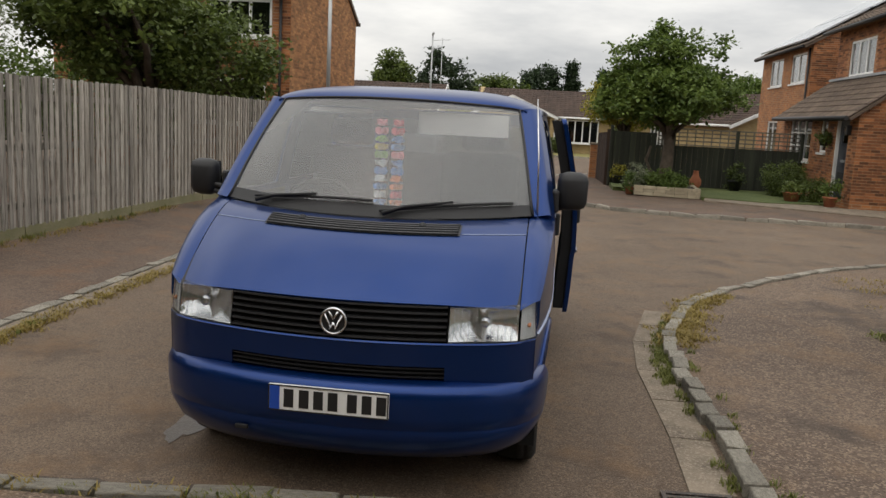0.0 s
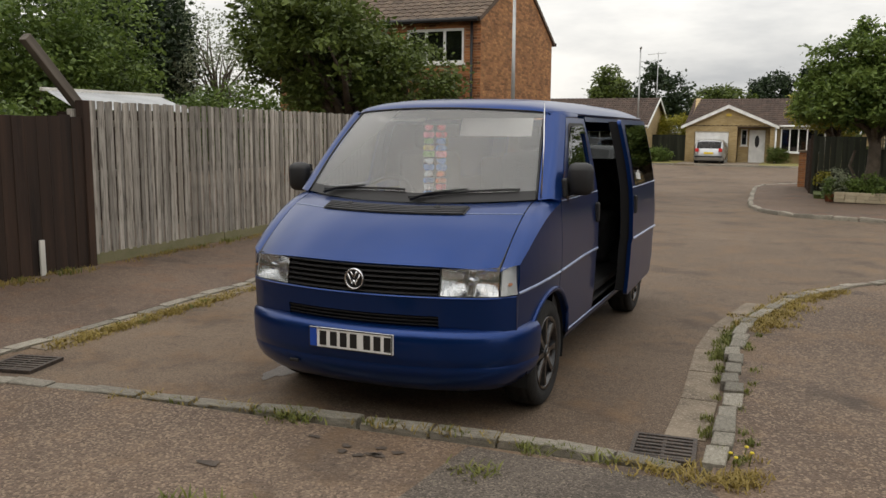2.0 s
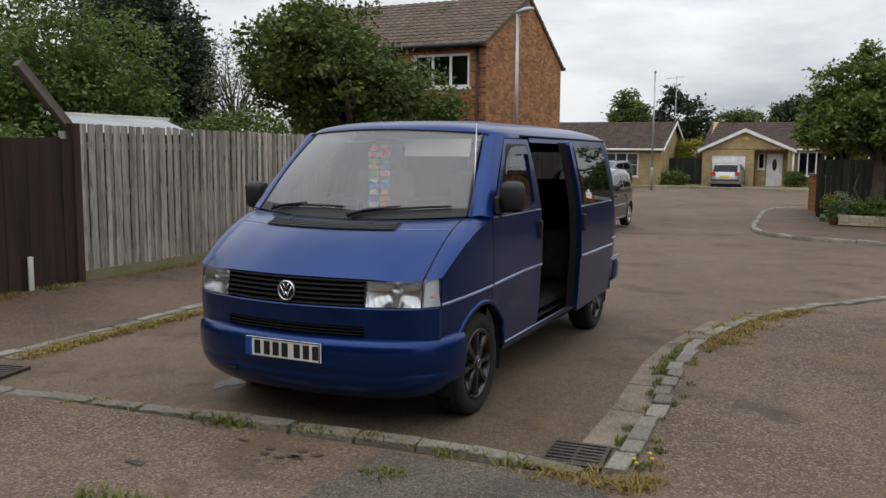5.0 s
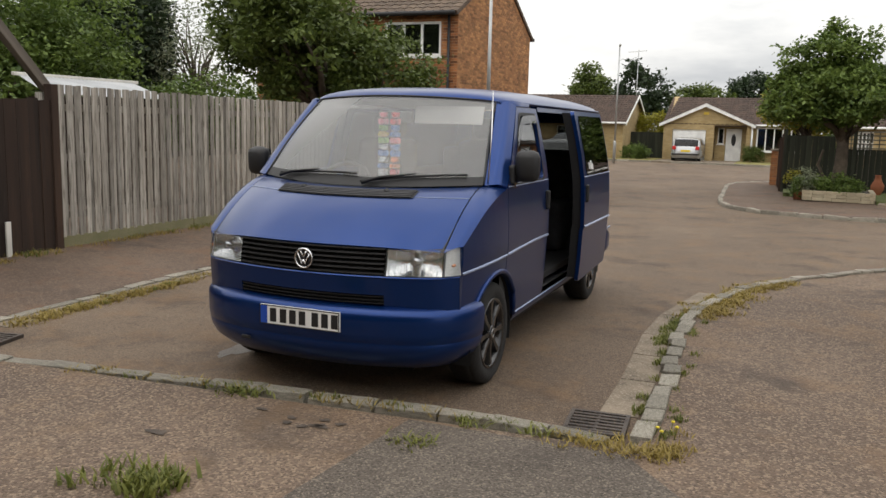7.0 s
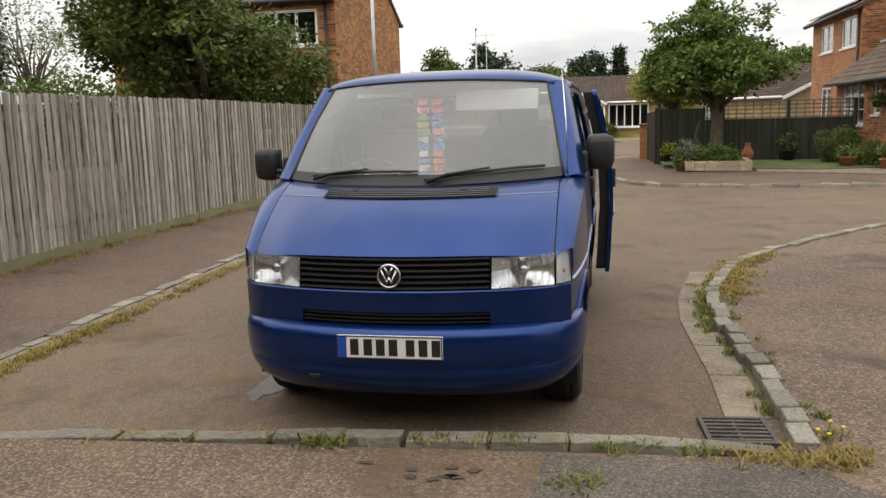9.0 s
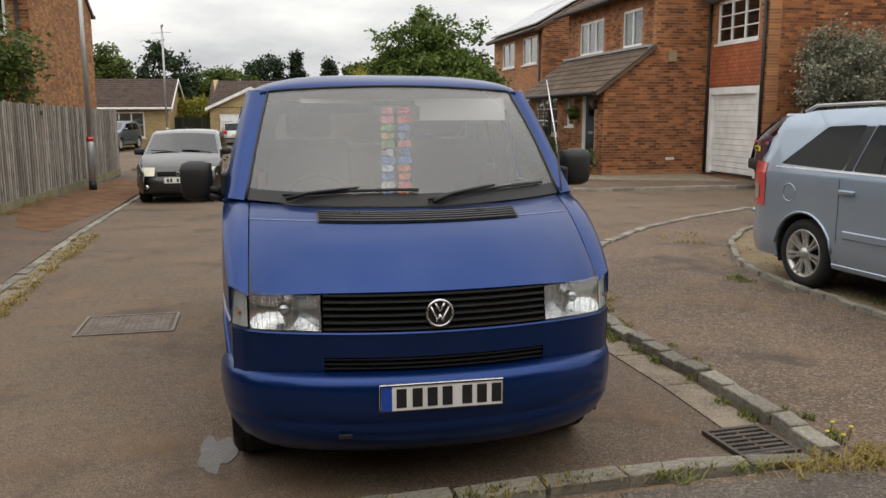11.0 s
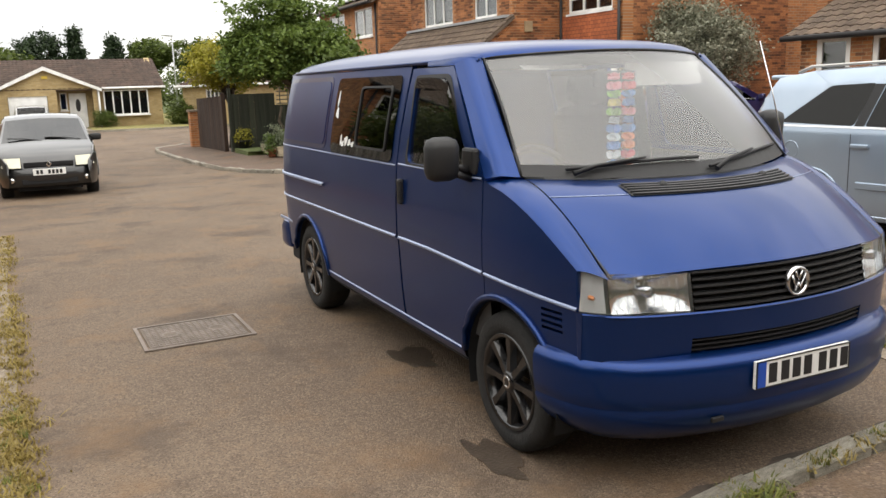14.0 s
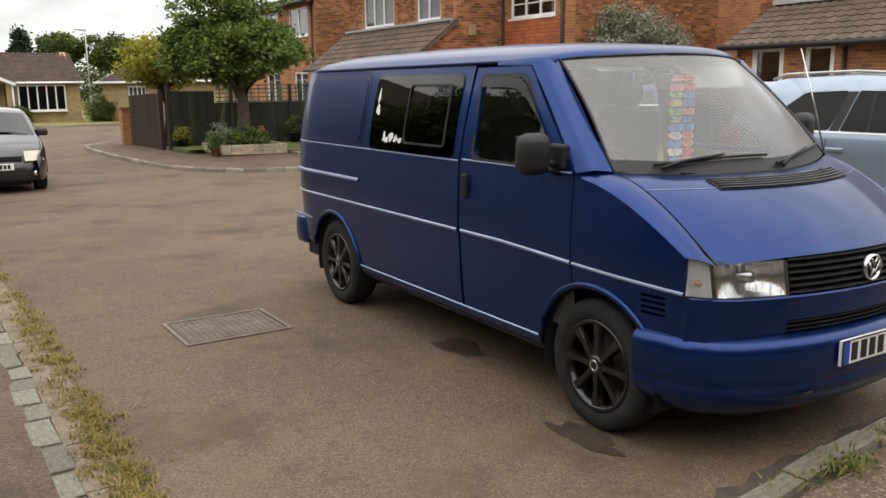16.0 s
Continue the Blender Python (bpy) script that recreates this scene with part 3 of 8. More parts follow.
# the corner house with a lean-to porch and a garage
h = thing("porch_house", "orange brick house with tiled lean-to porch and white garage", "house")
PX, PY, MX, GX, GY = 8.15, 18.4, 9.55, 11.2, 15.6
FY = 25.2
part("porch_wall", slab(rect(PY + 0.3, FY, -0.3, 2.35), [rect(19.05, 20.05, 0.1, 2.2), rect(20.75, 21.35, 1.25, 2.2), rect(22.2, 24.4, 0.95, 2.2)], 0.25, on_x(PX)), M_BRICK_OY, h)
door = part("front_door", slab(rect(19.1, 20.0, 0.12, 2.16), [rect(19.3, 19.8, 1.55, 1.95)], 0.05, lambda u, v, w: (PX + 0.1 + w, u, v)), plain("dark_blue_door_paint", (0.02, 0.025, 0.04), 0.35), h, "dark glossy front door")
part("door_frame", slab(rect(19.05, 20.05, 0.1, 2.2), [rect(19.11, 19.99, 0.1, 2.14)], 0.08, lambda u, v, w: (PX + 0.02 + w, u, v)), M_WHITE, h)
part("door_pane", box(PX + 0.11, PX + 0.12, 19.28, 19.82, 1.53, 1.97), M_DARKPANE, door)
part("door_panel", box(PX + 0.085, PX + 0.1, 19.25, 19.85, 0.3, 0.8, 0.004), M_BLACK, door)
part("letter_plate", box(PX + 0.08, PX + 0.1, 19.4, 19.7, 1.05, 1.12), M_GALV, door)
window(h, on_x(PX), 20.75, 21.35, 1.25, 2.2, 0)
window(h, on_x(PX), 22.2, 24.4, 0.95, 2.2, 2, 2, True)
SLP = (3.42 - 2.4) / (MX - PX)
side = [(PX, -0.3), (GX, -0.3), (GX, 5.0), (MX, 5.0), (MX, 3.42), (PX, 2.4)]
part("side_wall", slab(side, [], 0.3, on_y(PY)), M_BRICK_OX, h)
part("air_brick", box(10.0, 10.25, PY - 0.02, PY, 0.35, 0.42), M_CREAM, h)
part("alarm_box", box(9.95, 10.2, PY - 0.08, PY, 3.0, 3.3, 0.02), plain("beige_plastic", (0.3, 0.22, 0.13)), h)
part("lantern", box(PX - 0.12, PX, 18.85, 18.97, 1.75, 2.0, 0.02), M_BLACK, h)
part("upper_wall", slab(rect(PY + 0.3, FY, 2.9, 5.0), [rect(19.2, 20.55, 3.5, 4.55), rect(22.0, 24.1, 3.5, 4.55)], 0.25, on_x(MX)), M_BRICK_OY, h)
window(h, on_x(MX), 19.2, 20.55, 3.5, 4.55, 1, 0, True)
window(h, on_x(MX), 22.0, 24.1, 3.5, 4.55, 2, 0, True)
part("flashing", box(MX - 0.2, MX, PY, FY, 3.4, 3.47), plain("lead_flashing", (0.3, 0.31, 0.32), 0.6), h)
tiled_slope((PX - 0.3, PY - 0.12, 2.4 - 0.3 * SLP), (PX - 0.3, FY + 0.1, 2.4 - 0.3 * SLP), (MX - PX + 0.3, 0, 3.45 - 2.4 + 0.3 * SLP), 8, 26, h, "porch_roof")
gutter(h, (PX - 0.34, PY - 0.1, 2.16), (PX - 0.34, FY + 0.1, 2.16))
part("porch_end_wall", box(PX + 0.25, MX, FY - 0.25, FY, 0, 2.35), M_BRICK_OX, h)
tiled_slope((MX - 0.35, PY - 0.2, 4.95), (MX - 0.35, FY + 0.4, 4.95), (3.4, 0, 1.7), 10, 26, h, "main_roof")
tiled_slope((MX + 6.45, FY + 0.4, 4.95), (MX + 6.45, PY - 0.2, 4.95), (-3.4, 0, 1.7), 10, 26, h, "main_roof")
part("gable_top", slab([(MX, 5.0), (15.65, 5.0), (MX + 3.05, 6.55)], [], 0.28, on_y(PY)), M_BRICK_OX, h)
gutter(h, (MX - 0.38, PY - 0.2, 4.9), (MX - 0.38, FY + 0.4, 4.9))
part("garage_wall", slab(rect(GY, PY, -0.3, 5.0), [rect(GY + 0.25, PY - 0.12, -0.05, 2.2), rect(16.05, 18.05, 3.45, 4.55)], 0.3, on_x(GX)), M_BRICK_OY, h)
part("tile_hanging", slab(rect(GY + 0.12, PY - 0.04, 2.35, 3.4), [], 0.03, on_x(GX - 0.033)), M_TILEHUNG, h)
gdoor = part("garage_door", box(GX + 0.09, GX + 0.11, GY + 0.33, PY - 0.2, 0.03, 2.15), M_WHITE, h, "white ribbed roller garage door")
for k in range(14):
    part("door_panel", box(GX + 0.06, GX + 0.089, GY + 0.33, PY - 0.2, 0.05 + k * 0.15, 0.19 + k * 0.15, 0.006), M_WHITE, gdoor)
part("garage_frame", slab(rect(GY + 0.25, PY - 0.12, 0, 2.3), [rect(GY + 0.35, PY - 0.22, 0, 2.12)], 0.12, on_x(GX - 0.03)), M_WHITE, h)
window(h, on_x(GX), 16.05, 18.05, 3.45, 4.55, 2, 2)
part("garage_side_wall", box(GX + 0.3, 18.5, GY, GY + 0.3, 0, 6.2), M_BRICK_OX, h)
part("rear_wall", box(15.35, 15.65, PY + 0.3, FY, 0, 5.0), M_BRICK_OY, h)
part("north_wall", slab([(MX + 0.25, 0), (15.35, 0), (15.35, 5), (MX + 3.05, 6.5), (MX + 0.25, 5.0)], [], 0.25, on_y(FY - 0.25)), M_BRICK_OX, h)
tiled_slope((GX - 0.3, GY - 0.1, 4.95), (GX - 0.3, PY + 0.1, 4.95), (3.4, 0, 1.7), 10, 10, h, "garage_roof")
pipe(h, GX - 0.06, PY - 0.06, 0, 4.9)
pipe(h, GX - 0.06, GY + 0.1, 0, 4.9)
dish = revolve(bmesh.new(), [(0.0, 0.01), (0.02, 0.12), (0.06, 0.22), (0.11, 0.3), (0.09, 0.3), (0.0, 0.05)], "y", 24)
d = part("satellite_dish", dish, plain("grey_dish", (0.12, 0.13, 0.14)), h)
d.matrix_local = pose(GX - 0.35, PY - 0.5, 4.75, 20, 0, -55)

# the neighbour further on, with a pale roof
h = thing("solar_roof_house", "orange brick house with pale grey solar panels on its roof", "house")
NX, NY0, NY1 = 9.75, 28.7, 36.0
part("street_wall", slab(rect(NY0 + 0.3, NY1, -0.1, 5.0), [rect(29.4, 31.4, 3.6, 4.7), rect(32.6, 34.6, 3.6, 4.7), rect(29.6, 31.0, 0.9, 2.2), rect(32.6, 34.2, 0.1, 2.2)], 0.3, on_x(NX)), M_BRICK_OY, h)
for w in ((29.4, 31.4, 3.6, 4.7), (32.6, 34.6, 3.6, 4.7), (29.6, 31.0, 0.9, 2.2), (32.6, 34.2, 0.1, 2.2)):
    window(h, on_x(NX), *w, 1, 0, True)
part("gable_wall", slab([(NX, -0.1), (NX + 8.4, -0.1), (NX + 8.4, 5), (NX + 4.2, 7.4), (NX, 5)], [], 0.3, on_y(NY0)), M_BRICK_OX, h)
tiled_slope((NX - 0.35, NY0 - 0.1, 4.85), (NX - 0.35, NY1 + 0.3, 4.85), (4.55, 0, 2.6), 12, 20, h)
tiled_slope((NX + 8.75, NY1 + 0.3, 4.85), (NX + 8.75, NY0 - 0.1, 4.85), (-4.55, 0, 2.6), 12, 20, h)
M_SOLAR = surface("pale_solar_panel", (0.4, 0.42, 0.45), (0.52, 0.54, 0.56), 2, 0.15, 0.3, 0, 50)
for k in range(3):
    for j in range(2):
        b = bmesh.new()
        a0 = Vector((NX - 0.2 + 2.1 * j, NY0 + 0.15 + k * 2.3, 5.0 + 1.2 * j))
        q = [a0, a0 + Vector((0, 2.2, 0)), a0 + Vector((2.0, 2.2, 1.145)), a0 + Vector((2.0, 0, 1.145))]
        hi = [b.verts.new(v + Vector((-0.05, 0, 0.1))) for v in q]
        lo = [b.verts.new(v + Vector((-0.03, 0, 0.05))) for v in q]
        b.faces.new(hi)
        for e in range(4):
            b.faces.new((lo[e], lo[(e + 1) % 4], hi[(e + 1) % 4], hi[e]))
        part("solar_panel", b, M_SOLAR, h)
gutter(h, (NX - 0.38, NY0, 4.82), (NX - 0.38, NY1, 4.82))
pipe(h, NX - 0.06, NY0 + 0.2, 0, 4.8)

# the last house of the row
h = thing("row_house", "orange brick row house with brown tiled lean-to and white windows", "house")
QX, QY = 12.6, 12.3
part("north_wall", box(QX + 1.7, 20, QY - 0.3, QY, 0, 6.2), M_BRICK_OX, h)
part("lean_to_wall", slab(rect(3.0, 11.2, 0, 2.5), [rect(9.95, 10.8, 0.95, 2.4), rect(8.75, 9.45, 0.95, 2.4), rect(6.2, 7.2, 0.1, 2.4)], 0.25, on_x(QX)), M_BRICK_OY, h)
window(h, on_x(QX), 9.95, 10.8, 0.95, 2.4, 0, edge=0.13)
window(h, on_x(QX), 8.75, 9.45, 0.95, 2.4, 0, edge=0.11)
window(h, on_x(QX), 6.2, 7.2, 0.1, 2.4, 0)
part("lean_to_end", box(QX + 0.25, QX + 1.7, 10.95, 11.2, 0, 2.5), M_BRICK_OX, h)
tiled_slope((QX - 0.3, 2.8, 2.42), (QX - 0.3, 11.45, 2.42), (2.0, 0, 1.05), 8, 34, h, "lean_to_roof")
gutter(h, (QX - 0.34, 2.8, 2.38), (QX - 0.34, 11.45, 2.38))
pipe(h, QX - 0.05, 8.5, 0, 2.3, 0.045, plain("brown_pipe", (0.05, 0.025, 0.018)))
MX3 = QX + 1.7
part("upper_wall", slab(rect(3.0, QY - 0.3, 0, 5.2), [rect(10.1, 11.5, 3.7, 4.75), rect(7.6, 9.0, 3.7, 4.75), rect(11.3, 11.95, 0.0, 2.1)], 0.3, on_x(MX3)), M_BRICK_OY, h)
window(h, on_x(MX3), 10.1, 11.5, 3.7, 4.75, 1, 0, True)
window(h, on_x(MX3), 7.6, 9.0, 3.7, 4.75, 1, 0, True)
gdoor = part("garage_door", box(MX3 + 0.086, MX3 + 0.1, 11.3, 11.95, 0.0, 2.1), M_CREAM, h)
for k in range(13):
    part("door_panel", box(MX3 + 0.06, MX3 + 0.085, 11.32, 11.93, 0.02 + k * 0.16, 0.17 + k * 0.16, 0.005), M_CREAM, gdoor)
part("flashing", box(MX3 - 0.3, MX3, 3.0, 11.4, 3.4, 3.5), M_GALV, h)
tiled_slope((MX3 - 0.3, 2.8, 5.15), (MX3 - 0.3, QY + 0.1, 5.15), (3.4, 0, 1.7), 10, 30, h, "main_roof")


# bungalows across the far road
def bungalow_main():
    h = thing("bungalow", "buff brick bungalow with white bargeboards and garage", "bungalow")
    g = -0.2
    F, B = 48.0, 57.0
    x0, x1, ax, az = -4.2, 0.72, -1.83, 3.08
    part("gable_wall", slab([(x0, g), (x1, g), (x1, 2.05), (ax, az), (x0, 2.05)], [rect(-3.68, -1.76, g, 1.66), rect(-1.3, 0.5, g, 1.96)], 0.3, on_y(F)), M_BRICK_BX, h)
    gdoor = part("garage_door", box(-3.66, -1.78, F + 0.101, F + 0.12, g, 1.66), M_WHITE, h, "white ribbed garage door")
    for k in range(8):
        part("door_panel", box(-3.66, -1.78, F + 0.08, F + 0.1, g + 0.02 + k * 0.23, g + 0.24 + k * 0.23, 0.008), M_WHITE, gdoor)
    part("porch_wall", slab(rect(-1.3, 0.5, g, 1.96), [rect(-1.15, -0.78, 0.85, 1.8), rect(-0.7, 0.22, g, 1.78)], 0.2, on_y(F + 0.9)), M_BRICK_BX, h)
    window(h, on_y(F + 0.9), -1.15, -0.78, 0.85, 1.8, 0)
    dr = part("front_door", box(-0.68, 0.2, F + 0.95, F + 1.0, g, 1.76, 0.008), M_WHITE, h, "white front door with oval pane")
    ov = revolve(bmesh.new(), [(0, 0.001), (0.0, 0.13), (0.02, 0.16), (0.03, 0.15)], "y", 20)
    o = part("oval_pane", ov, M_BLACK, dr)
    o.matrix_local = Matrix.Translation((-0.24, F + 0.925, 1.1)) @ Matrix.Diagonal((0.8, 1, 2.2, 1))
    for s in (-1, 1):
        e = Vector(((x0 if s < 0 else x1) + s * 0.25, F - 0.25, 1.98))
        a = Vector((ax, F - 0.25, az + 0.12))
        b = bmesh.new()
        q = [e, a, a + Vector((0, 0, -0.2)), e + Vector((0, 0, -0.17))]
        f0 = [b.verts.new(v) for v in q]
        f1 = [b.verts.new(v + Vector((0, 0.06, 0))) for v in q]
        b.faces.new(f0)
        b.faces.new(f1[::-1])
        for k in range(4):
            b.faces.new((f0[k], f0[(k + 1) % 4], f1[(k + 1) % 4], f1[k]))
        part("bargeboard", b, M_WHITE, h)
        tiled_slope((e.x, F - 0.2, 2.0) if s < 0 else (e.x, 53, 2.0), (e.x, 53, 2.0) if s < 0 else (e.x, F - 0.2, 2.0), (ax - e.x, 0, az + 0.1 - 2.0), 9, 14, h, "porch_roof", M_ROOF_DARK)
    part("wing_wall", slab(rect(x1, 4.15, g, 2.05), [rect(1.05, 3.4, 0.5, 1.88)], 0.3, on_y(F + 0.35)), M_BRICK_BX, h)
    window(h, on_y(F + 0.15), 1.05, 3.4, 0.5, 1.88, 4, 0, False, name="bay_window")
    part("end_wall", slab([(F + 0.65, g), (B, g), (B, 2.05), (52.6, 3.75), (F + 0.65, 2.05)], [], 0.3, on_x(4.15, -1)), M_BRICK_BY, h)
    part("west_wall", slab([(F + 0.3, g), (B, g), (B, 2.05), (52.6, 3.75), (F + 0.3, 2.05)], [], 0.3, on_x(x0)), M_BRICK_BY, h)
    part("rear_wall", box(x0 + 0.3, 3.85, B - 0.3, B, g, 2.05), M_BRICK_BX, h)
    tiled_slope((x0 - 0.1, F + 0.0, 1.98), (4.35, F + 0.0, 1.98), (0, 4.6, 1.72), 14, 34, h, "main_roof", M_ROOF_DARK)
    tiled_slope((4.35, B + 0.2, 1.98), (x0 - 0.1, B + 0.2, 1.98), (0, -4.6, 1.72), 14, 34, h, "main_roof", M_ROOF_DARK)
    gutter(h, (0.95, F - 0.05, 1.98), (4.35, F - 0.05, 1.98), M_WHITE)
    pipe(h, 0.8, F - 0.08, g, 1.95, 0.05, M_WHITE)
    part("alarm_box", box(-1.95, -1.65, F - 0.06, F, 2.55, 2.7, 0.01), plain("yellow_alarm", (0.6, 0.42, 0.05)), h)


bungalow_main()


def bungalow_plain(label, m, length, wins):
    """A gabled bungalow: front along x from 0 to length, gable ends, ridge along x."""
    h = thing("bungalow", label, "bungalow")
    g, D = -0.25, 8.0
    part("front_wall", slab(rect(0, length, g, 2.05), [rect(*w) for w in wins], 0.3, on_y(0)), M_BRICK_BX, h)
    for w in wins:
        window(h, on_y(0), *w, 3, 1, True)
    gb = [(0.3, g), (D, g), (D, 2.05), (D / 2, 3.65), (0.3, 2.05)]
    part("gable_wall", slab(gb, [], 0.3, on_x(0)), M_BRICK_BY, h)
    part("gable_wall", slab(gb, [], 0.3, on_x(length, -1)), M_BRICK_BY, h)
    part("rear_wall", box(0.3, length - 0.3, D - 0.3, D, g, 2.05), M_BRICK_BX, h)
    tiled_slope((-0.2, -0.35, 1.95), (length + 0.2, -0.35, 1.95), (0, D / 2 + 0.35, 1.75), 14, int(length * 4), h, mat=M_ROOF_DARK)
    tiled_slope((length + 0.2, D + 0.35, 1.95), (-0.2, D + 0.35, 1.95), (0, -D / 2 - 0.35, 1.75), 14, int(length * 4), h, mat=M_ROOF_DARK)
    gutter(h, (-0.2, -0.4, 1.94), (length + 0.2, -0.4, 1.94), M_WHITE)
    for x in (-0.24, length + 0.2):
        for s in (-1, 1):
            b = bmesh.new()
            ye = -0.35 if s < 0 else D + 0.35
            q = [Vector((x, ye, 1.96)), Vector((x, D / 2, 3.74)), Vector((x, D / 2, 3.55)), Vector((x, ye, 1.8))]
            f0, f1 = [b.verts.new(v) for v in q], [b.verts.new(v + Vector((0.04, 0, 0))) for v in q]
            b.faces.new(f0)
            b.faces.new(f1[::-1])
            for k in range(4):
                b.faces.new((f0[k], f0[(k + 1) % 4], f1[(k + 1) % 4], f1[k]))
            part("bargeboard", b, M_WHITE, h)
    h.matrix_world = m
    return h


bungalow_plain("buff brick bungalow with a brown tiled roof and bow window", pose(-20.5, 46.2, 0, 0, 0, 0), 14.2, [(10.2, 12.9, 0.35, 1.75), (4.0, 6.0, 0.6, 1.75)])
bungalow_plain("buff brick bungalow seen past a yellowish tree", pose(5.2, 47.5, 0, 0, 0, -62), 9.0, [(2.0, 3.4, 0.6, 1.75)])
bungalow_plain("distant bungalow with a brown tiled roof", pose(9.0, 43.5, -0.05, 0, 0, -8), 14.0, [(2.0, 4.0, 0.6, 1.75)])
bungalow_plain("distant bungalow with a pale roof behind hedges", pose(9.5, 66, 0.0, 0, 0, -50), 10.0, [(2.0, 4.0, 0.6, 1.75)])


# an unseen house, added behind the view to darken the van's front
h = thing("end_house", "unseen plain orange brick house added behind the view to dim the van's front", "house")
part("front_wall", slab(rect(-11, 11, 0, 5.2), [], 0.3, on_y(-8.8)), M_BRICK_OX, h)
part("end_wall", box(-11, -10.7, -15.5, -8.8, 0, 5.2), M_BRICK_OY, h)
part("end_wall", box(10.7, 11, -15.5, -8.8, 0, 5.2), M_BRICK_OY, h)
tiled_slope((11.3, -8.2, 5.1), (-11.3, -8.2, 5.1), (0, -3.8, 2.0), 10, 40, h)


# ---------------------------------------------------------------- fences
fence = thing("wooden_fence", "tall weathered grey vertical-board wooden fence along the pavement", "fence")


def slat_mesh(w, d, hgt, name, mat):
    bm = box(-w / 2, w / 2, -d / 2, d / 2, 0, hgt, 0.0)
    bmesh.ops.bevel(bm, geom=[e for e in bm.edges if abs(e.verts[0].co.z - e.verts[1].co.z) > 0.1], offset=0.005, segments=1, affect="EDGES")
    me = bpy.data.meshes.new(name)
    bm.to_mesh(me)
    bm.free()
    me.materials.append(mat)
    return me


FX = -5.0
slat = slat_mesh(0.02, 0.062, 1.7, "slat", M_FENCE)
y = 3.1
k = 0
while y < 22.2:
    ob = new("slat", slat)
    ob.parent = fence
    k += 1
    ob.location = (FX + random.uniform(-0.003, 0.003) + (0.018 if k % 2 else 0), y, 0.25 + 0.6 * dip(y) + random.uniform(-0.008, 0.008))
    ob.rotation_euler = (random.uniform(-0.006, 0.006), 0, random.uniform(-0.05, 0.05))
    ob.scale = (1, random.uniform(0.9, 1.02) * (1 if y < 13 else 1.4), 1.0 - 0.03 * min((y - 3) / 8, 1) + random.uniform(-0.004, 0.004))
    y += 0.063 * random.uniform(0.93, 1.07) * (1 if y < 13 else 1.4)
for z in (0.45, 1.1, 1.66):
    for ya, yb in ((3.05, 9.0), (9.0, 15.6), (15.6, 22.3)):
        part("rail", box(FX - 0.07, FX - 0.02, ya, yb, z + 0.6 * dip((ya + yb) / 2), z + 0.08 + 0.6 * dip((ya + yb) / 2)), M_FENCE, fence)
for k in range(8):
    part("gravel_board", box(FX - 0.02, FX + 0.025, 2.95 + k * 2.42, 2.95 + k * 2.42 + 2.4, 0.06 + 0.6 * dip(4 + k * 2.42), 0.26 + 0.6 * dip(4 + k * 2.42), 0.004), M_GBOARD, fence)
    part("post", box(FX - 0.17, FX - 0.072, 2.95 + k * 2.75, 3.05 + k * 2.75, -0.1, 1.86 + 0.6 * dip(3 + k * 2.75), 0.006), M_FENCE, fence)

dark = thing("dark_fence", "dark brown stained wooden board fence with flaking base", "fence")
board = slat_mesh(0.022, 0.152, 1.72, "board", M_DARKWOOD)
y = -2.4
while y < 2.9:
    ob = new("board", board)
    ob.parent = dark
    ob.location = (FX + 0.02 + random.uniform(-0.008, 0.008), y + 0.075, 0.06 + random.uniform(-0.012, 0.012))
    ob.rotation_euler = (0, 0, random.uniform(-0.05, 0.05))
    y += 0.149
part("rail", box(FX - 0.06, FX - 0.01, -2.4, 2.9, 1.3, 1.4), M_DARKWOOD, dark)
part("post", box(FX - 0.05, FX + 0.06, 2.96, 3.06, 0.0, 1.95, 0.008), M_DARKWOOD, dark)
part("post_foot", box(FX + 0.04, FX + 0.065, 2.3, 2.36, 0.06, 0.5, 0.004), M_CREAM, dark)
beam = thing("leaning_beam", "weathered dark timber beam leaning over the fence top", "timber")
bm = box(-0.05, 0.05, -0.05, 0.05, -0.1, 1.0, 0.008)
part("timber", bm, M_OLDBEAM, beam)
beam.matrix_world = pose(FX - 0.1, 3.1, 1.85, 44, 0, 0)

# dark garden fence with a trellis top
gf = thing("garden_fence", "dark green-black board fence with a trellis top", "fence")
GFY = 22.75
gb = slat_mesh(0.15, 0.022, 1.16, "board", M_GFENCE)
x = 2.6
while x < 8.1:
    ob = new("board", gb)
    ob.parent = gf
    ob.location = (x, GFY + random.uniform(-0.004, 0.004), -0.08)
    ob.scale = (1, 1, 1.4 if x < 3.9 else 1.1)
    x += 0.153
for k in range(4):
    part("post", box(2.52 + k * 1.84, 2.61 + k * 1.84, GFY - 0.06, GFY + 0.05, -0.12, 1.72, 0.006), M_GFENCE, gf)
M_TRELLIS = surface("grey_trellis_wood", (0.09, 0.085, 0.07), (0.17, 0.16, 0.13), 4, 0.9, 0, 0.4, 40)
for z in (1.21, 1.33, 1.45, 1.57, 1.68):
    part("trellis_rail", box(3.95, 8.12, GFY - 0.035, GFY - 0.015, z, z + 0.035), M_TRELLIS, gf)
x = 4.05
while x < 8.1:
    part("trellis_bar", box(x, x + 0.03, GFY - 0.014, GFY + 0.006, 1.19, 1.71), M_TRELLIS, gf)
    x += 0.24
gate = thing("garden_gate", "dark brown board gate panel beside a brick pier", "gate")
gm = slat_mesh(0.022, 0.16, 1.7, "board", M_DARKWOOD)
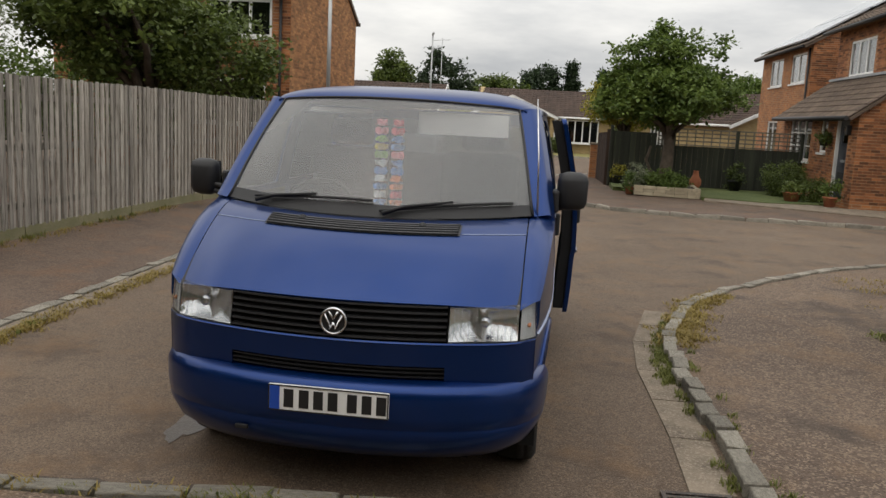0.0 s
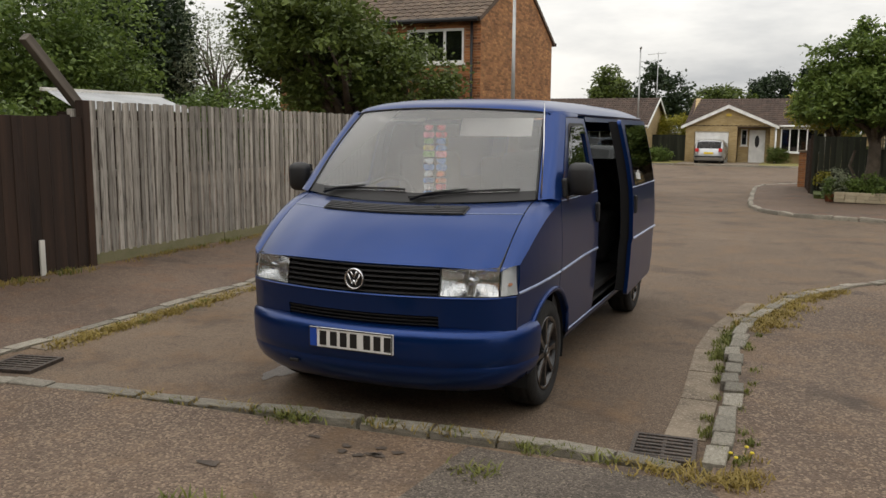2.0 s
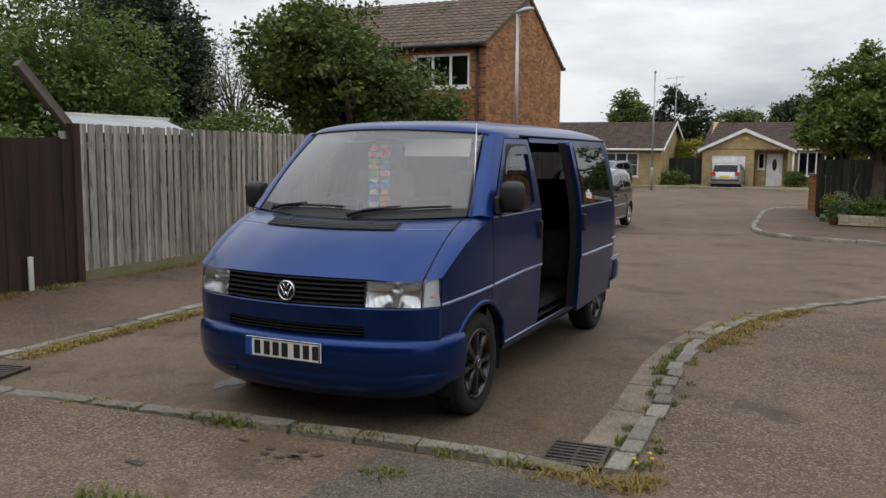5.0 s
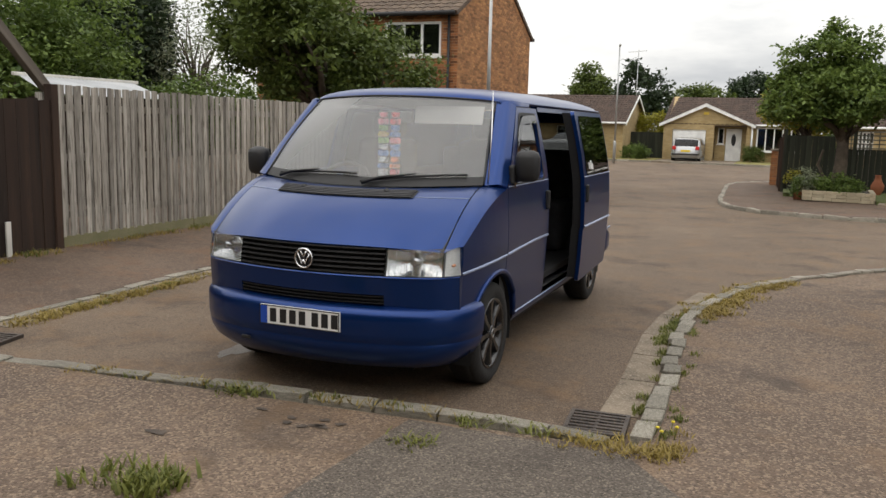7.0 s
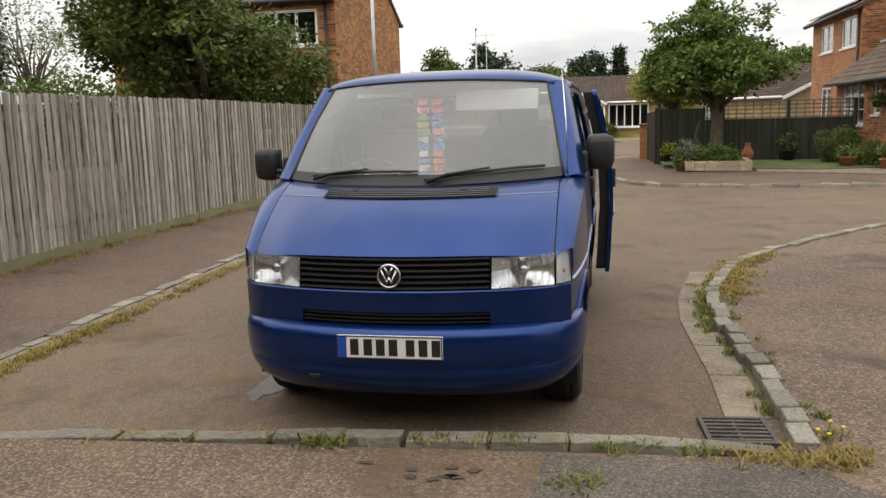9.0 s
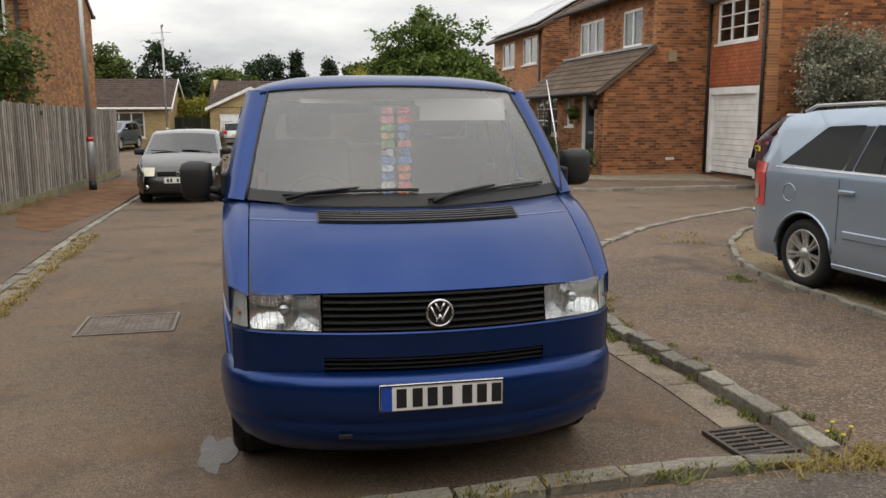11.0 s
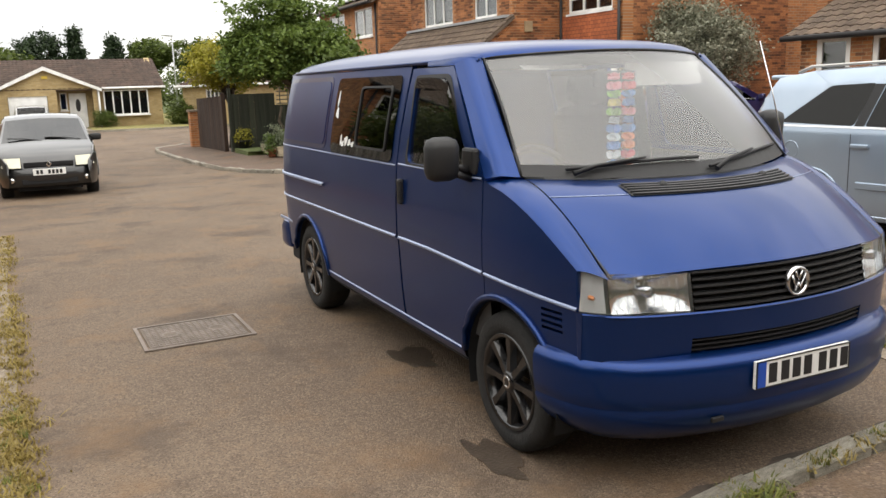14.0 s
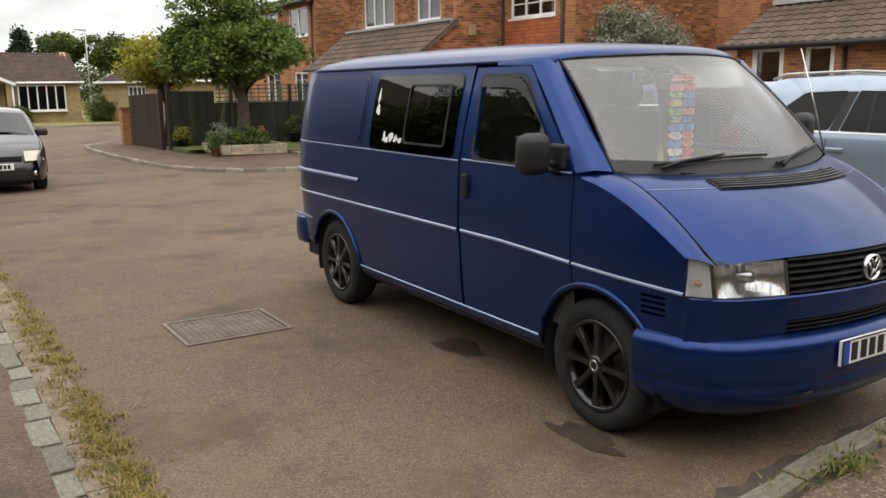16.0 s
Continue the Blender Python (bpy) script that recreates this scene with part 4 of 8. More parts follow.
for k in range(23):
    ob = new("board", gm)
    ob.parent = gate
    ob.location = (2.52 - 0.006 * k + random.uniform(-0.004, 0.004), 23.55 + k * 0.157, -0.2 - 0.004 * k)
part("post", box(2.46, 2.58, 23.38, 23.47, -0.2, 1.58, 0.008), M_DARKWOOD, gate)
for z in (0.2, 1.2):
    part("rail", tube(bmesh.new(), [(2.56, 23.5, z), (2.43, 27.0, z - 0.08)], 0.035, 6), M_DARKWOOD, gate)
pier = thing("brick_pier", "low orange brick garden pier with weathered cap", "wall")
part("pier_body", box(2.15, 2.58, 27.2, 27.6, -0.25, 0.98), M_BRICK_OX, pier)
part("cap", box(2.11, 2.62, 27.16, 27.64, 0.98, 1.05, 0.01), M_CONC, pier)
df = thing("dark_side_fence", "dark board fence between two bungalows", "fence")
sm = slat_mesh(0.2, 0.025, 1.65, "board", M_GFENCE)
for k in range(12):
    ob = new("board", sm)
    ob.parent = df
    ob.location = (-6.2 + k * 0.185, 49.0, -0.2)


# ---------------------------------------------------------------- the van
def lerp_table(t, table):
    for (a, p), (b, q) in zip(table, table[1:]):
        if t <= b:
            f = min(max((t - a) / (b - a), 0), 1)
            return p + (q - p) * f
    return table[-1][1]


M_BLUE = surface("blue_metallic_paint", (0.0, 0.0245, 0.13), (0.0, 0.0275, 0.147), 1.2, 0.33, 0.7, 0.0, 400, coat=0.35)
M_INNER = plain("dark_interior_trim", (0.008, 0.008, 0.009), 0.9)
M_DASH = plain("grey_dashboard", (0.075, 0.075, 0.078), 0.7)
M_SEAT = surface("dark_grey_seat_cloth", (0.03, 0.03, 0.033), (0.055, 0.055, 0.06), 12, 0.95, 0, 0.6, 80)
# silver for painted body highlights, also on rail cover and bumper trim
M_GLINT_TRIM = plain("silver_glint_trim", (0.3, 0.36, 0.52), 0.3, 0.3)
M_RUBBER = surface("tyre_rubber", (0.008, 0.008, 0.008), (0.016, 0.015, 0.014), 10, 0.9, 0, 0.4, 60)
M_RIM = plain("black_alloy", (0.006, 0.006, 0.007), 0.25, 0.1, 0.4)
M_CHROME = plain("chrome", (0.65, 0.65, 0.66), 0.15, 1.0)
M_LENS = glass("clear_lens", (0.96, 0.97, 0.98), 0.03, 0.06, 0.03)
# part of the sky's milky reflection is painted in as pale film and haze
M_WSCREEN = glass("windscreen_glass", (0.93, 0.94, 0.94), 0.3, 0.125, 0.05, 0.05)
M_TINT = glass("privacy_glass", (0.16, 0.16, 0.165), 0.02, 0.05)
M_CABGLASS = glass("cab_window_glass", (0.42, 0.43, 0.43), 0.01, 0.06, 0.004)
M_PLATE = plain("white_plate", (0.78, 0.78, 0.76), 0.4)
M_GBBLUE = plain("plate_blue_band", (0.01, 0.06, 0.35), 0.4)
M_LAMPBACK = plain("pale_lamp_housing", (0.55, 0.55, 0.53), 0.35, 0.1)
M_AMBER = plain("amber_bulb", (0.7, 0.25, 0.08), 0.3)
M_REFLECT = plain("lamp_reflector", (0.72, 0.71, 0.69), 0.14, 0.95)

van = thing("van", "dark blue panel van with black alloy wheels and open sliding door", "van")
PROFILE = [(0.24, 0.86), (0.36, 0.885), (0.5, 0.9), (0.8, 0.912), (0.84, 0.92), (1.0, 0.918), (1.22, 0.905), (1.4, 0.875), (1.6, 0.83), (1.77, 0.785)]


def half_width(y, z):
    w = lerp_table(z, PROFILE)
    if y < 1.1:
        w -= 0.058 * ((1.1 - y) / 0.76) ** 2.2
    if y > 4.2:
        w -= 0.07 * ((y - 4.2) / 0.35) ** 2.2
    return w


def crisp(ob, angle=35):
    ob.data.set_sharp_from_angle(angle=radians(angle))
    return ob


def shell(name, outline, holes, us, vs, depth, put, mat, parent, label=""):
    """A sheet-metal panel: a flat outline with holes, cut finely and bent by put, with its thickness."""
    bm = fill2d(outline, holes)
    for u in us:
        bmesh.ops.bisect_plane(bm, geom=bm.verts[:] + bm.edges[:] + bm.faces[:], plane_co=(u, 0, 0), plane_no=(1, 0, 0))
    for v in vs:
        bmesh.ops.bisect_plane(bm, geom=bm.verts[:] + bm.edges[:] + bm.faces[:], plane_co=(0, v, 0), plane_no=(0, 1, 0))
    ext = bmesh.ops.extrude_face_region(bm, geom=bm.faces[:])
    for v in ext["geom"]:
        if isinstance(v, bmesh.types.BMVert):
            v.co.z = depth
    for v in bm.verts:
        v.co = Vector(put(*v.co))
    return crisp(part(name, bm, mat, parent, label, True))


def loft(rows, close=False):
    bm = bmesh.new()
    g = [[bm.verts.new(p) for p in r] for r in rows]
    for a, b in zip(g, g[1:]):
        for k in range(len(a) - 1):
            bm.faces.new((a[k], a[k + 1], b[k + 1], b[k]))
    return bm


def arc(cy, cz, r, a0, a1, n=14):
    return [(cy + r * math.cos(radians(a0 + (a1 - a0) * k / n)), cz + r * math.sin(radians(a0 + (a1 - a0) * k / n))) for k in range(n + 1)]


def front_y(x, z):
    x = abs(x)
    return 0.07 + 0.275 * x * x + 1.0 * x ** 16 + 0.18 * (z - 0.9)


def nose_set(x, z):
    """How far the nose panel falls back behind the bumper."""
    return max(0.0, 0.766 - z) / 0.186 * (0.06 - 0.015 * (x / 0.85) ** 2)


def hood_y0(x):
    return front_y(x, 0.935)


def hood_y1(x):
    return 0.60 + 0.27 * (x / 0.79) ** 2


def hood_z(x, s):
    f = (abs(x) / 0.78) ** 2
    return 0.932 + 0.288 * (1 - (1 - s) ** 1.65) - 0.028 * f * f * (1 - s) + 0.02 * f * s * s


def fender_top(y):
    q = min(max((y - 0.345) / 0.66, 0), 1)
    return 0.935 + 0.285 * (1 - (1 - q) ** 1.7)


FW, RW, AR = (0.862, 0.31), (3.785, 0.31), 0.395
ZS = [0.45, 0.55, 0.65, 0.75, 0.8, 0.84, 0.9, 1.0, 1.1, 1.22, 1.3, 1.4, 1.5, 1.6, 1.7]
WIN2 = [(2.1, 1.25), (3.14, 1.25), (3.14, 1.7), (2.1, 1.7)]


def round_poly(pts, r, n=4):
    out = []
    m = len(pts)
    for k in range(m):
        p, a, b = Vector(pts[k]), Vector(pts[k - 1]), Vector(pts[(k + 1) % m])
        u, v = (a - p).normalized() * r, (b - p).normalized() * r
        for i in range(n + 1):
            t = i / n
            out.append(tuple((p + u) * (1 - t) ** 2 + 2 * t * (1 - t) * p + (p + v) * t * t))
    return out


CABWIN = round_poly([(1.13, 1.25), (1.87, 1.25), (1.9, 1.69), (1.52, 1.69)], 0.05)
WIN2R = round_poly(WIN2, 0.05)

for s in (-1, 1):
    def put(u, v, w, s=s):
        return (s * (half_width(u, v) - w), u, v)

    # front wing
    a0 = math.degrees(math.asin((0.565 - FW[1]) / AR))
    wing = [(1.005, 1.235)] + [(y, fender_top(y)) for y in (0.95, 0.85, 0.75, 0.65, 0.55, 0.45, 0.39, 0.345)] + [(0.345, 0.565)] + arc(*FW, AR, 180 - a0, math.degrees(math.acos((1.005 - FW[0]) / AR)), 12)
    vent_holes = [rect(0.44, 0.57, 0.655 + k * 0.026, 0.667 + k * 0.026) for k in range(4)] if s < 0 else []
    shell("front_wing", wing, vent_holes, [0.4, 0.5, 0.6, 0.75, 0.9], ZS, 0.02, put, M_BLUE, van)
    # cab door
    ed = math.degrees(math.acos((1.012 - FW[0]) / AR))
    ez = math.degrees(math.asin((0.37 - FW[1]) / AR))
    door = arc(*FW, AR, ed, ez, 8) + [(1.985, 0.37), (2.0, 1.23), (1.975, 1.745), (1.49, 1.745), (1.4, 1.655), (1.012, 1.245)]
    cab = shell("cab_door", door, [CABWIN], [1.1, 1.2, 1.3, 1.5, 1.7, 1.9], ZS, 0.035, put, M_BLUE, van)
    shell("door_glass", CABWIN, [], [1.3, 1.5, 1.7], [1.3, 1.4, 1.5, 1.6], 0.005, lambda u, v, w, p=put: p(u, v, w + 0.014), M_CABGLASS, cab)
    part("wind_deflector", loft([[put(u, v + dv, -0.012) for u, v in ((1.12, 1.27), (1.3, 1.46), (1.48, 1.65), (1.55, 1.685), (1.7, 1.695), (1.88, 1.695))] for dv in (0.0, -0.055)]), M_TINT, cab)
    hd = bmesh.new()
    p0 = put(1.93, 1.09, -0.008)
    add_box(hd, p0[0] - 0.02, p0[0] + 0.02, 1.905, 1.945, 1.02, 1.16, 0.012)
    part("door_handle", hd, M_BLACK, cab)
    part("door_card", loft([[put(u, v, 0.05) for u in (1.05, 1.5, 1.98)] for v in (0.45, 0.8, 1.22)]), M_DASH, cab)
    # rear quarter
    if s < 0:
        quarter = [(2.012, 0.37)] + arc(*RW, AR, 180 - math.degrees(math.asin((0.37 - RW[1]) / AR)), math.degrees(math.asin((0.42 - RW[1]) / AR)), 14) + [(4.5, 0.42), (4.54, 0.9), (4.53, 1.25), (4.45, 1.76), (2.0, 1.76), (2.014, 1.23)]
        q = shell("side_panel", quarter, [WIN2R], [2.3, 2.6, 3.0, 3.4, 3.8, 4.1, 4.25, 4.35, 4.45], ZS, 0.03, put, M_BLUE, van)
        wp = round_poly([(2.085, 1.235), (3.155, 1.235), (3.155, 1.715), (2.085, 1.715)], 0.05)
        gl = shell("side_window", wp, [], [2.3, 2.6, 2.9], [1.3, 1.4, 1.5, 1.6], 0.006, lambda u, v, w, p=put: p(u, v, w - 0.006), M_TINT, q)
        fr = round_poly([(2.18, 1.29), (2.68, 1.29), (2.68, 1.66), (2.18, 1.66)], 0.03)
        fi = round_poly([(2.192, 1.302), (2.668, 1.302), (2.668, 1.648), (2.192, 1.648)], 0.03)
        shell("sliding_pane_frame", fr, [fi], [2.4], [1.4, 1.5, 1.6], 0.008, lambda u, v, w, p=put: p(u, v, w - 0.015), M_BLACK, gl)
        rp = round_poly([(3.3, 1.275), (4.33, 1.275), (4.3, 1.7), (3.3, 1.7)], 0.07)
        shell("blank_panel", rp, [], [3.6, 3.9, 4.1, 4.2, 4.28], [1.4, 1.5, 1.6], 0.02, lambda u, v, w, p=put: p(u, v, w - 0.007), M_BLUE, q)
        # shade of a groove round the blank panel, put into a darker blue ring
        rim = round_poly([(3.27, 1.245), (4.36, 1.245), (4.33, 1.73), (3.27, 1.73)], 0.08)
        shell("panel_recess", rim, [rp], [3.6, 3.9, 4.1, 4.2, 4.3], [1.4, 1.5, 1.6], 0.004, lambda u, v, w, p=put: p(u, v, w - 0.003), plain("blue_groove_shade", (0.006, 0.012, 0.07), 0.3, 0.2, 0.6), q)
        part("rail_cover", loft([[put(u, 1.0 + dv, dw) for u in (3.3, 3.6, 4.0, 4.2, 4.35, 4.5)] for dv, dw in ((-0.014, 0.0), (-0.006, -0.014), (0.006, -0.014), (0.014, 0.0))]), M_GLINT_TRIM, q)
        stickers = [(2.76, 1.29, 0.05, 0.05), (2.82, 1.285, 0.06, 0.07), (2.88, 1.28, 0.05, 0.045), (2.7, 1.285, 0.05, 0.04), (2.93, 1.285, 0.03, 0.08), (3.05, 1.45, 0.05, 0.09), (3.07, 1.54, 0.03, 0.09)]
    else:
        quarter = [(3.075, 0.42)] + arc(*RW, AR, 180 - math.degrees(math.asin((0.42 - RW[1]) / AR)), math.degrees(math.asin((0.42 - RW[1]) / AR)), 14) + [(4.5, 0.42), (4.54, 0.9), (4.53, 1.25), (4.45, 1.76), (3.075, 1.76)]
        q = shell("side_panel", quarter, [], [3.4, 3.8, 4.1, 4.25, 4.35, 4.45], ZS, 0.03, put, M_BLUE, van)
        shell("door_header", rect(2.01, 3.075, 1.725, 1.76), [], [2.3, 2.6], [1.74], 0.05, put, M_BLUE, van)
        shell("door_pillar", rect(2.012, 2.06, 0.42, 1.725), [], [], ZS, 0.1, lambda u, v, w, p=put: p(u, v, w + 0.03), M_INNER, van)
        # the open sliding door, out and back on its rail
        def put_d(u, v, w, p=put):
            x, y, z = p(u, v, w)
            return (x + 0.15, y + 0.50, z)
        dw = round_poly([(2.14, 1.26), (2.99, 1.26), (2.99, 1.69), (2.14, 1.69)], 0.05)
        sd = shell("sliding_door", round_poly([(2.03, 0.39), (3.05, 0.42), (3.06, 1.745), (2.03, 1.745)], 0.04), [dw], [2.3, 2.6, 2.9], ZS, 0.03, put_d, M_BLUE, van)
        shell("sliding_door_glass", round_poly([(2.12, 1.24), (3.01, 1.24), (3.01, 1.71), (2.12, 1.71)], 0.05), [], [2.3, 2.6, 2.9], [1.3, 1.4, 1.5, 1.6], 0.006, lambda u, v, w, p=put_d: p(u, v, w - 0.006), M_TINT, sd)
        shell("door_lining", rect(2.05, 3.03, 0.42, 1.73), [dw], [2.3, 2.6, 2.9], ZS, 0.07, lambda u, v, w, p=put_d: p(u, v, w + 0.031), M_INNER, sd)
        hd = bmesh.new()
        p0 = put_d(2.09, 1.1, -0.008)
        add_box(hd, p0[0] - 0.02, p0[0] + 0.015, p0[1] - 0.02, p0[1] + 0.02, 1.03, 1.17, 0.01)
        part("door_handle", hd, M_BLACK, sd)
        for k, (u, v, du, dv) in enumerate([(2.2, 1.29, 0.05, 0.05), (2.26, 1.285, 0.06, 0.07), (2.32, 1.28, 0.05, 0.05)]):
            part("sticker", loft([[put_d(u + a, v + b, -0.009) for a in (0, du / 2, du)] for b in (0, dv)]), M_WHITE, sd)
        part("crease_trim", loft([[put_d(u, 0.835 + dv, dw_) for u in (2.03, 2.4, 2.7, 3.05)] for dv, dw_ in ((-0.012, -0.001), (-0.004, -0.01), (0.005, -0.01), (0.012, -0.001))]), M_GLINT_TRIM, sd)
        part("waist_trim", loft([[put_d(u, 1.232 + dv, dw_) for u in (2.03, 2.4, 2.7, 3.05)] for dv, dw_ in ((-0.005, -0.001), (0, -0.007), (0.005, -0.001))]), M_GLINT_TRIM, sd)
        part("side_step", box(0.62, 0.86, 2.03, 3.07, 0.34, 0.41, 0.01), M_BLACK, van)
        stickers = []
    for u, v, du, dv in stickers:
        b = bmesh.new()
        pts = [(u + du / 2 + du / 2 * math.cos(a) * (1 + 0.35 * math.sin(3 * a + u * 40)), v + dv / 2 + dv / 2 * math.sin(a) * (1 + 0.3 * math.cos(2 * a + v * 30))) for a in (k * 0.5236 for k in range(12))]
        b.faces.new([b.verts.new(put(uu, vv, -0.009)) for uu, vv in pts])
        part("sticker", b, M_WHITE, q, "white torn sticker")
    # the sky's highlights on crease and waist line, put in as silver strips
    def strip(name, us, zf, hh, out, parent):
        part(name, loft([[put(u, zf(u) + dv, dw_) for u in us] for dv, dw_ in ((-hh, -0.001), (-hh * 0.4, -out), (hh * 0.4, -out), (hh, -0.001))]), M_GLINT_TRIM, parent)
    zc = lambda u: 0.776 + 0.05 * min(max((u - 0.35) / 1.2, 0), 1)
    fr_us = [0.35, 0.45, 0.6, 0.8, 1.0]
    strip("crease_trim", fr_us, zc, 0.009, 0.009, van)
    strip("crease_trim", [1.015, 1.3, 1.6, 1.98], zc, 0.011, 0.01, van)
    strip("waist_trim", [1.02, 1.3, 1.6, 1.98], lambda u: 1.236, 0.005, 0.006, van)
    if s < 0:
        strip("crease_trim", [2.02, 2.5, 3.0, 3.5, 4.0, 4.2, 4.35, 4.5], zc, 0.011, 0.01, van)
        strip("waist_trim", [2.02, 2.5, 3.0, 3.5, 4.0, 4.2, 4.35, 4.5], lambda u: 1.226, 0.005, 0.006, van)
    else:
        strip("crease_trim", [3.08, 3.5, 4.0, 4.2, 4.35, 4.5], zc, 0.011, 0.01, van)
    us = [1.27, 1.8, 2.4, 3.0, 3.38]
    part("sill", loft([[put(u, v, w) for u in us] for v, w in ((0.372, 0.0), (0.36, -0.006), (0.33, 0.0), (0.27, 0.05))]), M_BLUE, van)
    # the sill's bright line, a silver strip like the crease highlights
    part("sill_trim", loft([[put(u, 0.372 + dv, dw_) for u in us] for dv, dw_ in ((-0.006, -0.001), (0, -0.007), (0.006, -0.001))]), M_GLINT_TRIM, van)
    # wheel arch lips and liners
    for cy, cz in (FW, RW):
        b = bmesh.new()
        pts = [put(y, z, -0.002) for y, z in arc(cy, cz, AR + 0.012, 165 if cy < 2 else 176, 8 if cy < 2 else 14, 18)]
        tube(b, pts, 0.017, 6)
        part("arch_lip", b, M_BLUE, van)
        b = bmesh.new()
        prof = arc(cy, cz, AR - 0.004, 196, -16, 20)
        rows = [[(s * x, y, z) for y, z in prof] for x in (0.875, 0.6)]
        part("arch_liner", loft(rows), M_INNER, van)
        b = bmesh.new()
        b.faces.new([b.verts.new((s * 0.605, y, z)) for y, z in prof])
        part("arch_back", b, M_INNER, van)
    # fender crown between bonnet and wing
    rows = []
    for k in range(11):
        q_ = k / 10
        ya, yb_ = 0.25 + q_ * 0.60, 0.345 + q_ * 0.66
        xa = 0.778
        sa = (ya - hood_y0(xa)) / (hood_y1(xa) - hood_y0(xa))
        A = Vector((xa, ya, hood_z(xa, min(max(sa, 0), 1))))
        B = Vector((half_width(yb_, fender_top(yb_)), yb_, fender_top(yb_)))
        M = (A + B) / 2 + Vector((0.012, -0.005, 0.018 + 0.012 * q_))
        row = []
        for j in range(7):
            t = j / 6
            p = A * (1 - t) ** 2 + 2 * t * (1 - t) * M + B * t * t
            row.append((s * p.x, p.y, p.z))
        rows.append(row)
    rows_crown = rows
    part("wing_crown", loft(rows), M_BLUE, van, "", True)
    # windscreen pillar
    rows = []
    for k in range(9):
        t = k / 8
        a = Vector((0.80 - 0.125 * t, 0.86 + 0.555 * t, 1.25 + 0.53 * t))
        zb = 1.24 + 0.515 * t
        yb_ = 0.995 + 0.49 * t - 0.02 * math.sin(math.pi * t)
        b_ = Vector((half_width(yb_, zb) + 0.002, yb_, zb))
        m_ = (a + b_) / 2 + Vector((0.02, -0.025, 0.012))
        rows.append([(s * p.x, p.y, p.z) for p in (a, a * 0.45 + m_ * 0.55, m_, b_ * 0.45 + m_ * 0.55, b_)])
    part("windscreen_pillar", loft(rows), M_BLUE, van, "", True)
    crown_rear = rows_crown[-1]
    part("pillar_foot", loft([[crown_rear[k] for k in (0, 1, 3, 5, 6)], rows[0]]), M_BLUE, van, "", True)
    part("window_seal", slab(round_poly([(1.105, 1.232), (1.89, 1.232), (1.92, 1.71), (1.505, 1.71)], 0.05), [CABWIN], 0.004, lambda u, v, w, p=put: p(u, v, w - 0.004)), M_BLACK, cab)
    # mirror on two arms
    mir = part("door_mirror", box(-0.08, 0.08, -0.06, 0.055, -0.105, 0.095, 0.045), M_BLACK, van, "black square door mirror", True)
    mx_, mz_ = (1.04, 1.33) if s < 0 else (0.985, 1.37)
    mir.matrix_local = pose(s * mx_, 1.15, mz_, 4, 0, s * 12)
    for z in (mz_ - 0.08, mz_ - 0.045):
        part("mirror_arm", tube(bmesh.new(), [(s * 0.90, 1.13, z - 0.02), (s * 0.97, 1.12, z), (s * (mx_ - 0.03), 1.15, z + 0.02)], [0.02, 0.015, 0.018]), M_BLACK, van)
    part("mirror_mount", box(s * 0.9 - 0.02, s * 0.9 + 0.02, 1.07, 1.19, 1.25, 1.37, 0.015), M_BLACK, van)
    part("mirror_glass", box(-0.064, 0.064, 0.054, 0.058, -0.085, 0.078), M_CHROME, mir)
    # headlamp with its indicator
    def lamp_put(u, v, w, s=s):
        return (s * u, front_y(u, v) + w, v)
    lo = [(0.485, 0.772), (0.775, 0.772), (0.775, 0.928), (0.485, 0.918)]
    ho = shell("headlamp", lo, [], [0.55, 0.62, 0.7], [0.82, 0.87], 0.005, lambda u, v, w, p=lamp_put: p(u, v, w - 0.004), M_LENS, van, "clear glass headlamp")
    bowl = loft([[lamp_put(u, v, 0.012 + 0.07 * (1 - ((u - 0.63) / 0.15) ** 2) * (1 - ((v - 0.848) / 0.08) ** 2)) for u in (0.485, 0.5, 0.54, 0.58, 0.605, 0.63, 0.655, 0.68, 0.72, 0.76, 0.775)] for v in (0.772, 0.785, 0.81, 0.848, 0.89, 0.91, 0.925)])
    part("reflector", bowl, M_REFLECT, ho, "", True)
    part("bulb", revolve(bmesh.new(), [(-0.03, 0.001), (-0.03, 0.022), (0.05, 0.03)], "y", 16, (s * 0.63, front_y(0.63, 0.85) + 0.05, 0.85)), M_CHROME, ho)
    for k in range(9):
        u = 0.505 + k * 0.031
        part("lens_flute", tube(bmesh.new(), [lamp_put(u, 0.782, 0.004), lamp_put(u, 0.85, 0.003), lamp_put(u, 0.915, 0.004)], 0.0035, 5), M_LENS, ho)
    io = [(0.785, 0.772), (0.852, 0.775), (0.852, 0.93), (0.785, 0.928)]
    ind = shell("indicator", io, [], [0.81, 0.83], [0.82, 0.87], 0.005, lambda u, v, w, p=lamp_put: p(u, v, w - 0.004), M_LENS, van, "clear front indicator with amber bulb")
    part("reflector", loft([[lamp_put(u, v, 0.022) for u in (0.785, 0.815, 0.852)] for v in (0.772, 0.85, 0.93)]), M_LAMPBACK, ind)
    part("bulb", revolve(bmesh.new(), [(-0.008, 0.001), (-0.004, 0.008), (0.02, 0.01)], "y", 12, (s * 0.82, front_y(0.82, 0.84) + 0.012, 0.83)), M_AMBER, ind)
    part("lamp_edge", loft([[(s * u, front_y(u, v) + 0.004 + d, v) for u, v in ((0.478, 0.925), (0.478, 0.765), (0.62, 0.764), (0.78, 0.764), (0.856, 0.768))] for d in (0.0, 0.05)]), M_BLACK, van)
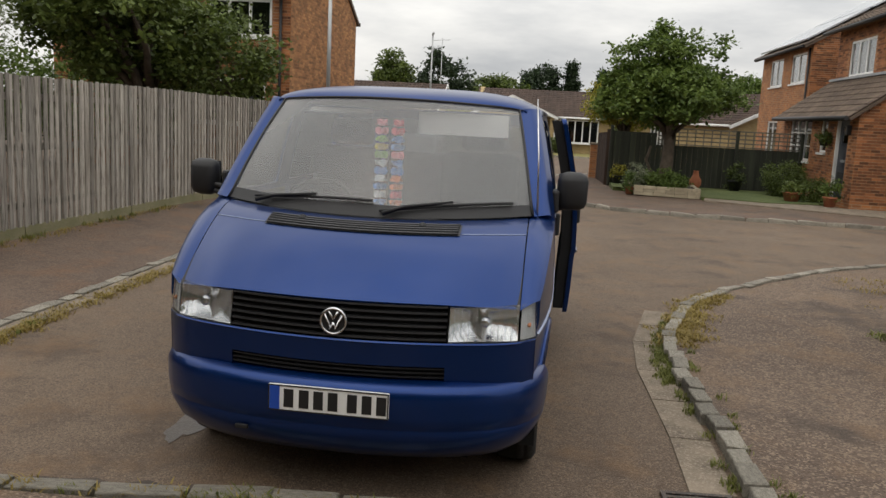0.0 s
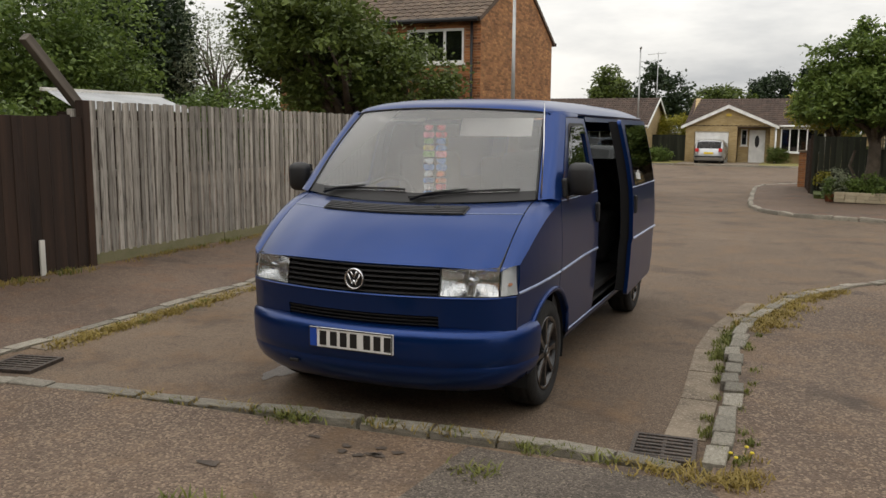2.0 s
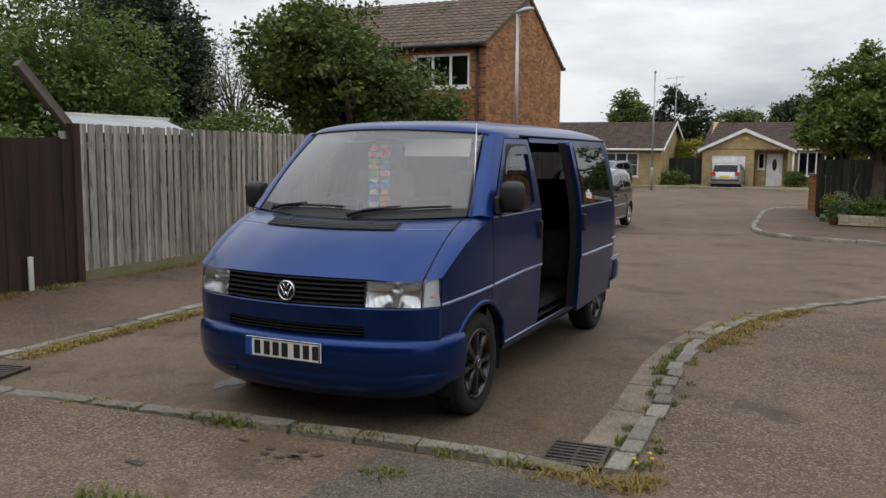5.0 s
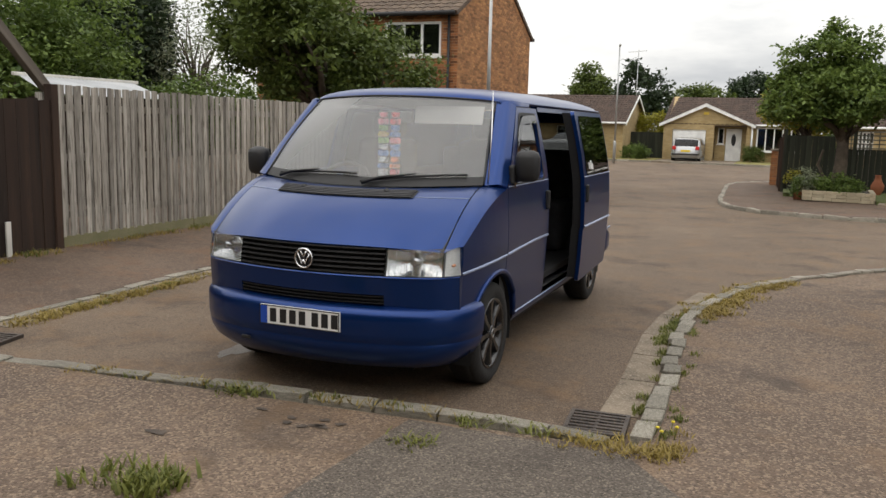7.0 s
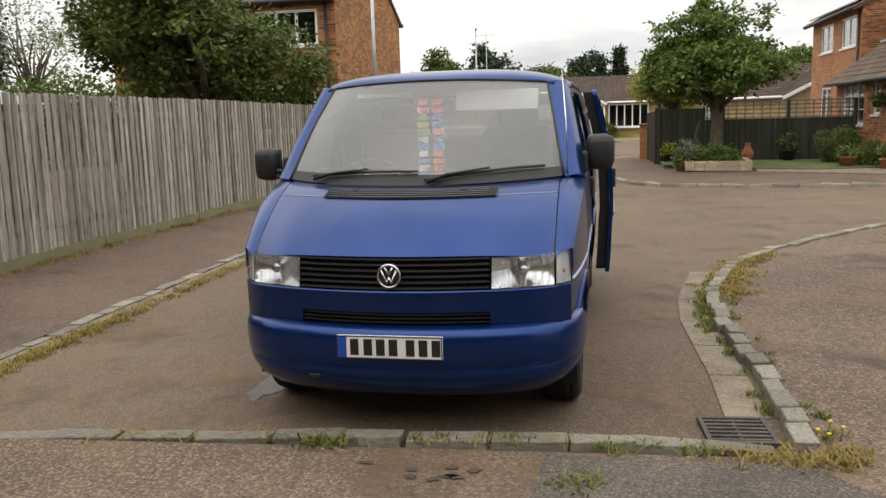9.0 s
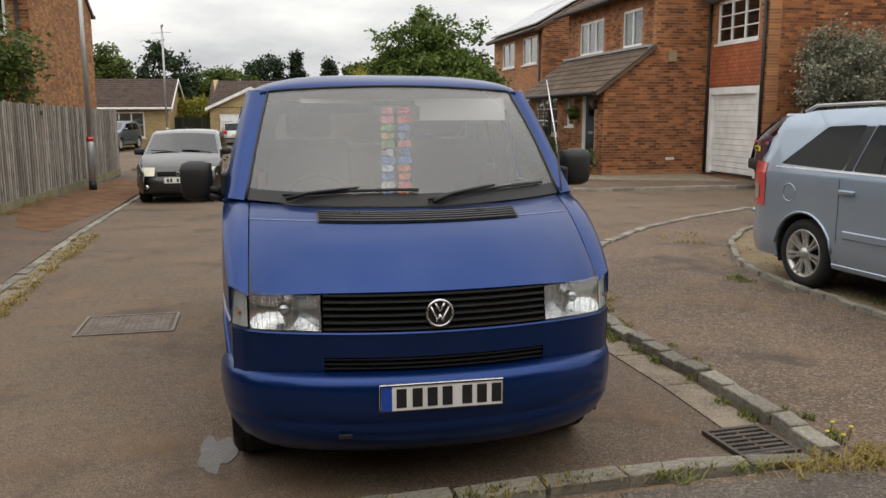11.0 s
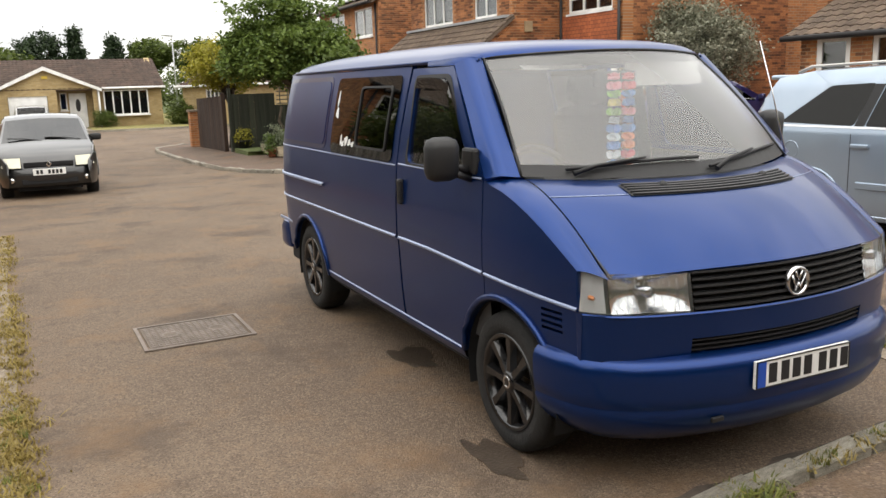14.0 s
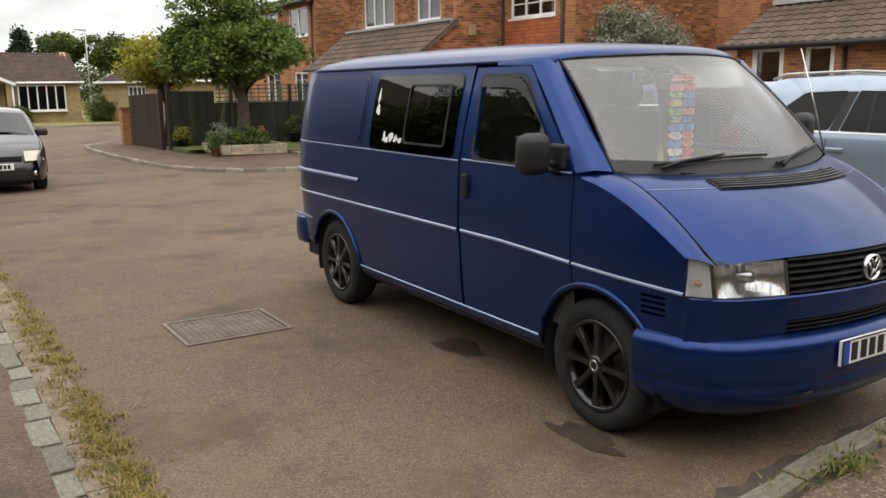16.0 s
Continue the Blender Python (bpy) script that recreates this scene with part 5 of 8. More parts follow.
    part("wing_corner", loft([[(s * half_width(y, z) if y > 0.34 else s * 0.853, y, z) for y in (front_y(0.853, z) + nose_set(0.853, z) - 0.004, 0.36)] for z in (0.57, 0.65, 0.7, 0.768)]), M_BLUE, van)

# bonnet
rows = []
for k in range(15):
    s_ = k / 14
    rows.append([(x, hood_y0(x) + (hood_y1(x) - hood_y0(x)) * s_, hood_z(x, s_)) for x in [-0.772 + 1.544 * j / 24 for j in range(25)]])
front_lip = [(x, hood_y0(x) + 0.012, 0.915) for x in [-0.772 + 1.544 * j / 24 for j in range(25)]]
hood = crisp(part("bonnet", loft([front_lip] + rows), M_BLUE, van, "", True), 50)
part("bonnet_gap", loft([[(s_ * 0.7745, y, z - 0.012) for y, z in ((0.25, 0.92), (0.4, 1.03), (0.6, 1.13), (0.85, 1.2))] for s_ in (-1, 1)]), M_BLACK, van)
# air vent on the bonnet
vent = part("bonnet_vent", loft([[(x, hood_y0(x) + (hood_y1(x) - hood_y0(x)) * s_, hood_z(x, s_) + 0.004) for x in [-0.47 + 0.94 * j / 12 for j in range(13)]] for s_ in (0.66, 0.72, 0.78, 0.84)]), M_BLACK, van)
for k in range(5):
    s_ = 0.675 + k * 0.038
    part("louvre", tube(bmesh.new(), [(x, hood_y0(x) + (hood_y1(x) - hood_y0(x)) * s_, hood_z(x, s_) + 0.009) for x in [-0.46 + 0.92 * j / 10 for j in range(11)]], 0.005, 5), plain("vent_louvre", (0.06, 0.06, 0.065), 0.4) if k == 0 else bpy.data.materials["vent_louvre"], vent)
for x in (-0.29, 0.29):
    s_ = 0.8
    part("washer_jet", revolve(bmesh.new(), [(0.0, 0.02), (0.012, 0.016), (0.018, 0.001)], "z", 10, (x, hood_y0(x) + (hood_y1(x) - hood_y0(x)) * s_, hood_z(x, s_) + 0.008)), M_BLACK, vent)
# light caught along the bonnet's panel seam, painted as a thin silver tube
for xa, xb in ((-0.772, -0.475), (0.475, 0.772)):
    part("panel_seam", tube(bmesh.new(), [(x, hood_y0(x) + (hood_y1(x) - hood_y0(x)) * 0.69, hood_z(x, 0.69) + 0.0005) for x in [xa + (xb - xa) * j / 6 for j in range(7)]], 0.0025, 4), M_GLINT_TRIM, van)
# cowl
part("cowl", loft([[(x, hood_y1(x) - 0.01, hood_z(x, 1) - 0.015) for x in [-0.79 + 1.58 * j / 16 for j in range(17)]], [(x, hood_y1(x) + 0.02 + 0.05 * (1 - (x / 0.79) ** 2), 1.22) for x in [-0.79 + 1.58 * j / 16 for j in range(17)]]]), M_BLACK, van)


def screen(x, t, off=0.0):
    """A point of the windscreen: x across at the base, t from base to top."""
    f = x / 0.79
    b = Vector((x, 0.615 + 0.255 * f * f, 1.225 + 0.025 * f * f))
    a = Vector((x * 0.67 / 0.79, 1.20 + 0.21 * f * f, 1.80 - 0.024 * f * f))
    p = b * (1 - t) + a * t
    return p + Vector((0, -0.018, 0.02)) * math.sin(math.pi * t) + Vector((0, -0.7, 0.7)) * off


ws = part("windscreen", loft([[screen(-0.79 + 1.58 * j / 24, t / 10) for j in range(25)] for t in range(11)]), M_WSCREEN, van, "", True)
part("screen_band", loft([[screen(-0.785 + 1.57 * j / 24, t_, 0.002) for j in range(25)] for t_ in (0.0, 0.04, 0.085)]), M_BLACK, ws, "black band along the foot of the screen")
rub = bmesh.new()
edge = [screen(-0.79, t / 8, 0.003) for t in range(9)] + [screen(-0.79 + 1.58 * j / 16, 1, 0.003) for j in range(1, 17)] + [screen(0.79, 1 - t / 8, 0.003) for t in range(1, 9)]
tube(rub, edge, 0.007, 6)
part("screen_rubber", rub, M_BLACK, ws)
for x0, x1, t0, t1 in ((-0.62, 0.02, 0.04, 0.10), (0.06, 0.70, 0.03, 0.09)):
    w = part("wiper", tube(bmesh.new(), [screen(x0 + (x1 - x0) * k / 6, t0 + (t1 - t0) * math.sin(k / 6 * 1.9), 0.018) for k in range(7)], 0.008, 6), M_BLACK, van)
    part("wiper_arm", tube(bmesh.new(), [screen(x0 + 0.02, 0.0, 0.03), screen(x0 + 0.12, 0.05, 0.035), screen(x0 + (x1 - x0) * 0.55, t1, 0.035)], [0.012, 0.009, 0.006], 6), M_BLACK, w)
part("aerial", tube(bmesh.new(), [(0.815, 0.87, 1.23), (0.80, 0.96, 1.55), (0.775, 1.04, 1.83)], [0.006, 0.004, 0.003], 6), M_CHROME, van)

# roof
rows = []
for yc, kk, zt, hw, zo in ((1.20, 0.205, 1.80, 0.68, 1.776), (1.225, 0.205, 1.822, 0.705, 1.78), (1.29, 0.20, 1.842, 0.74, 1.78), (1.42, 0.17, 1.86, 0.772, 1.775), (1.65, 0.10, 1.877, 0.783, 1.767), (2.1, 0.04, 1.892, 0.787, 1.766), (3.0, 0, 1.897, 0.788, 1.766), (3.9, 0, 1.89, 0.787, 1.765), (4.25, 0, 1.872, 0.78, 1.762), (4.42, 0, 1.835, 0.75, 1.755), (4.47, 0, 1.79, 0.73, 1.74)):
    row = []
    for j in range(33):
        f = -1 + j / 16
        f = math.copysign(abs(f) ** 0.75, f)
        row.append((f * hw, yc + kk * f * f, zo + (zt - zo) * max(1 - abs(f) ** 3.4, 0) ** 0.62))
    rows.append(row)
crisp(part("roof", loft(rows), M_BLUE, van, "", True), 60)
for s in (-1, 1):
    # the corner where roof, pillar and door frame meet
    roof_side = [(0.675, 1.40, 1.779), (0.705, 1.43, 1.783), (0.74, 1.49, 1.783), (0.774, 1.60, 1.777), (0.784, 1.78, 1.769)]
    door_side = [(0.69, 1.405, 1.745), (0.735, 1.43, 1.745), (0.79, 1.48, 1.748), (0.796, 1.60, 1.748), (0.797, 1.78, 1.748)]
    crest = [((a[0] + b[0]) / 2 + 0.008, (a[1] + b[1]) / 2 - 0.004, max(a[2], b[2]) + 0.004) for a, b in zip(roof_side, door_side)]
    part("roof_corner", loft([[(s * x, y, z) for x, y, z in row] for row in (roof_side, crest, door_side)]), M_BLUE, van, "", True)
    part("roof_gutter", tube(bmesh.new(), [(s * 0.70, 1.40, 1.765), (s * 0.775, 1.55, 1.772), (s * 0.792, 1.9, 1.772), (s * 0.793, 3.0, 1.772), (s * 0.79, 4.2, 1.77), (s * 0.75, 4.45, 1.755)], 0.011, 6), M_BLUE, van)
part("headlining", loft([[(x, y, 1.79 - 0.03 * (x / 0.7) ** 2) for x in (-0.74, -0.4, 0, 0.4, 0.74)] for y in (1.45, 2.5, 4.4)]), plain("pale_headlining", (0.3, 0.3, 0.29), 0.9), van)

# grille, nose panel, badge
def nose(u, v, w):
    return (u, front_y(u, v) + w + nose_set(u, v), v)


gb = shell("grille", rect(-0.478, 0.478, 0.768, 0.92), [], [k * 0.08 - 0.4 for k in range(11)], [], 0.01, lambda u, v, w: nose(u, v, w + 0.035), M_INNER, van, "black slatted radiator grille")
for k in range(6):
    z = 0.775 + k * 0.0275
    part("grille_slat", loft([[nose(-0.475 + 0.95 * j / 12, z + dz, d) for j in range(13)] for dz, d in ((0.0, 0.03), (0.002, 0.0), (0.009, 0.0), (0.012, 0.03))]), M_BLACK, gb)
badge = part("badge", revolve(bmesh.new(), [(0.0, 0.046), (-0.012, 0.05), (-0.016, 0.055), (-0.012, 0.06), (0.01, 0.06)], "y", 28, (0, 0.055, 0.842)), M_CHROME, van, "round chrome emblem")
part("badge_back", revolve(bmesh.new(), [(-0.002, 0.001), (-0.002, 0.05)], "y", 24, (0, 0.055, 0.842)), M_BLACK, badge)
for a in (-1, 1):
    part("badge_bar", tube(bmesh.new(), [(a * 0.036, 0.046, 0.872), (a * 0.012, 0.046, 0.808), (0, 0.046, 0.838)], 0.006, 5), M_CHROME, badge)
    part("badge_bar", tube(bmesh.new(), [(a * 0.02, 0.046, 0.885), (0, 0.046, 0.85)], 0.006, 5), M_CHROME, badge)
xs_cut = [k * 0.1 - 0.8 for k in range(17)]
low = rect(-0.475, 0.475, 0.578, 0.658)
np_ = shell("nose_panel", [(-0.853, 0.56), (0.853, 0.56), (0.853, 0.766), (-0.853, 0.766)], [low], xs_cut, [0.66, 0.72], 0.015, nose, M_BLUE, van)
lg = shell("lower_grille", low, [], xs_cut[4:13], [], 0.01, lambda u, v, w: nose(u, v, w + 0.03), M_INNER, van)
for k in range(4):
    z = 0.584 + k * 0.02
    part("grille_slat", loft([[nose(-0.473 + 0.946 * j / 12, z + dz, d) for j in range(13)] for dz, d in ((0.0, 0.028), (0.001, 0.004), (0.007, 0.004), (0.009, 0.028))]), M_BLACK, lg)
part("lamp_line", loft([[nose(-0.853 + 1.706 * j / 24, 0.762 + dz, d) for j in range(25)] for dz, d in ((-0.006, 0.0), (0.0, -0.006), (0.006, 0.0))]), M_BLUE, van)

# bumper: a section swept round the nose
PLAN = [(0.0, 0.012), (0.15, 0.015), (0.3, 0.03), (0.45, 0.058), (0.58, 0.098), (0.7, 0.154), (0.797, 0.228), (0.862, 0.315), (0.899, 0.42), (0.917, 0.515), (0.92, 0.575)]
plan = [Vector((-x, y)) for x, y in PLAN[:0:-1]] + [Vector(p) for p in PLAN]
SECT = [(-0.11, 0.598), (-0.055, 0.592), (-0.022, 0.58), (-0.006, 0.562), (0.002, 0.54), (0.002, 0.50), (0.0, 0.44), (-0.006, 0.395), (-0.011, 0.388), (-0.011, 0.38), (-0.008, 0.372), (-0.022, 0.33), (-0.05, 0.28), (-0.12, 0.225), (-0.22, 0.2)]
rows = []
for k, p in enumerate(plan):
    d = (plan[min(k + 1, len(plan) - 1)] - plan[max(k - 1, 0)]).normalized()
    n_ = Vector((d.y, -d.x))
    rows.append([(p.x + n_.x * o, p.y + n_.y * o, z) for o, z in SECT])
bumper = crisp(part("front_bumper", loft(rows), M_BLUE, van, "", True), 45)
for x0, x1 in ((-0.62, -0.36), (0.36, 0.62)):
    part("bumper_slot", loft([[(x, 0.03 + 0.30 * x * x - 0.008 + (0.36 - z) * 0.5, z) for x in [x0 + (x1 - x0) * j / 6 for j in range(7)]] for z in (0.31, 0.345)]), M_INNER, bumper)
part("fog_blank", box(-0.43, -0.37, 0.045, 0.06, 0.325, 0.345, 0.004), M_BLACK, bumper)
pl = part("number_plate", box(-0.262, 0.262, -0.004, 0.012, 0.446, 0.56, 0.003), M_PLATE, van, "white front number plate with blue band")
part("plate_edge", slab(rect(-0.262, 0.262, 0.446, 0.56), [rect(-0.257, 0.257, 0.451, 0.555)], 0.003, lambda u, v, w: (u, -0.0075 + w, v)), M_BLACK, pl)
part("plate_band", box(-0.255, -0.212, -0.008, -0.004, 0.452, 0.554), M_GBBLUE, pl)
for x in (-0.172, -0.105, -0.042, 0.021, 0.105, 0.168, 0.231):
    part("plate_bar", box(x - 0.021, x + 0.021, -0.0065, -0.004, 0.463, 0.543), M_BLACK, pl)

# tail
def tail(u, v, w):
    return (u, 4.5 + 0.05 * (1 - (u / 0.9) ** 2) - 0.12 * max(v - 1.1, 0) - w, v)


tg = shell("tailgate", round_poly([(-0.84, 0.42), (0.84, 0.42), (0.82, 1.2), (0.72, 1.77), (-0.72, 1.77), (-0.82, 1.2)], 0.06), [round_poly([(-0.66, 1.25), (0.66, 1.25), (0.6, 1.66), (-0.6, 1.66)], 0.06)], [-0.5, 0, 0.5], [0.8, 1.1, 1.4], 0.03, tail, M_BLUE, van)
shell("rear_window", round_poly([(-0.68, 1.23), (0.68, 1.23), (0.62, 1.68), (-0.62, 1.68)], 0.06), [], [0], [1.4], 0.006, lambda u, v, w: tail(u, v, w - 0.008), M_CABGLASS, tg)
crisp(part("rear_bumper", box(-0.9, 0.9, 4.36, 4.62, 0.36, 0.6, 0.06), M_BLUE, van, "", True), 45)
for s in (-1, 1):
    part("bumper_trim", box(s * 0.9 - 0.006, s * 0.9 + 0.006, 4.2, 4.56, 0.61, 0.63, 0.003), M_GLINT_TRIM, van)
    part("tail_lamp", box(s * 0.77 - 0.05, s * 0.77 + 0.05, 4.47, 4.56, 0.7, 1.15, 0.02), plain("red_tail_lamp", (0.4, 0.02, 0.02), 0.2), van)

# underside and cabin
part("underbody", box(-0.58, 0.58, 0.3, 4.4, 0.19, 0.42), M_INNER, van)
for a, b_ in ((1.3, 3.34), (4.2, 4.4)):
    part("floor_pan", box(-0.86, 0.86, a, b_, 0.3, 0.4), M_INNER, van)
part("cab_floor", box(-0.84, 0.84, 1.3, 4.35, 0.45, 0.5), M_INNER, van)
dash = part("dashboard", loft([[(x, y - 0.05 * (abs(x) / 0.8) ** 2 * -1, z) for x in (-0.8, -0.4, 0, 0.4, 0.8)] for y, z in ((0.66, 1.19), (0.8, 1.2), (0.95, 1.19), (1.08, 1.14), (1.12, 1.05), (1.08, 0.8), (0.95, 0.5))]), M_DASH, van, "grey plastic dashboard", True)
part("binnacle", box(-0.62, -0.22, 0.96, 1.14, 1.12, 1.24, 0.03), M_DASH, dash)
sw = bmesh.new()
tube(sw, [(0.2 * math.cos(k * 0.2618), 0, 0.2 * math.sin(k * 0.2618)) for k in range(25)], 0.015, 6, False)
for a in (0.3, 2.84, 4.71):
    tube(sw, [(0, 0, 0), (0.2 * math.cos(a), 0, 0.2 * math.sin(a))], 0.018, 6)
st = part("steering_wheel", sw, M_BLACK, van)
st.matrix_local = pose(-0.42, 1.27, 1.17, -38, 0, 0)
for x, wd in ((-0.43, 0.5), (0.42, 0.5)):
    seat = part("cab_seat", box(x - wd / 2, x + wd / 2, 1.52, 2.02, 0.82, 0.98, 0.05), M_SEAT, van, "dark cloth cab seat", True)
    bk = part("seat_back", box(x - wd / 2, x + wd / 2, 1.97, 2.1, 0.9, 1.5, 0.055), M_SEAT, seat, "", True)
    part("headrest", box(x - 0.14, x + 0.14, 2.02, 2.12, 1.51, 1.68, 0.045), M_SEAT, seat, "", True)
    part("seat_base", box(x - wd / 2 + 0.04, x + wd / 2 - 0.04, 1.55, 2.0, 0.5, 0.82), M_INNER, seat)
mirror_in = part("inside_mirror", box(-0.13, 0.13, 1.24, 1.27, 1.62, 1.70, 0.012), M_BLACK, van)
part("sun_visor", loft([[(x, 1.33 + dy, z) for x in (0.12, 0.4, 0.62)] for dy, z in ((0.0, 1.74), (-0.035, 1.62))]), plain("pale_visor", (0.42, 0.42, 0.41), 0.9), van)
part("sun_visor", loft([[(x, 1.36 + dy, z) for x in (-0.5, -0.35, -0.14)] for dy, z in ((0.0, 1.74), (-0.06, 1.715))]), plain("pale_visor_up", (0.42, 0.42, 0.41), 0.9), van)
bench = part("rear_bench", box(-0.7, 0.7, 3.3, 3.9, 0.5, 0.95, 0.06), M_SEAT, van, "", True)
part("bench_back", box(-0.7, 0.7, 3.85, 4.02, 0.9, 1.4, 0.05), M_SEAT, bench, "", True)
part("cabin_lining", box(-0.84, -0.825, 2.05, 4.3, 0.5, 1.2), M_INNER, van)
part("patterned_cushion", box(0.32, 0.62, 2.2, 2.32, 1.0, 1.4, 0.05), surface("patterned_cloth", (0.03, 0.02, 0.015), (0.3, 0.2, 0.12), 14, 0.9, 0, 0.2, 60, c=(0.25, 0.05, 0.04), spread=0.05), seat, "", True)


# wheels
def build_wheel(s):
    tyre = bmesh.new()
    revolve(tyre, [(s * -0.2, 0.215), (s * -0.21, 0.29), (s * -0.18, 0.318), (s * -0.13, 0.325), (s * -0.105, 0.321), (s * -0.1, 0.325), (s * -0.06, 0.325), (s * -0.055, 0.32), (s * -0.05, 0.324), (s * -0.02, 0.316), (s * 0.0, 0.285), (s * -0.004, 0.24), (s * -0.02, 0.22)], "x", 40)
    wheel = part("wheel", tyre, M_RUBBER, van, "black tyre on a black alloy rim")
    rim = bmesh.new()
    revolve(rim, [(s * -0.012, 0.226), (s * -0.004, 0.222), (s * -0.012, 0.205), (s * -0.06, 0.195), (s * -0.14, 0.185)], "x", 40)
    rim_ob = part("rim", rim, M_RIM, wheel)
    part("brake_disc", revolve(bmesh.new(), [(s * -0.11, 0.03), (s * -0.11, 0.15), (s * -0.13, 0.15)], "x", 28), M_DARKMETAL, wheel)
    for k in range(8):
        sp = bmesh.new()
        a = k * math.pi / 4
        ca, sa = math.cos(a), math.sin(a)
        ring = []
        for r, hwid, out in ((0.045, 0.026, -0.012), (0.12, 0.021, -0.016), (0.206, 0.032, -0.012)):
            ring.append([sp.verts.new((s * (out - d), ca * r - sa * w_, sa * r + ca * w_)) for w_, d in ((-hwid, 0.03), (-hwid * 0.6, 0.0), (hwid * 0.6, 0.0), (hwid, 0.03))])
        for p, q in zip(ring, ring[1:]):
            for j in range(3):
                sp.faces.new((p[j], p[j + 1], q[j + 1], q[j]))
        part("spoke", sp, M_RIM, wheel)
    hub = part("hub_cap", revolve(bmesh.new(), [(s * -0.03, 0.055), (s * -0.01, 0.05), (s * -0.004, 0.036), (s * -0.004, 0.001)], "x", 20), M_RIM, wheel)
    part("hub_emblem", revolve(bmesh.new(), [(s * -0.003, 0.03), (s * -0.001, 0.028), (s * -0.001, 0.022), (s * -0.003, 0.02)], "x", 16), M_CHROME, hub)
    return wheel


def place_wheel(s, y, steer=0):
    w = build_wheel(s)
    w.matrix_local = pose(s * 0.888, y, 0.322, 0, 0, steer)


for s in (-1, 1):
    place_wheel(s, 0.862)
    place_wheel(s, 3.785)

# garlands hung from the inside mirror
lei = thing("flower_garland", "two rainbow cloth flower garlands hanging behind the windscreen", "garland")
COL = [(0.75, 0.08, 0.1), (0.85, 0.3, 0.35), (0.7, 0.6, 0.1), (0.3, 0.55, 0.1), (0.6, 0.7, 0.75), (0.1, 0.3, 0.7), (0.7, 0.75, 0.8), (0.8, 0.22, 0.05)]
mats = [surface("garland_cloth", tuple(v * 0.8 for v in c_), c_, 20, 0.9, 0, 0.5, 90) for c_ in COL]
for strand, order in ((-0.055, [1, 1, 3, 2, 3, 4, 5, 4, 5, 6, 5]), (0.035, [0, 0, 5, 5, 1, 5, 5, 7, 7, 0, 7])):
    for k, ci in enumerate(order):
        fb = bmesh.new()
        z = 1.67 - k * 0.043
        for j in range(10):
            a = j * 2.4 + k
            t_ = bmesh.new()
            bmesh.ops.create_circle(t_, cap_ends=True, radius=0.022, segments=7)
            merge(fb, t_, Matrix.Translation((strand + 0.018 * math.cos(a), 1.2 - 0.02 + 0.018 * math.sin(a), z + 0.008 * math.sin(j * 3.1))) @ Euler((a * 1.3, a * 0.7, a)).to_matrix().to_4x4())
        part("flower", fb, mats[ci], lei)


# ---------------------------------------------------------------- kerbs, channels, ironwork
kerb_me = []
for v in range(4):
    bm = box(-0.5, 0.5, -0.5, 0.5, 0, 1, 0.0)
    for q in bm.verts:
        q.co += Vector((random.uniform(-0.03, 0.03), random.uniform(-0.06, 0.06), random.uniform(-0.06, 0.06) if q.co.z > 0.5 else 0))
    bmesh.ops.bevel(bm, geom=[e for e in bm.edges if min(e.verts[0].co.z, e.verts[1].co.z) > 0.5], offset=0.06, segments=1, affect="EDGES")
    me = bpy.data.meshes.new("kerb_stone")
    bm.to_mesh(me)
    bm.free()
    me.materials.append(M_STONE)
    kerb_me.append(me)


def kerb_line(name, label, pts, length, width, z0, top, gap=0.012, seed=1, wob=0.012):
    k = thing(name, label, "kerb")
    rng = random.Random(seed)
    pts = [Vector((x, y, 0)) for x, y in pts]
    run = [0]
    for a, b in zip(pts, pts[1:]):
        run.append(run[-1] + (b - a).length)

    def at(d):
        for i in range(len(run) - 1):
            if d <= run[i + 1]:
                f = (d - run[i]) / (run[i + 1] - run[i])
                return pts[i].lerp(pts[i + 1], f)
        return pts[-1]
    d = 0
    while d < run[-1] - 0.05:
        ln = length * rng.uniform(0.75, 1.25)
        a, b = at(d), at(min(d + ln, run[-1]))
        m, dirv = (a + b) / 2, b - a
        ob = new("kerb_stone", rng.choice(kerb_me))
        ob.parent = k
        ob.matrix_local = Matrix.Translation((m.x + rng.uniform(-wob, wob), m.y + rng.uniform(-wob, wob), z0 + ground_z(m.x, m.y))) @ Euler((rng.uniform(-0.03, 0.03), rng.uniform(-0.02, 0.02), math.atan2(dirv.y, dirv.x))).to_matrix().to_4x4() @ Matrix.Diagonal((dirv.length - gap, width * rng.uniform(0.9, 1.08), top - z0 + rng.uniform(-0.006, 0.006), 1))
        d += ln
    return k


kerb_line("kerb", "pale granite kerb setts with weeds beside a concrete channel", [(x + 0.02, y) for x, y in KERB_R[:12]], 0.22, 0.105, -0.03, PZ + 0.006, 0.022, seed=2, wob=0.02)
kerb_line("kerb", "flush pale granite edging across the footway", [(1.78, 0.04), (1.2, 0.09), (0.5, 0.06), (-0.3, -0.01), (-0.9, -0.1), (-1.5, -0.14), (-2.1, -0.24), (-2.9, -0.36)], 0.36, 0.11, -0.03, 0.058, seed=3)
kerb_line("kerb", "pale granite kerb along the fence pavement", [(-3.12, -0.25), (-3.13, 0.5), (-3.15, 1.5), (-3.17, 2.6), (-3.19, 3.4), (-3.23, 4.6), (-3.29, 6), (-3.44, 11.5), (-3.54, 15.2), (-3.70, 21), (-4.37, 23.0), (-7, 24.2)], 0.3, 0.12, -0.03, PZ - 0.05, 0.02, seed=4, wob=0.016)
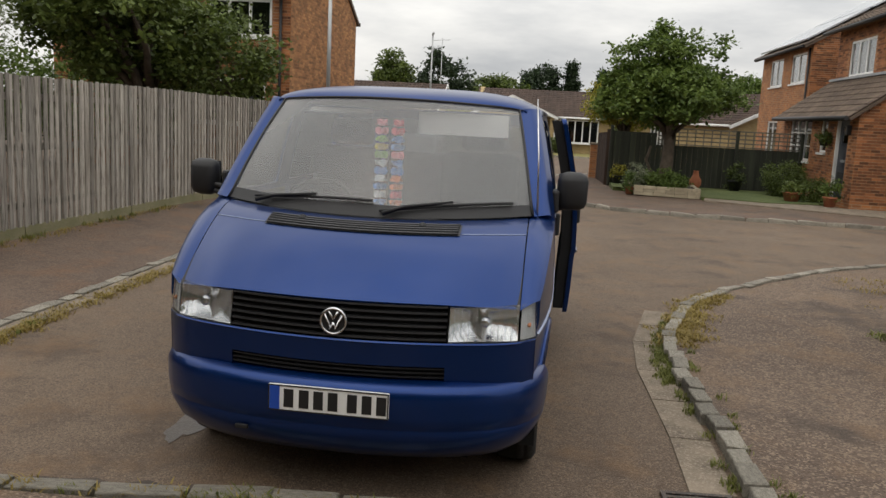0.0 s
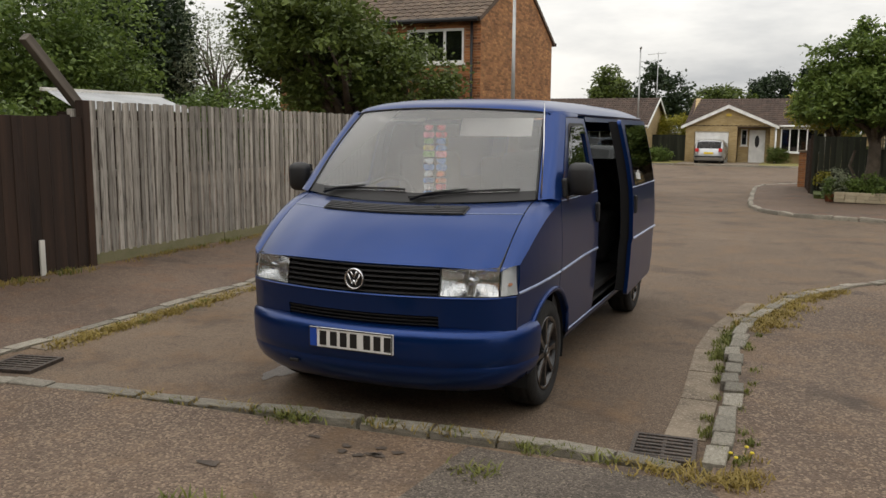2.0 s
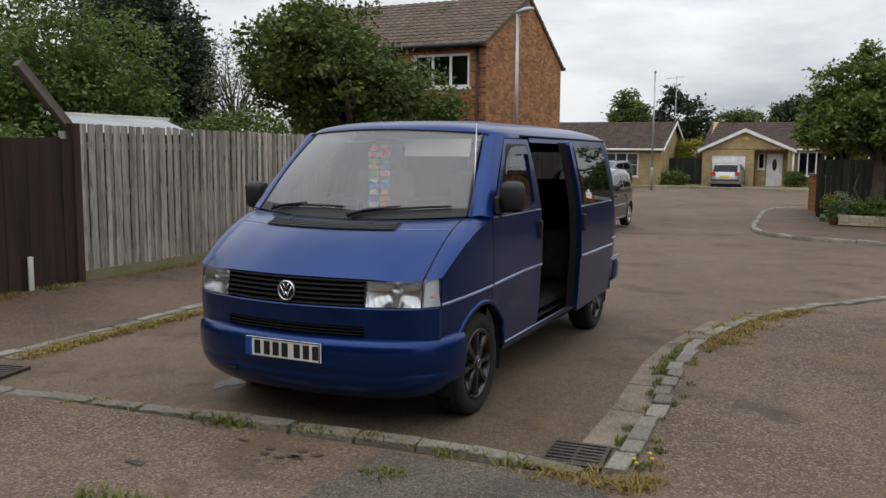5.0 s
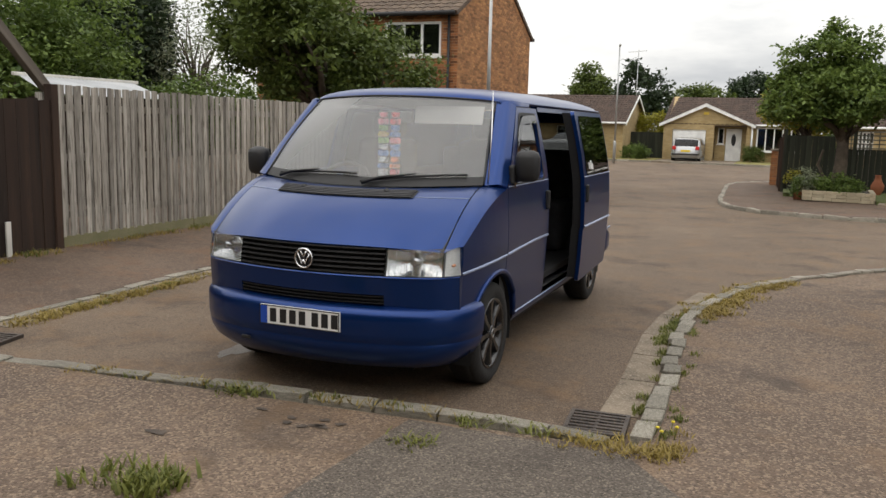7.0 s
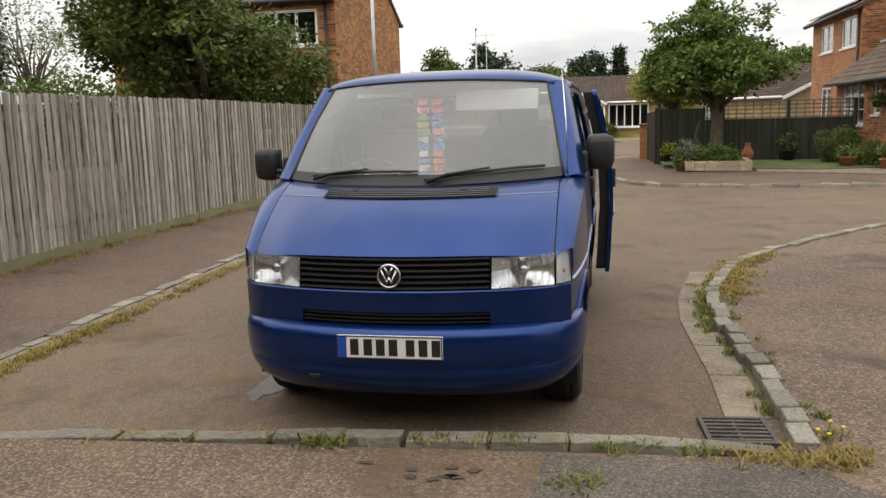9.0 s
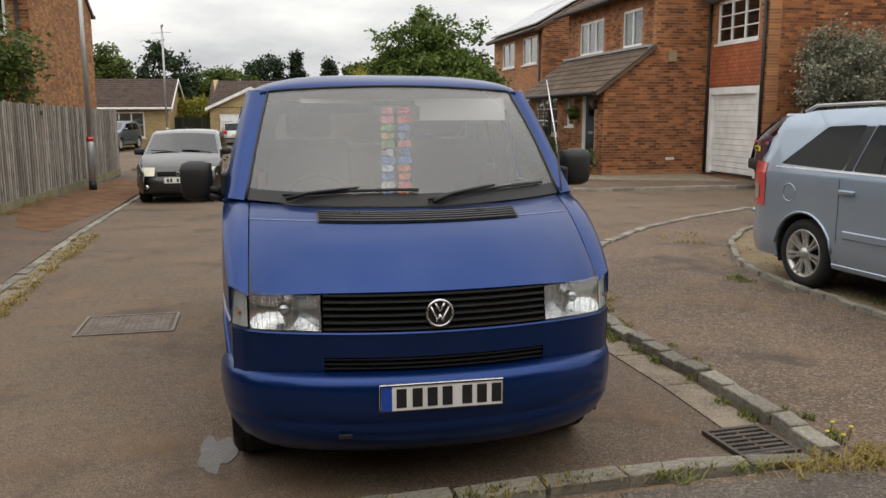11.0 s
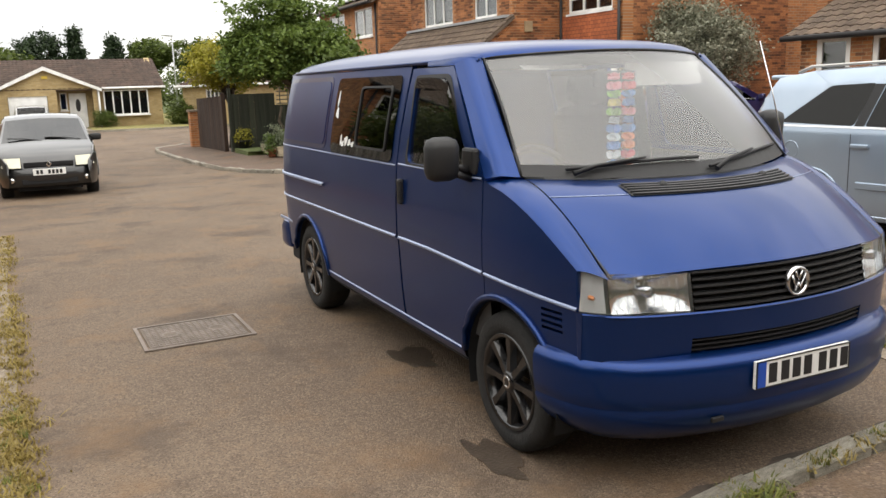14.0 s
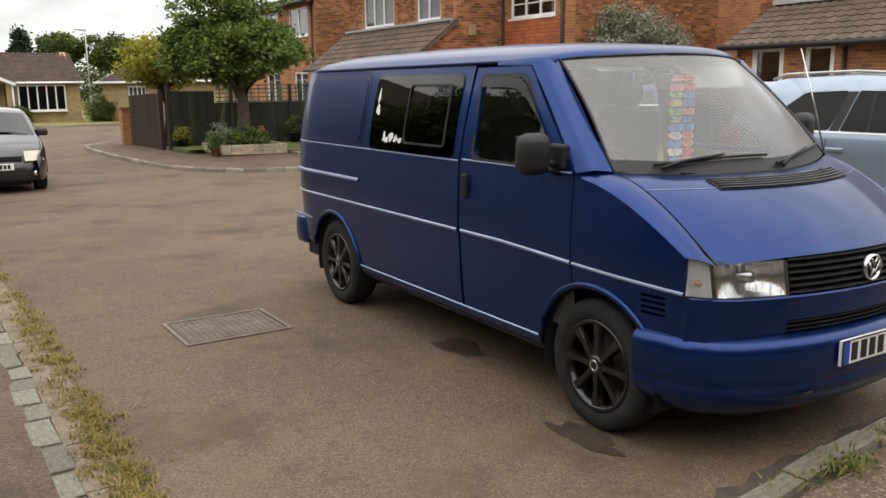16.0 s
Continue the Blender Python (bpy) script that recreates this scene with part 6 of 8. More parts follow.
kerb_line("kerb", "low kerb round the corner garden pavement", ISLAND[:14], 0.5, 0.12, -0.25, PZ + 0.01, seed=5)
kerb_line("kerb", "low concrete kerb in front of the far lawns", [(-30, 44.55), (-4.3, 44.5), (0.1, 43.95), (30, 41.2)], 0.9, 0.12, -0.15, 0.1, seed=6)
ZK = [(6.3, 7.5), (5.6, 7.0), (4.85, 6.05), (4.3, 5.0), (4.05, 4.2), (4.0, 3.4), (4.02, 2.4), (4.1, 1.0), (4.2, -1.5)]
kerb_line("kerb", "narrow brick edging round the gravel parking space", ZK, 0.22, 0.07, 0.0, PZ + 0.03, seed=7)
parking = finish(prism(bmesh.new(), ZK + [(9, -1.5), (9, 7.5)], 0.0, PZ - 0.008), "ground_parking", M_GRAVEL)
setting(parking, "gravel and dry grass parking strip", "ground")

for name, seed, pts in (("channel_east", 1, [(1.74, 0.58), (1.74, 1.3), (1.68, 2.6), (1.72, 3.4), (1.93, 4.6)]), ("channel_west", 2, [(-2.98, 0.5), (-3.0, 1.5), (-3.02, 2.6), (-3.04, 3.4), (-3.08, 4.6), (-3.14, 6.0), (-3.2, 9.0)])):
    ch = thing("drain_channel", "pale cracked concrete drainage channel slabs beside the kerb", "channel")
    for (x0, y0), (x1, y1) in zip(pts, pts[1:]):
        n_ = max(1, round((y1 - y0) / 0.7))
        for k in range(n_):
            a0, a1 = k / n_, (k + 1) / n_
            ya, yb = y0 + (y1 - y0) * a0 + 0.006, y0 + (y1 - y0) * a1 - 0.006
            xa, xb = x0 + (x1 - x0) * a0, x0 + (x1 - x0) * a1
            wd = 0.11 if seed == 1 else 0.09
            part("channel_slab", prism(bmesh.new(), [(xa - wd, ya), (xa + wd, ya), (xb + wd, yb), (xb - wd, yb)], -0.02, 0.008 + 0.004 * ((k * 7) % 3) / 3), M_CONC, ch)


def drain(label, m):
    g = thing("drain_grate", label, "drain")
    # no real hole: the shade below the bars is this dark plate
    part("pit", box(-0.2, 0.2, -0.2, 0.2, 0.004, 0.007), M_DEPTH_SHADE, g)
    part("grate_frame", slab(rect(-0.23, 0.23, -0.2, 0.2), [rect(-0.2, 0.2, -0.17, 0.17)], 0.03, lambda u, v, w: (u, v, w)), M_DARKMETAL, g)
    for k in range(6):
        y = -0.14 + k * 0.056
        part("grate_bar", box(-0.2, 0.2, y - 0.014, y + 0.014, 0.008, 0.028, 0.003), M_DARKMETAL, g)
    part("grate_rib", box(-0.012, 0.012, -0.17, 0.17, 0.007, 0.024), M_DARKMETAL, g)
    g.matrix_world = m
    return g


drain("rusty cast iron road drain in the kerb corner", pose(1.66, 0.37, -0.004, 0, 0, 4) @ Matrix.Diagonal((0.72, 0.88, 1, 1)))
drain("rusty cast iron road drain at the far kerb", pose(-2.7, 0.15, -0.004, 0, 0, 12) @ Matrix.Diagonal((0.8, 0.9, 1, 1)))
mh = thing("manhole_cover", "square patterned cast iron cover set in the road", "manhole")
M_COVER = surface("worn_cover_iron", (0.1, 0.075, 0.058), (0.16, 0.125, 0.098), 6, 0.75, 0.1, 0.3, 80)
M_COVERTOP = surface("scuffed_cover_iron", (0.14, 0.112, 0.09), (0.23, 0.19, 0.16), 6, 0.65, 0.2, 0.2, 80)
part("cover_plate", box(-0.33, 0.33, -0.27, 0.27, 0.0, 0.006), M_COVER, mh)
part("cover_frame", slab(rect(-0.37, 0.37, -0.31, 0.31), [rect(-0.345, 0.345, -0.285, 0.285)], 0.01, lambda u, v, w: (u, v, w)), M_COVERTOP, mh)
for ix in range(15):
    for iy in range(12):
        x, y = -0.3 + ix * 0.043, -0.24 + iy * 0.0435
        if (ix in (3, 4, 10, 11)) and (iy in (5, 6)):
            continue
        part("stud", box(x - 0.014, x + 0.014, y - 0.014, y + 0.014, 0.006, 0.0105), M_COVERTOP, mh)
for x in (-0.19, 0.13):
    part("lifting_eye", revolve(bmesh.new(), [(0.006, 0.045), (0.012, 0.05), (0.012, 0.06), (0.006, 0.065)], "z", 20, (x + 0.03, 0, 0)), M_COVERTOP, mh)
mh.matrix_world = pose(-1.83, 3.61, 0.001, 0, 0, 1)

# wet stains and oil spots
def blot(label, cx, cy, rx, ry, z, mat, seed, turn=0.0):
    rng = random.Random(seed)
    bm = bmesh.new()
    ph = [rng.uniform(0, 6.28) for _ in range(5)]
    vs = []
    for k in range(40):
        a = k * math.pi / 20
        r = 1 + 0.22 * math.sin(2 * a + ph[0]) + 0.16 * math.sin(3 * a + ph[1]) + 0.12 * math.sin(5 * a + ph[2]) + 0.07 * math.sin(9 * a + ph[3])
        x, y = rx * r * math.cos(a), ry * r * math.sin(a)
        vs.append(bm.verts.new((cx + x * math.cos(turn) - y * math.sin(turn), cy + x * math.sin(turn) + y * math.cos(turn), z)))
    bm.faces.new(vs)
    bmesh.ops.triangulate(bm, faces=bm.faces[:])
    return tagged(finish(bm, "wet_stain", mat), label, "stain")


rg0 = random.Random(31)
M_WET = surface("wet_tarmac", (0.036, 0.027, 0.02), (0.075, 0.056, 0.042), 9, 0.32, 0, 0.5, 70, c=(0.085, 0.066, 0.052), bump_d=0.006)
M_OIL = surface("oily_tarmac", (0.04, 0.031, 0.025), (0.085, 0.065, 0.05), 8, 0.85, 0, 0.8, 70, bump_d=0.006)
blot("dark wet patch of water beside the front tyre", -0.98, 0.8, 0.075, 0.26, 0.004, M_WET, 4)
blot("dark wet patch under the van", -0.72, 2.3, 0.1, 0.25, 0.004, M_WET, 8)
for k in range(9):
    blot("small dark dirt and leaf fleck", 0.33 + rg0.gauss(0, 0.13), -0.42 + rg0.gauss(0, 0.06), 0.03, 0.02, PZ - 0.014, M_OIL, 100 + k)
blot("small dark oil spot", -0.32, -0.83, 0.05, 0.035, PZ - 0.014, M_OIL, 13)
blot("dark stain beside the gravel", 3.9, 0.7, 0.28, 0.42, PZ - 0.014, M_OIL, 15)

rd = random.Random(77)
up_, dn_ = [], []
for k in range(33):
    x = -2.4 + k * 0.118
    y = lerp_table(x, [(-2.4, -0.2), (-1.5, -0.08), (-0.3, 0.05), (0.5, 0.12), (1.45, 0.14)])
    dn_.append((x, y - 0.03))
    up_.append((x, y + 0.06 + rd.uniform(0, 0.07)))
setting(finish(prism(bmesh.new(), dn_ + up_[::-1], -0.01, 0.004), "ground_dirt", M_OIL), "line of brown dirt against the edging stones", "ground")


# ---------------------------------------------------------------- grass and weeds
def blades(name, label, spots, mat, seed, high, spread, per, flat=0.6, width=0.006):
    """Bent three-sided blades in tufts."""
    rng = np.random.default_rng(seed)
    V, F = [], []
    for (x, y, z) in spots:
        for _ in range(per):
            bx, by = x + rng.normal(0, spread), y + rng.normal(0, spread)
            a = rng.uniform(0, 6.283)
            h_ = high * rng.uniform(0.4, 1.2)
            lean = flat * rng.uniform(0.2, 1.3) * h_
            dx, dy = math.cos(a), math.sin(a)
            w = width * rng.uniform(0.6, 1.4)
            o = len(V)
            V += [(bx - dy * w, by + dx * w, z), (bx + dy * w, by - dx * w, z), (bx + dx * lean * 0.4 - dy * w * 0.8, by + dy * lean * 0.4 + dx * w * 0.8, z + h_ * 0.6), (bx + dx * lean * 0.4 + dy * w * 0.8, by + dy * lean * 0.4 - dx * w * 0.8, z + h_ * 0.6), (bx + dx * lean, by + dy * lean, z + h_)]
            F += [(o, o + 1, o + 3, o + 2), (o + 2, o + 3, o + 4)]
    me = bpy.data.meshes.new(name)
    me.from_pydata(V, [], F)
    me.materials.append(mat)
    return tagged(new(name, me), label, "grass", kind="stuff")


rg = random.Random(9)


def along(pts, n, off, jit, z):
    pts = [Vector((x, y)) for x, y in pts]
    out = []
    for _ in range(n):
        i = rg.randrange(len(pts) - 1)
        p = pts[i].lerp(pts[i + 1], rg.random())
        out.append((p.x + off + rg.gauss(0, jit), p.y + rg.gauss(0, jit), z))
    return out


EDGE_N = [(1.9, 0.02), (1.2, 0.06), (0.5, 0.03), (-0.3, -0.04), (-0.9, -0.13), (-1.5, -0.18)]
blades("dry_grass", "dry yellow grass along the kerb ends", along([(1.85, 3.3), (1.98, 4.0), (2.15, 4.7), (2.5, 5.3)], 230, 0.12, 0.09, 0.05) + along([(1.55, -0.06), (2.05, -0.06), (2.1, 0.3)], 34, 0, 0.05, 0.05) + along(EDGE_N, 26, 0, 0.02, 0.045) + along([(-2.97, 0.6), (-2.98, 1.5), (-3.0, 2.6), (-3.06, 5)], 260, 0.05, 0.05, 0.002) + along([(-3.08, 5), (-3.2, 9)], 90, 0.03, 0.06, 0.005), M_LEAF_DRY, 1, 0.032, 0.035, 20, 1.6, 0.004)
blades("green_weeds", "green weeds growing in the kerb joints", along([(1.76, 2.3), (1.78, 3.0), (1.85, 3.6), (2.02, 4.3)], 150, 0.03, 0.045, 0.01) + along([(1.84, 0.6), (1.83, 1.6), (1.78, 2.5)], 20, 0, 0.02, 0.01) + along([(2.02, 0.2), (1.98, 1.5), (1.92, 3)], 16, 0.03, 0.035, 0.05) + along([(-3.0, 1.2), (-3.05, 2.6)], 10, 0.06, 0.04, 0.005) + along(EDGE_N, 14, 0, 0.04, 0.045), M_LEAF_WEED, 2, 0.034, 0.022, 26, 1.1, 0.0035)
tufts = [(0.86, -0.42, 0.05), (0.93, -0.38, 0.05), (-0.3, -0.12, 0.05), (-0.22, -0.1, 0.05), (-0.38, -0.12, 0.05), (1.08, -0.02, 0.05), (1.42, 0.0, 0.05), (3.7, 4.0, 0.06), (3.78, 4.08, 0.06), (3.75, 3.9, 0.06), (4.3, 2.7, 0.06), (4.38, 2.5, 0.06), (4.35, 2.85, 0.06)]
blades("grass_tufts", "small green grass tufts in the tarmac", tufts, M_LEAF_WEED, 3, 0.035, 0.045, 46, 1.9, 0.005)
blades("fence_weeds", "weeds and dead leaves along the fence foot", along([(-4.88, -0.5), (-4.9, 2.9)], 70, 0, 0.08, 0.12) + along([(-4.9, 3), (-4.92, 9)], 50, 0, 0.05, 0.12) + along([(-4.9, 9), (-4.95, 14)], 40, 0, 0.06, 0.08), M_LEAF_DRY, 4, 0.05, 0.05, 26, 1.2, 0.004)
blades("fence_greens", "low green weeds at the fence foot", along([(-4.88, -0.5), (-4.9, 2.9)], 12, 0, 0.06, 0.12) + along([(-4.9, 3), (-4.92, 9)], 12, 0, 0.05, 0.12) + [(-4.5, 21.3, 0.12), (-4.4, 21.0, 0.12)], M_LEAF_WEED, 5, 0.07, 0.05, 30, 0.8, 0.005)
blades("gravel_grass", "dry grass on the gravel strip", [(rg.uniform(4.15, 7.5), rg.uniform(-1, 7), 0.06) for _ in range(260)], M_LEAF_DRY, 6, 0.03, 0.09, 18, 1.2, 0.005)
blades("corner_shrub", "low green shrub leaves at the footway edge", [(0.02 + rg.gauss(0, 0.12), -1.38 + rg.gauss(0, 0.06), 0.05) for _ in range(14)], M_LEAF_WEED, 7, 0.07, 0.05, 26, 1.0, 0.008)
needles = finish(banked(prism(bmesh.new(), [(-3.75, 9.0), (-3.55, 13), (-3.7, 20), (-4.85, 21), (-4.9, 12), (-4.3, 9.5)], PZ - 0.01, PZ + 0.005)), "ground_litter", M_RUST)
setting(needles, "rust-brown fallen needles on the pavement", "ground")
for k, (x, y, z) in enumerate([(2.02, 0.16, 0.1), (2.06, 0.3, 0.11), (1.99, 0.24, 0.09), (2.09, 0.2, 0.12)]):
    d = thing("dandelion", "small yellow dandelion in the kerb grass", "flower", "dandelions")
    part("stem", tube(bmesh.new(), [(x, y, 0.05), (x + 0.01, y, z)], 0.003, 5), M_LEAF_WEED, d)
    part("flower_head", revolve(bmesh.new(), [(z - 0.004, 0.003), (z, 0.011), (z + 0.006, 0.009), (z + 0.008, 0.001)], "z", 10, (x + 0.01, y, 0)), plain("dandelion_yellow", (0.75, 0.6, 0.04), 0.7), d)


# ---------------------------------------------------------------- trees and hedges
def crown_mesh(name, mat, centre, radii, clusters, per, leaf, seed, spread=0.3, hollow=0.45, bottom=-0.9, cone=False, extra=(), lobes=0):
    """Many small folded leaves in clumps over an ellipsoid (or a cone)."""
    rng = np.random.default_rng(seed)
    C = []
    L = rng.normal(size=(max(lobes, 1), 3))
    L = L / np.linalg.norm(L, axis=1)[:, None] * rng.uniform(0.35, 0.72, max(lobes, 1))[:, None]
    while len(C) < clusters:
        d = rng.normal(size=3)
        d /= np.linalg.norm(d)
        r = rng.uniform(hollow, 1.0) ** 0.6
        p = d * r
        if p[2] < bottom:
            continue
        if cone:
            h_ = rng.uniform(0, 1) ** 1.3
            rr = (1 - h_) * rng.uniform(0.5, 1.0) + 0.05
            a = rng.uniform(0, 6.283)
            p = np.array([rr * math.cos(a), rr * math.sin(a), h_ * 2 - 1])
        else:
            if lobes:
                # boughs: leaf clumps gather round a few heads, with gaps between them
                p = L[rng.integers(lobes)] + d * rng.uniform(0.55, 1.0) * 0.4
                if p[2] < bottom:
                    continue
            k = 1 + 0.16 * math.sin(3.1 * d[0] + 2.3 * d[1] + seed) + 0.12 * math.sin(4.7 * d[2] + 3 * d[0] + seed * 2)
            p = p * k
        C.append(p * np.array(radii) + np.array(centre))
    C = np.array(C + [np.array(e) for e in extra])
    n_ = len(C) * per
    base = np.repeat(C, per, axis=0) + rng.normal(size=(n_, 3)) * spread * np.array([1, 1, 0.75])
    u = rng.normal(size=(n_, 3))
    u[:, 2] = u[:, 2] * 0.6 - 0.25
    u /= np.linalg.norm(u, axis=1)[:, None]
    w = np.cross(u, rng.normal(size=(n_, 3)) + np.array([0, 0, 1.2]))
    w /= np.linalg.norm(w, axis=1)[:, None] + 1e-6
    ln = leaf * rng.uniform(0.6, 1.3, n_)[:, None]
    nn = np.cross(u, w)
    V = np.stack([base, base + u * ln * 0.5 + w * ln * 0.28 + nn * ln * 0.06, base + u * ln, base + u * ln * 0.5 - w * ln * 0.28 + nn * ln * 0.06], axis=1).reshape(-1, 3)
    idx = np.arange(n_)[:, None] * 4
    F = np.concatenate([idx + np.array([0, 1, 2]), idx + np.array([0, 2, 3])], axis=1).reshape(-1, 3)
    me = bpy.data.meshes.new(name)
    me.vertices.add(len(V))
    me.vertices.foreach_set("co", V.ravel())
    me.loops.add(len(F) * 3)
    me.loops.foreach_set("vertex_index", F.ravel().astype(np.int32))
    me.polygons.add(len(F))
    me.polygons.foreach_set("loop_start", np.arange(len(F)) * 3)
    me.update(calc_edges=True)
    me.validate()
    me.materials.append(mat)
    return me, C


def tree(name, label, base, trunk_h, r, centre, radii, mat, clusters, per, leaf, seed, category="tree", limbs=14, **kw):
    t = thing(name, label, category)
    kw["spread"] = kw.get("spread", 0.3) * 0.85
    me, C = crown_mesh("crown", mat, centre, radii, clusters, int(per * 1.9), leaf * 0.9, seed, **kw)
    ob = new("crown", me)
    ob.parent = t
    rng = random.Random(seed)
    if trunk_h:
        b = Vector(base)
        top = b + Vector((0.06, 0.04, trunk_h))
        part("trunk", tube(bmesh.new(), [b - Vector((0, 0, 0.1)), b + Vector((0, 0, 0.1)), b + (top - b) * 0.5 + Vector((0.03, 0, 0)), top], [r * 1.5, r * 1.1, r * 0.9, r * 0.75], 12), M_BARK, t)
        for k in range(limbs):
            e = Vector(C[rng.randrange(clusters)])
            m = top.lerp(e, 0.45) + Vector((rng.uniform(-0.2, 0.2), rng.uniform(-0.2, 0.2), 0.1))
            part("limb", tube(bmesh.new(), [top - Vector((0, 0, rng.uniform(0, 0.3) * trunk_h)), m, top.lerp(e, 0.92)], [r * 0.45, r * 0.28, r * 0.08], 6), M_BARK, t)
    return t


# round-headed garden tree on the corner
sprigs = [(3.8 + rg.gauss(0, 0.65), 20.2 + rg.gauss(0, 0.5), 3.72 + abs(rg.gauss(0, 0.18))) for _ in range(22)] + [(3.3 + 0.05 * k, 20.2, 3.9 + 0.1 * k) for k in range(6)]
tree("garden_tree", "round-headed green garden tree with wispy top shoots", (3.88, 20.25, 0.02), 1.6, 0.18, (3.8, 20.25, 2.68), (1.78, 1.72, 1.12), M_LEAF_MD, 420, 52, 0.15, 3, spread=0.15, lobes=26, bottom=-0.62, extra=sprigs, limbs=20)
tree("yellow_tree", "yellow-green leafy tree behind the dark fence", (3.15, 25.4, -0.2), 1.7, 0.12, (3.1, 25.4, 2.6), (1.3, 1.3, 1.1), M_LEAF_YL, 170, 50, 0.12, 5, spread=0.16, lobes=12)
# big tree behind the long fence
tree("large_tree", "large dark green broadleaf tree behind the fence", (-7.6, 13.4, 0), 2.0, 0.22, (-8.0, 13.3, 3.9), (3.0, 2.5, 2.3), M_LEAF_DK, 420, 50, 0.17, 7, spread=0.2, lobes=24, limbs=34)
tree("hanging_branches", "lower leafy branches of a dark green tree", (-6.2, 13.8, 0), 1.6, 0.08, (-5.9, 13.6, 2.6), (1.1, 1.0, 0.9), M_LEAF_DK, 60, 40, 0.14, 8, spread=0.22)
# trees and hedge beyond the dark fence
tree("bright_tree", "bright green leafy tree beyond the shed", (-17.5, 13.0, 0), 1.5, 0.25, (-17.4, 13, 3.3), (4.2, 3.4, 3.4), M_LEAF_MD, 520, 46, 0.18, 11, spread=0.28, lobes=22)
tree("dark_conifer", "tall dark conifer behind the gardens", (-26, 24.5, 0), 3, 0.4, (-26.6, 25, 5.6), (4.6, 4.0, 5.4), M_LEAF_CON, 480, 44, 0.3, 13, spread=0.38, lobes=22)
tree("pale_tree", "thin pale-leaved tree in the distance", (-21.5, 26.5, 0), 3, 0.15, (-21.3, 26.5, 4.2), (2.2, 2.0, 2.2), M_LEAF_PALE, 80, 26, 0.16, 15, spread=0.4, limbs=30)
tree("hedge", "green hedge behind the fence", (-12, 16.5, 0), 0, 0, (-13.5, 17, 1.7), (5.5, 1.3, 1.15), M_LEAF_MD, 240, 40, 0.16, 17, "hedge", spread=0.3)
tree("ivy", "pale green climber over the dark fence", (-6, 1.5, 0), 0, 0, (-6.3, 2.3, 1.75), (0.75, 0.9, 0.35), M_LEAF_MD, 60, 30, 0.09, 19, "climber", spread=0.13)
part("stem", tube(bmesh.new(), [(-6.3, 2.3, -0.05), (-6.25, 2.35, 0.8), (-6.3, 2.3, 1.8)], [0.04, 0.03, 0.02], 6), M_BARK, bpy.data.objects["ivy"])
# flowering shrub between the houses
tree("flowering_shrub", "large grey-green shrub full of small white blossom", (12.9, 15.2, 0), 1.2, 0.1, (12.9, 14.75, 2.5), (2.05, 0.75, 1.4), M_LEAF_FL, 380, 46, 0.1, 21, "shrub", spread=0.17, lobes=20)
# hedges and shrubs round the gardens
tree("box_hedge", "clipped dark green box hedge by the porch", (7.3, 21.4, 0), 0, 0, (7.3, 21.3, 0.45), (0.5, 0.5, 0.45), M_LEAF_DK, 90, 40, 0.06, 23, "hedge", spread=0.09, hollow=0.8)
tree("garden_shrub", "low shrubs by the brick porch", (7.7, 20.0, 0), 0, 0, (7.65, 20.2, 0.25), (0.4, 0.9, 0.32), M_LEAF_DK, 60, 36, 0.07, 25, "shrub", spread=0.1)
tree("garden_shrub", "dark rounded shrub in front of a bungalow", (5.0, 47.2, -0.1), 0, 0, (4.9, 47.0, 0.45), (0.75, 0.7, 0.7), M_LEAF_DK, 90, 30, 0.12, 27, "shrub", spread=0.14)
tree("garden_shrub", "clipped dark shrub under the bungalow window", (1.0, 47.4, -0.1), 0, 0, (1.0, 47.4, 0.3), (0.55, 0.45, 0.5), M_LEAF_DK, 70, 30, 0.1, 29, "shrub", spread=0.1)
tree("garden_shrub", "low green shrub on the far lawn", (-5.6, 46.8, -0.1), 0, 0, (-5.7, 46.6, 0.25), (0.8, 0.5, 0.45), M_LEAF_MD, 70, 30, 0.12, 31, "shrub", spread=0.12)
tree("garden_shrub", "light green shrub rising over a dark fence", (-5.4, 51.5, -0.1), 0, 0, (-5.4, 51.5, 1.6), (1.6, 1.0, 1.0), M_LEAF_YL, 90, 30, 0.18, 33, "shrub", spread=0.22)
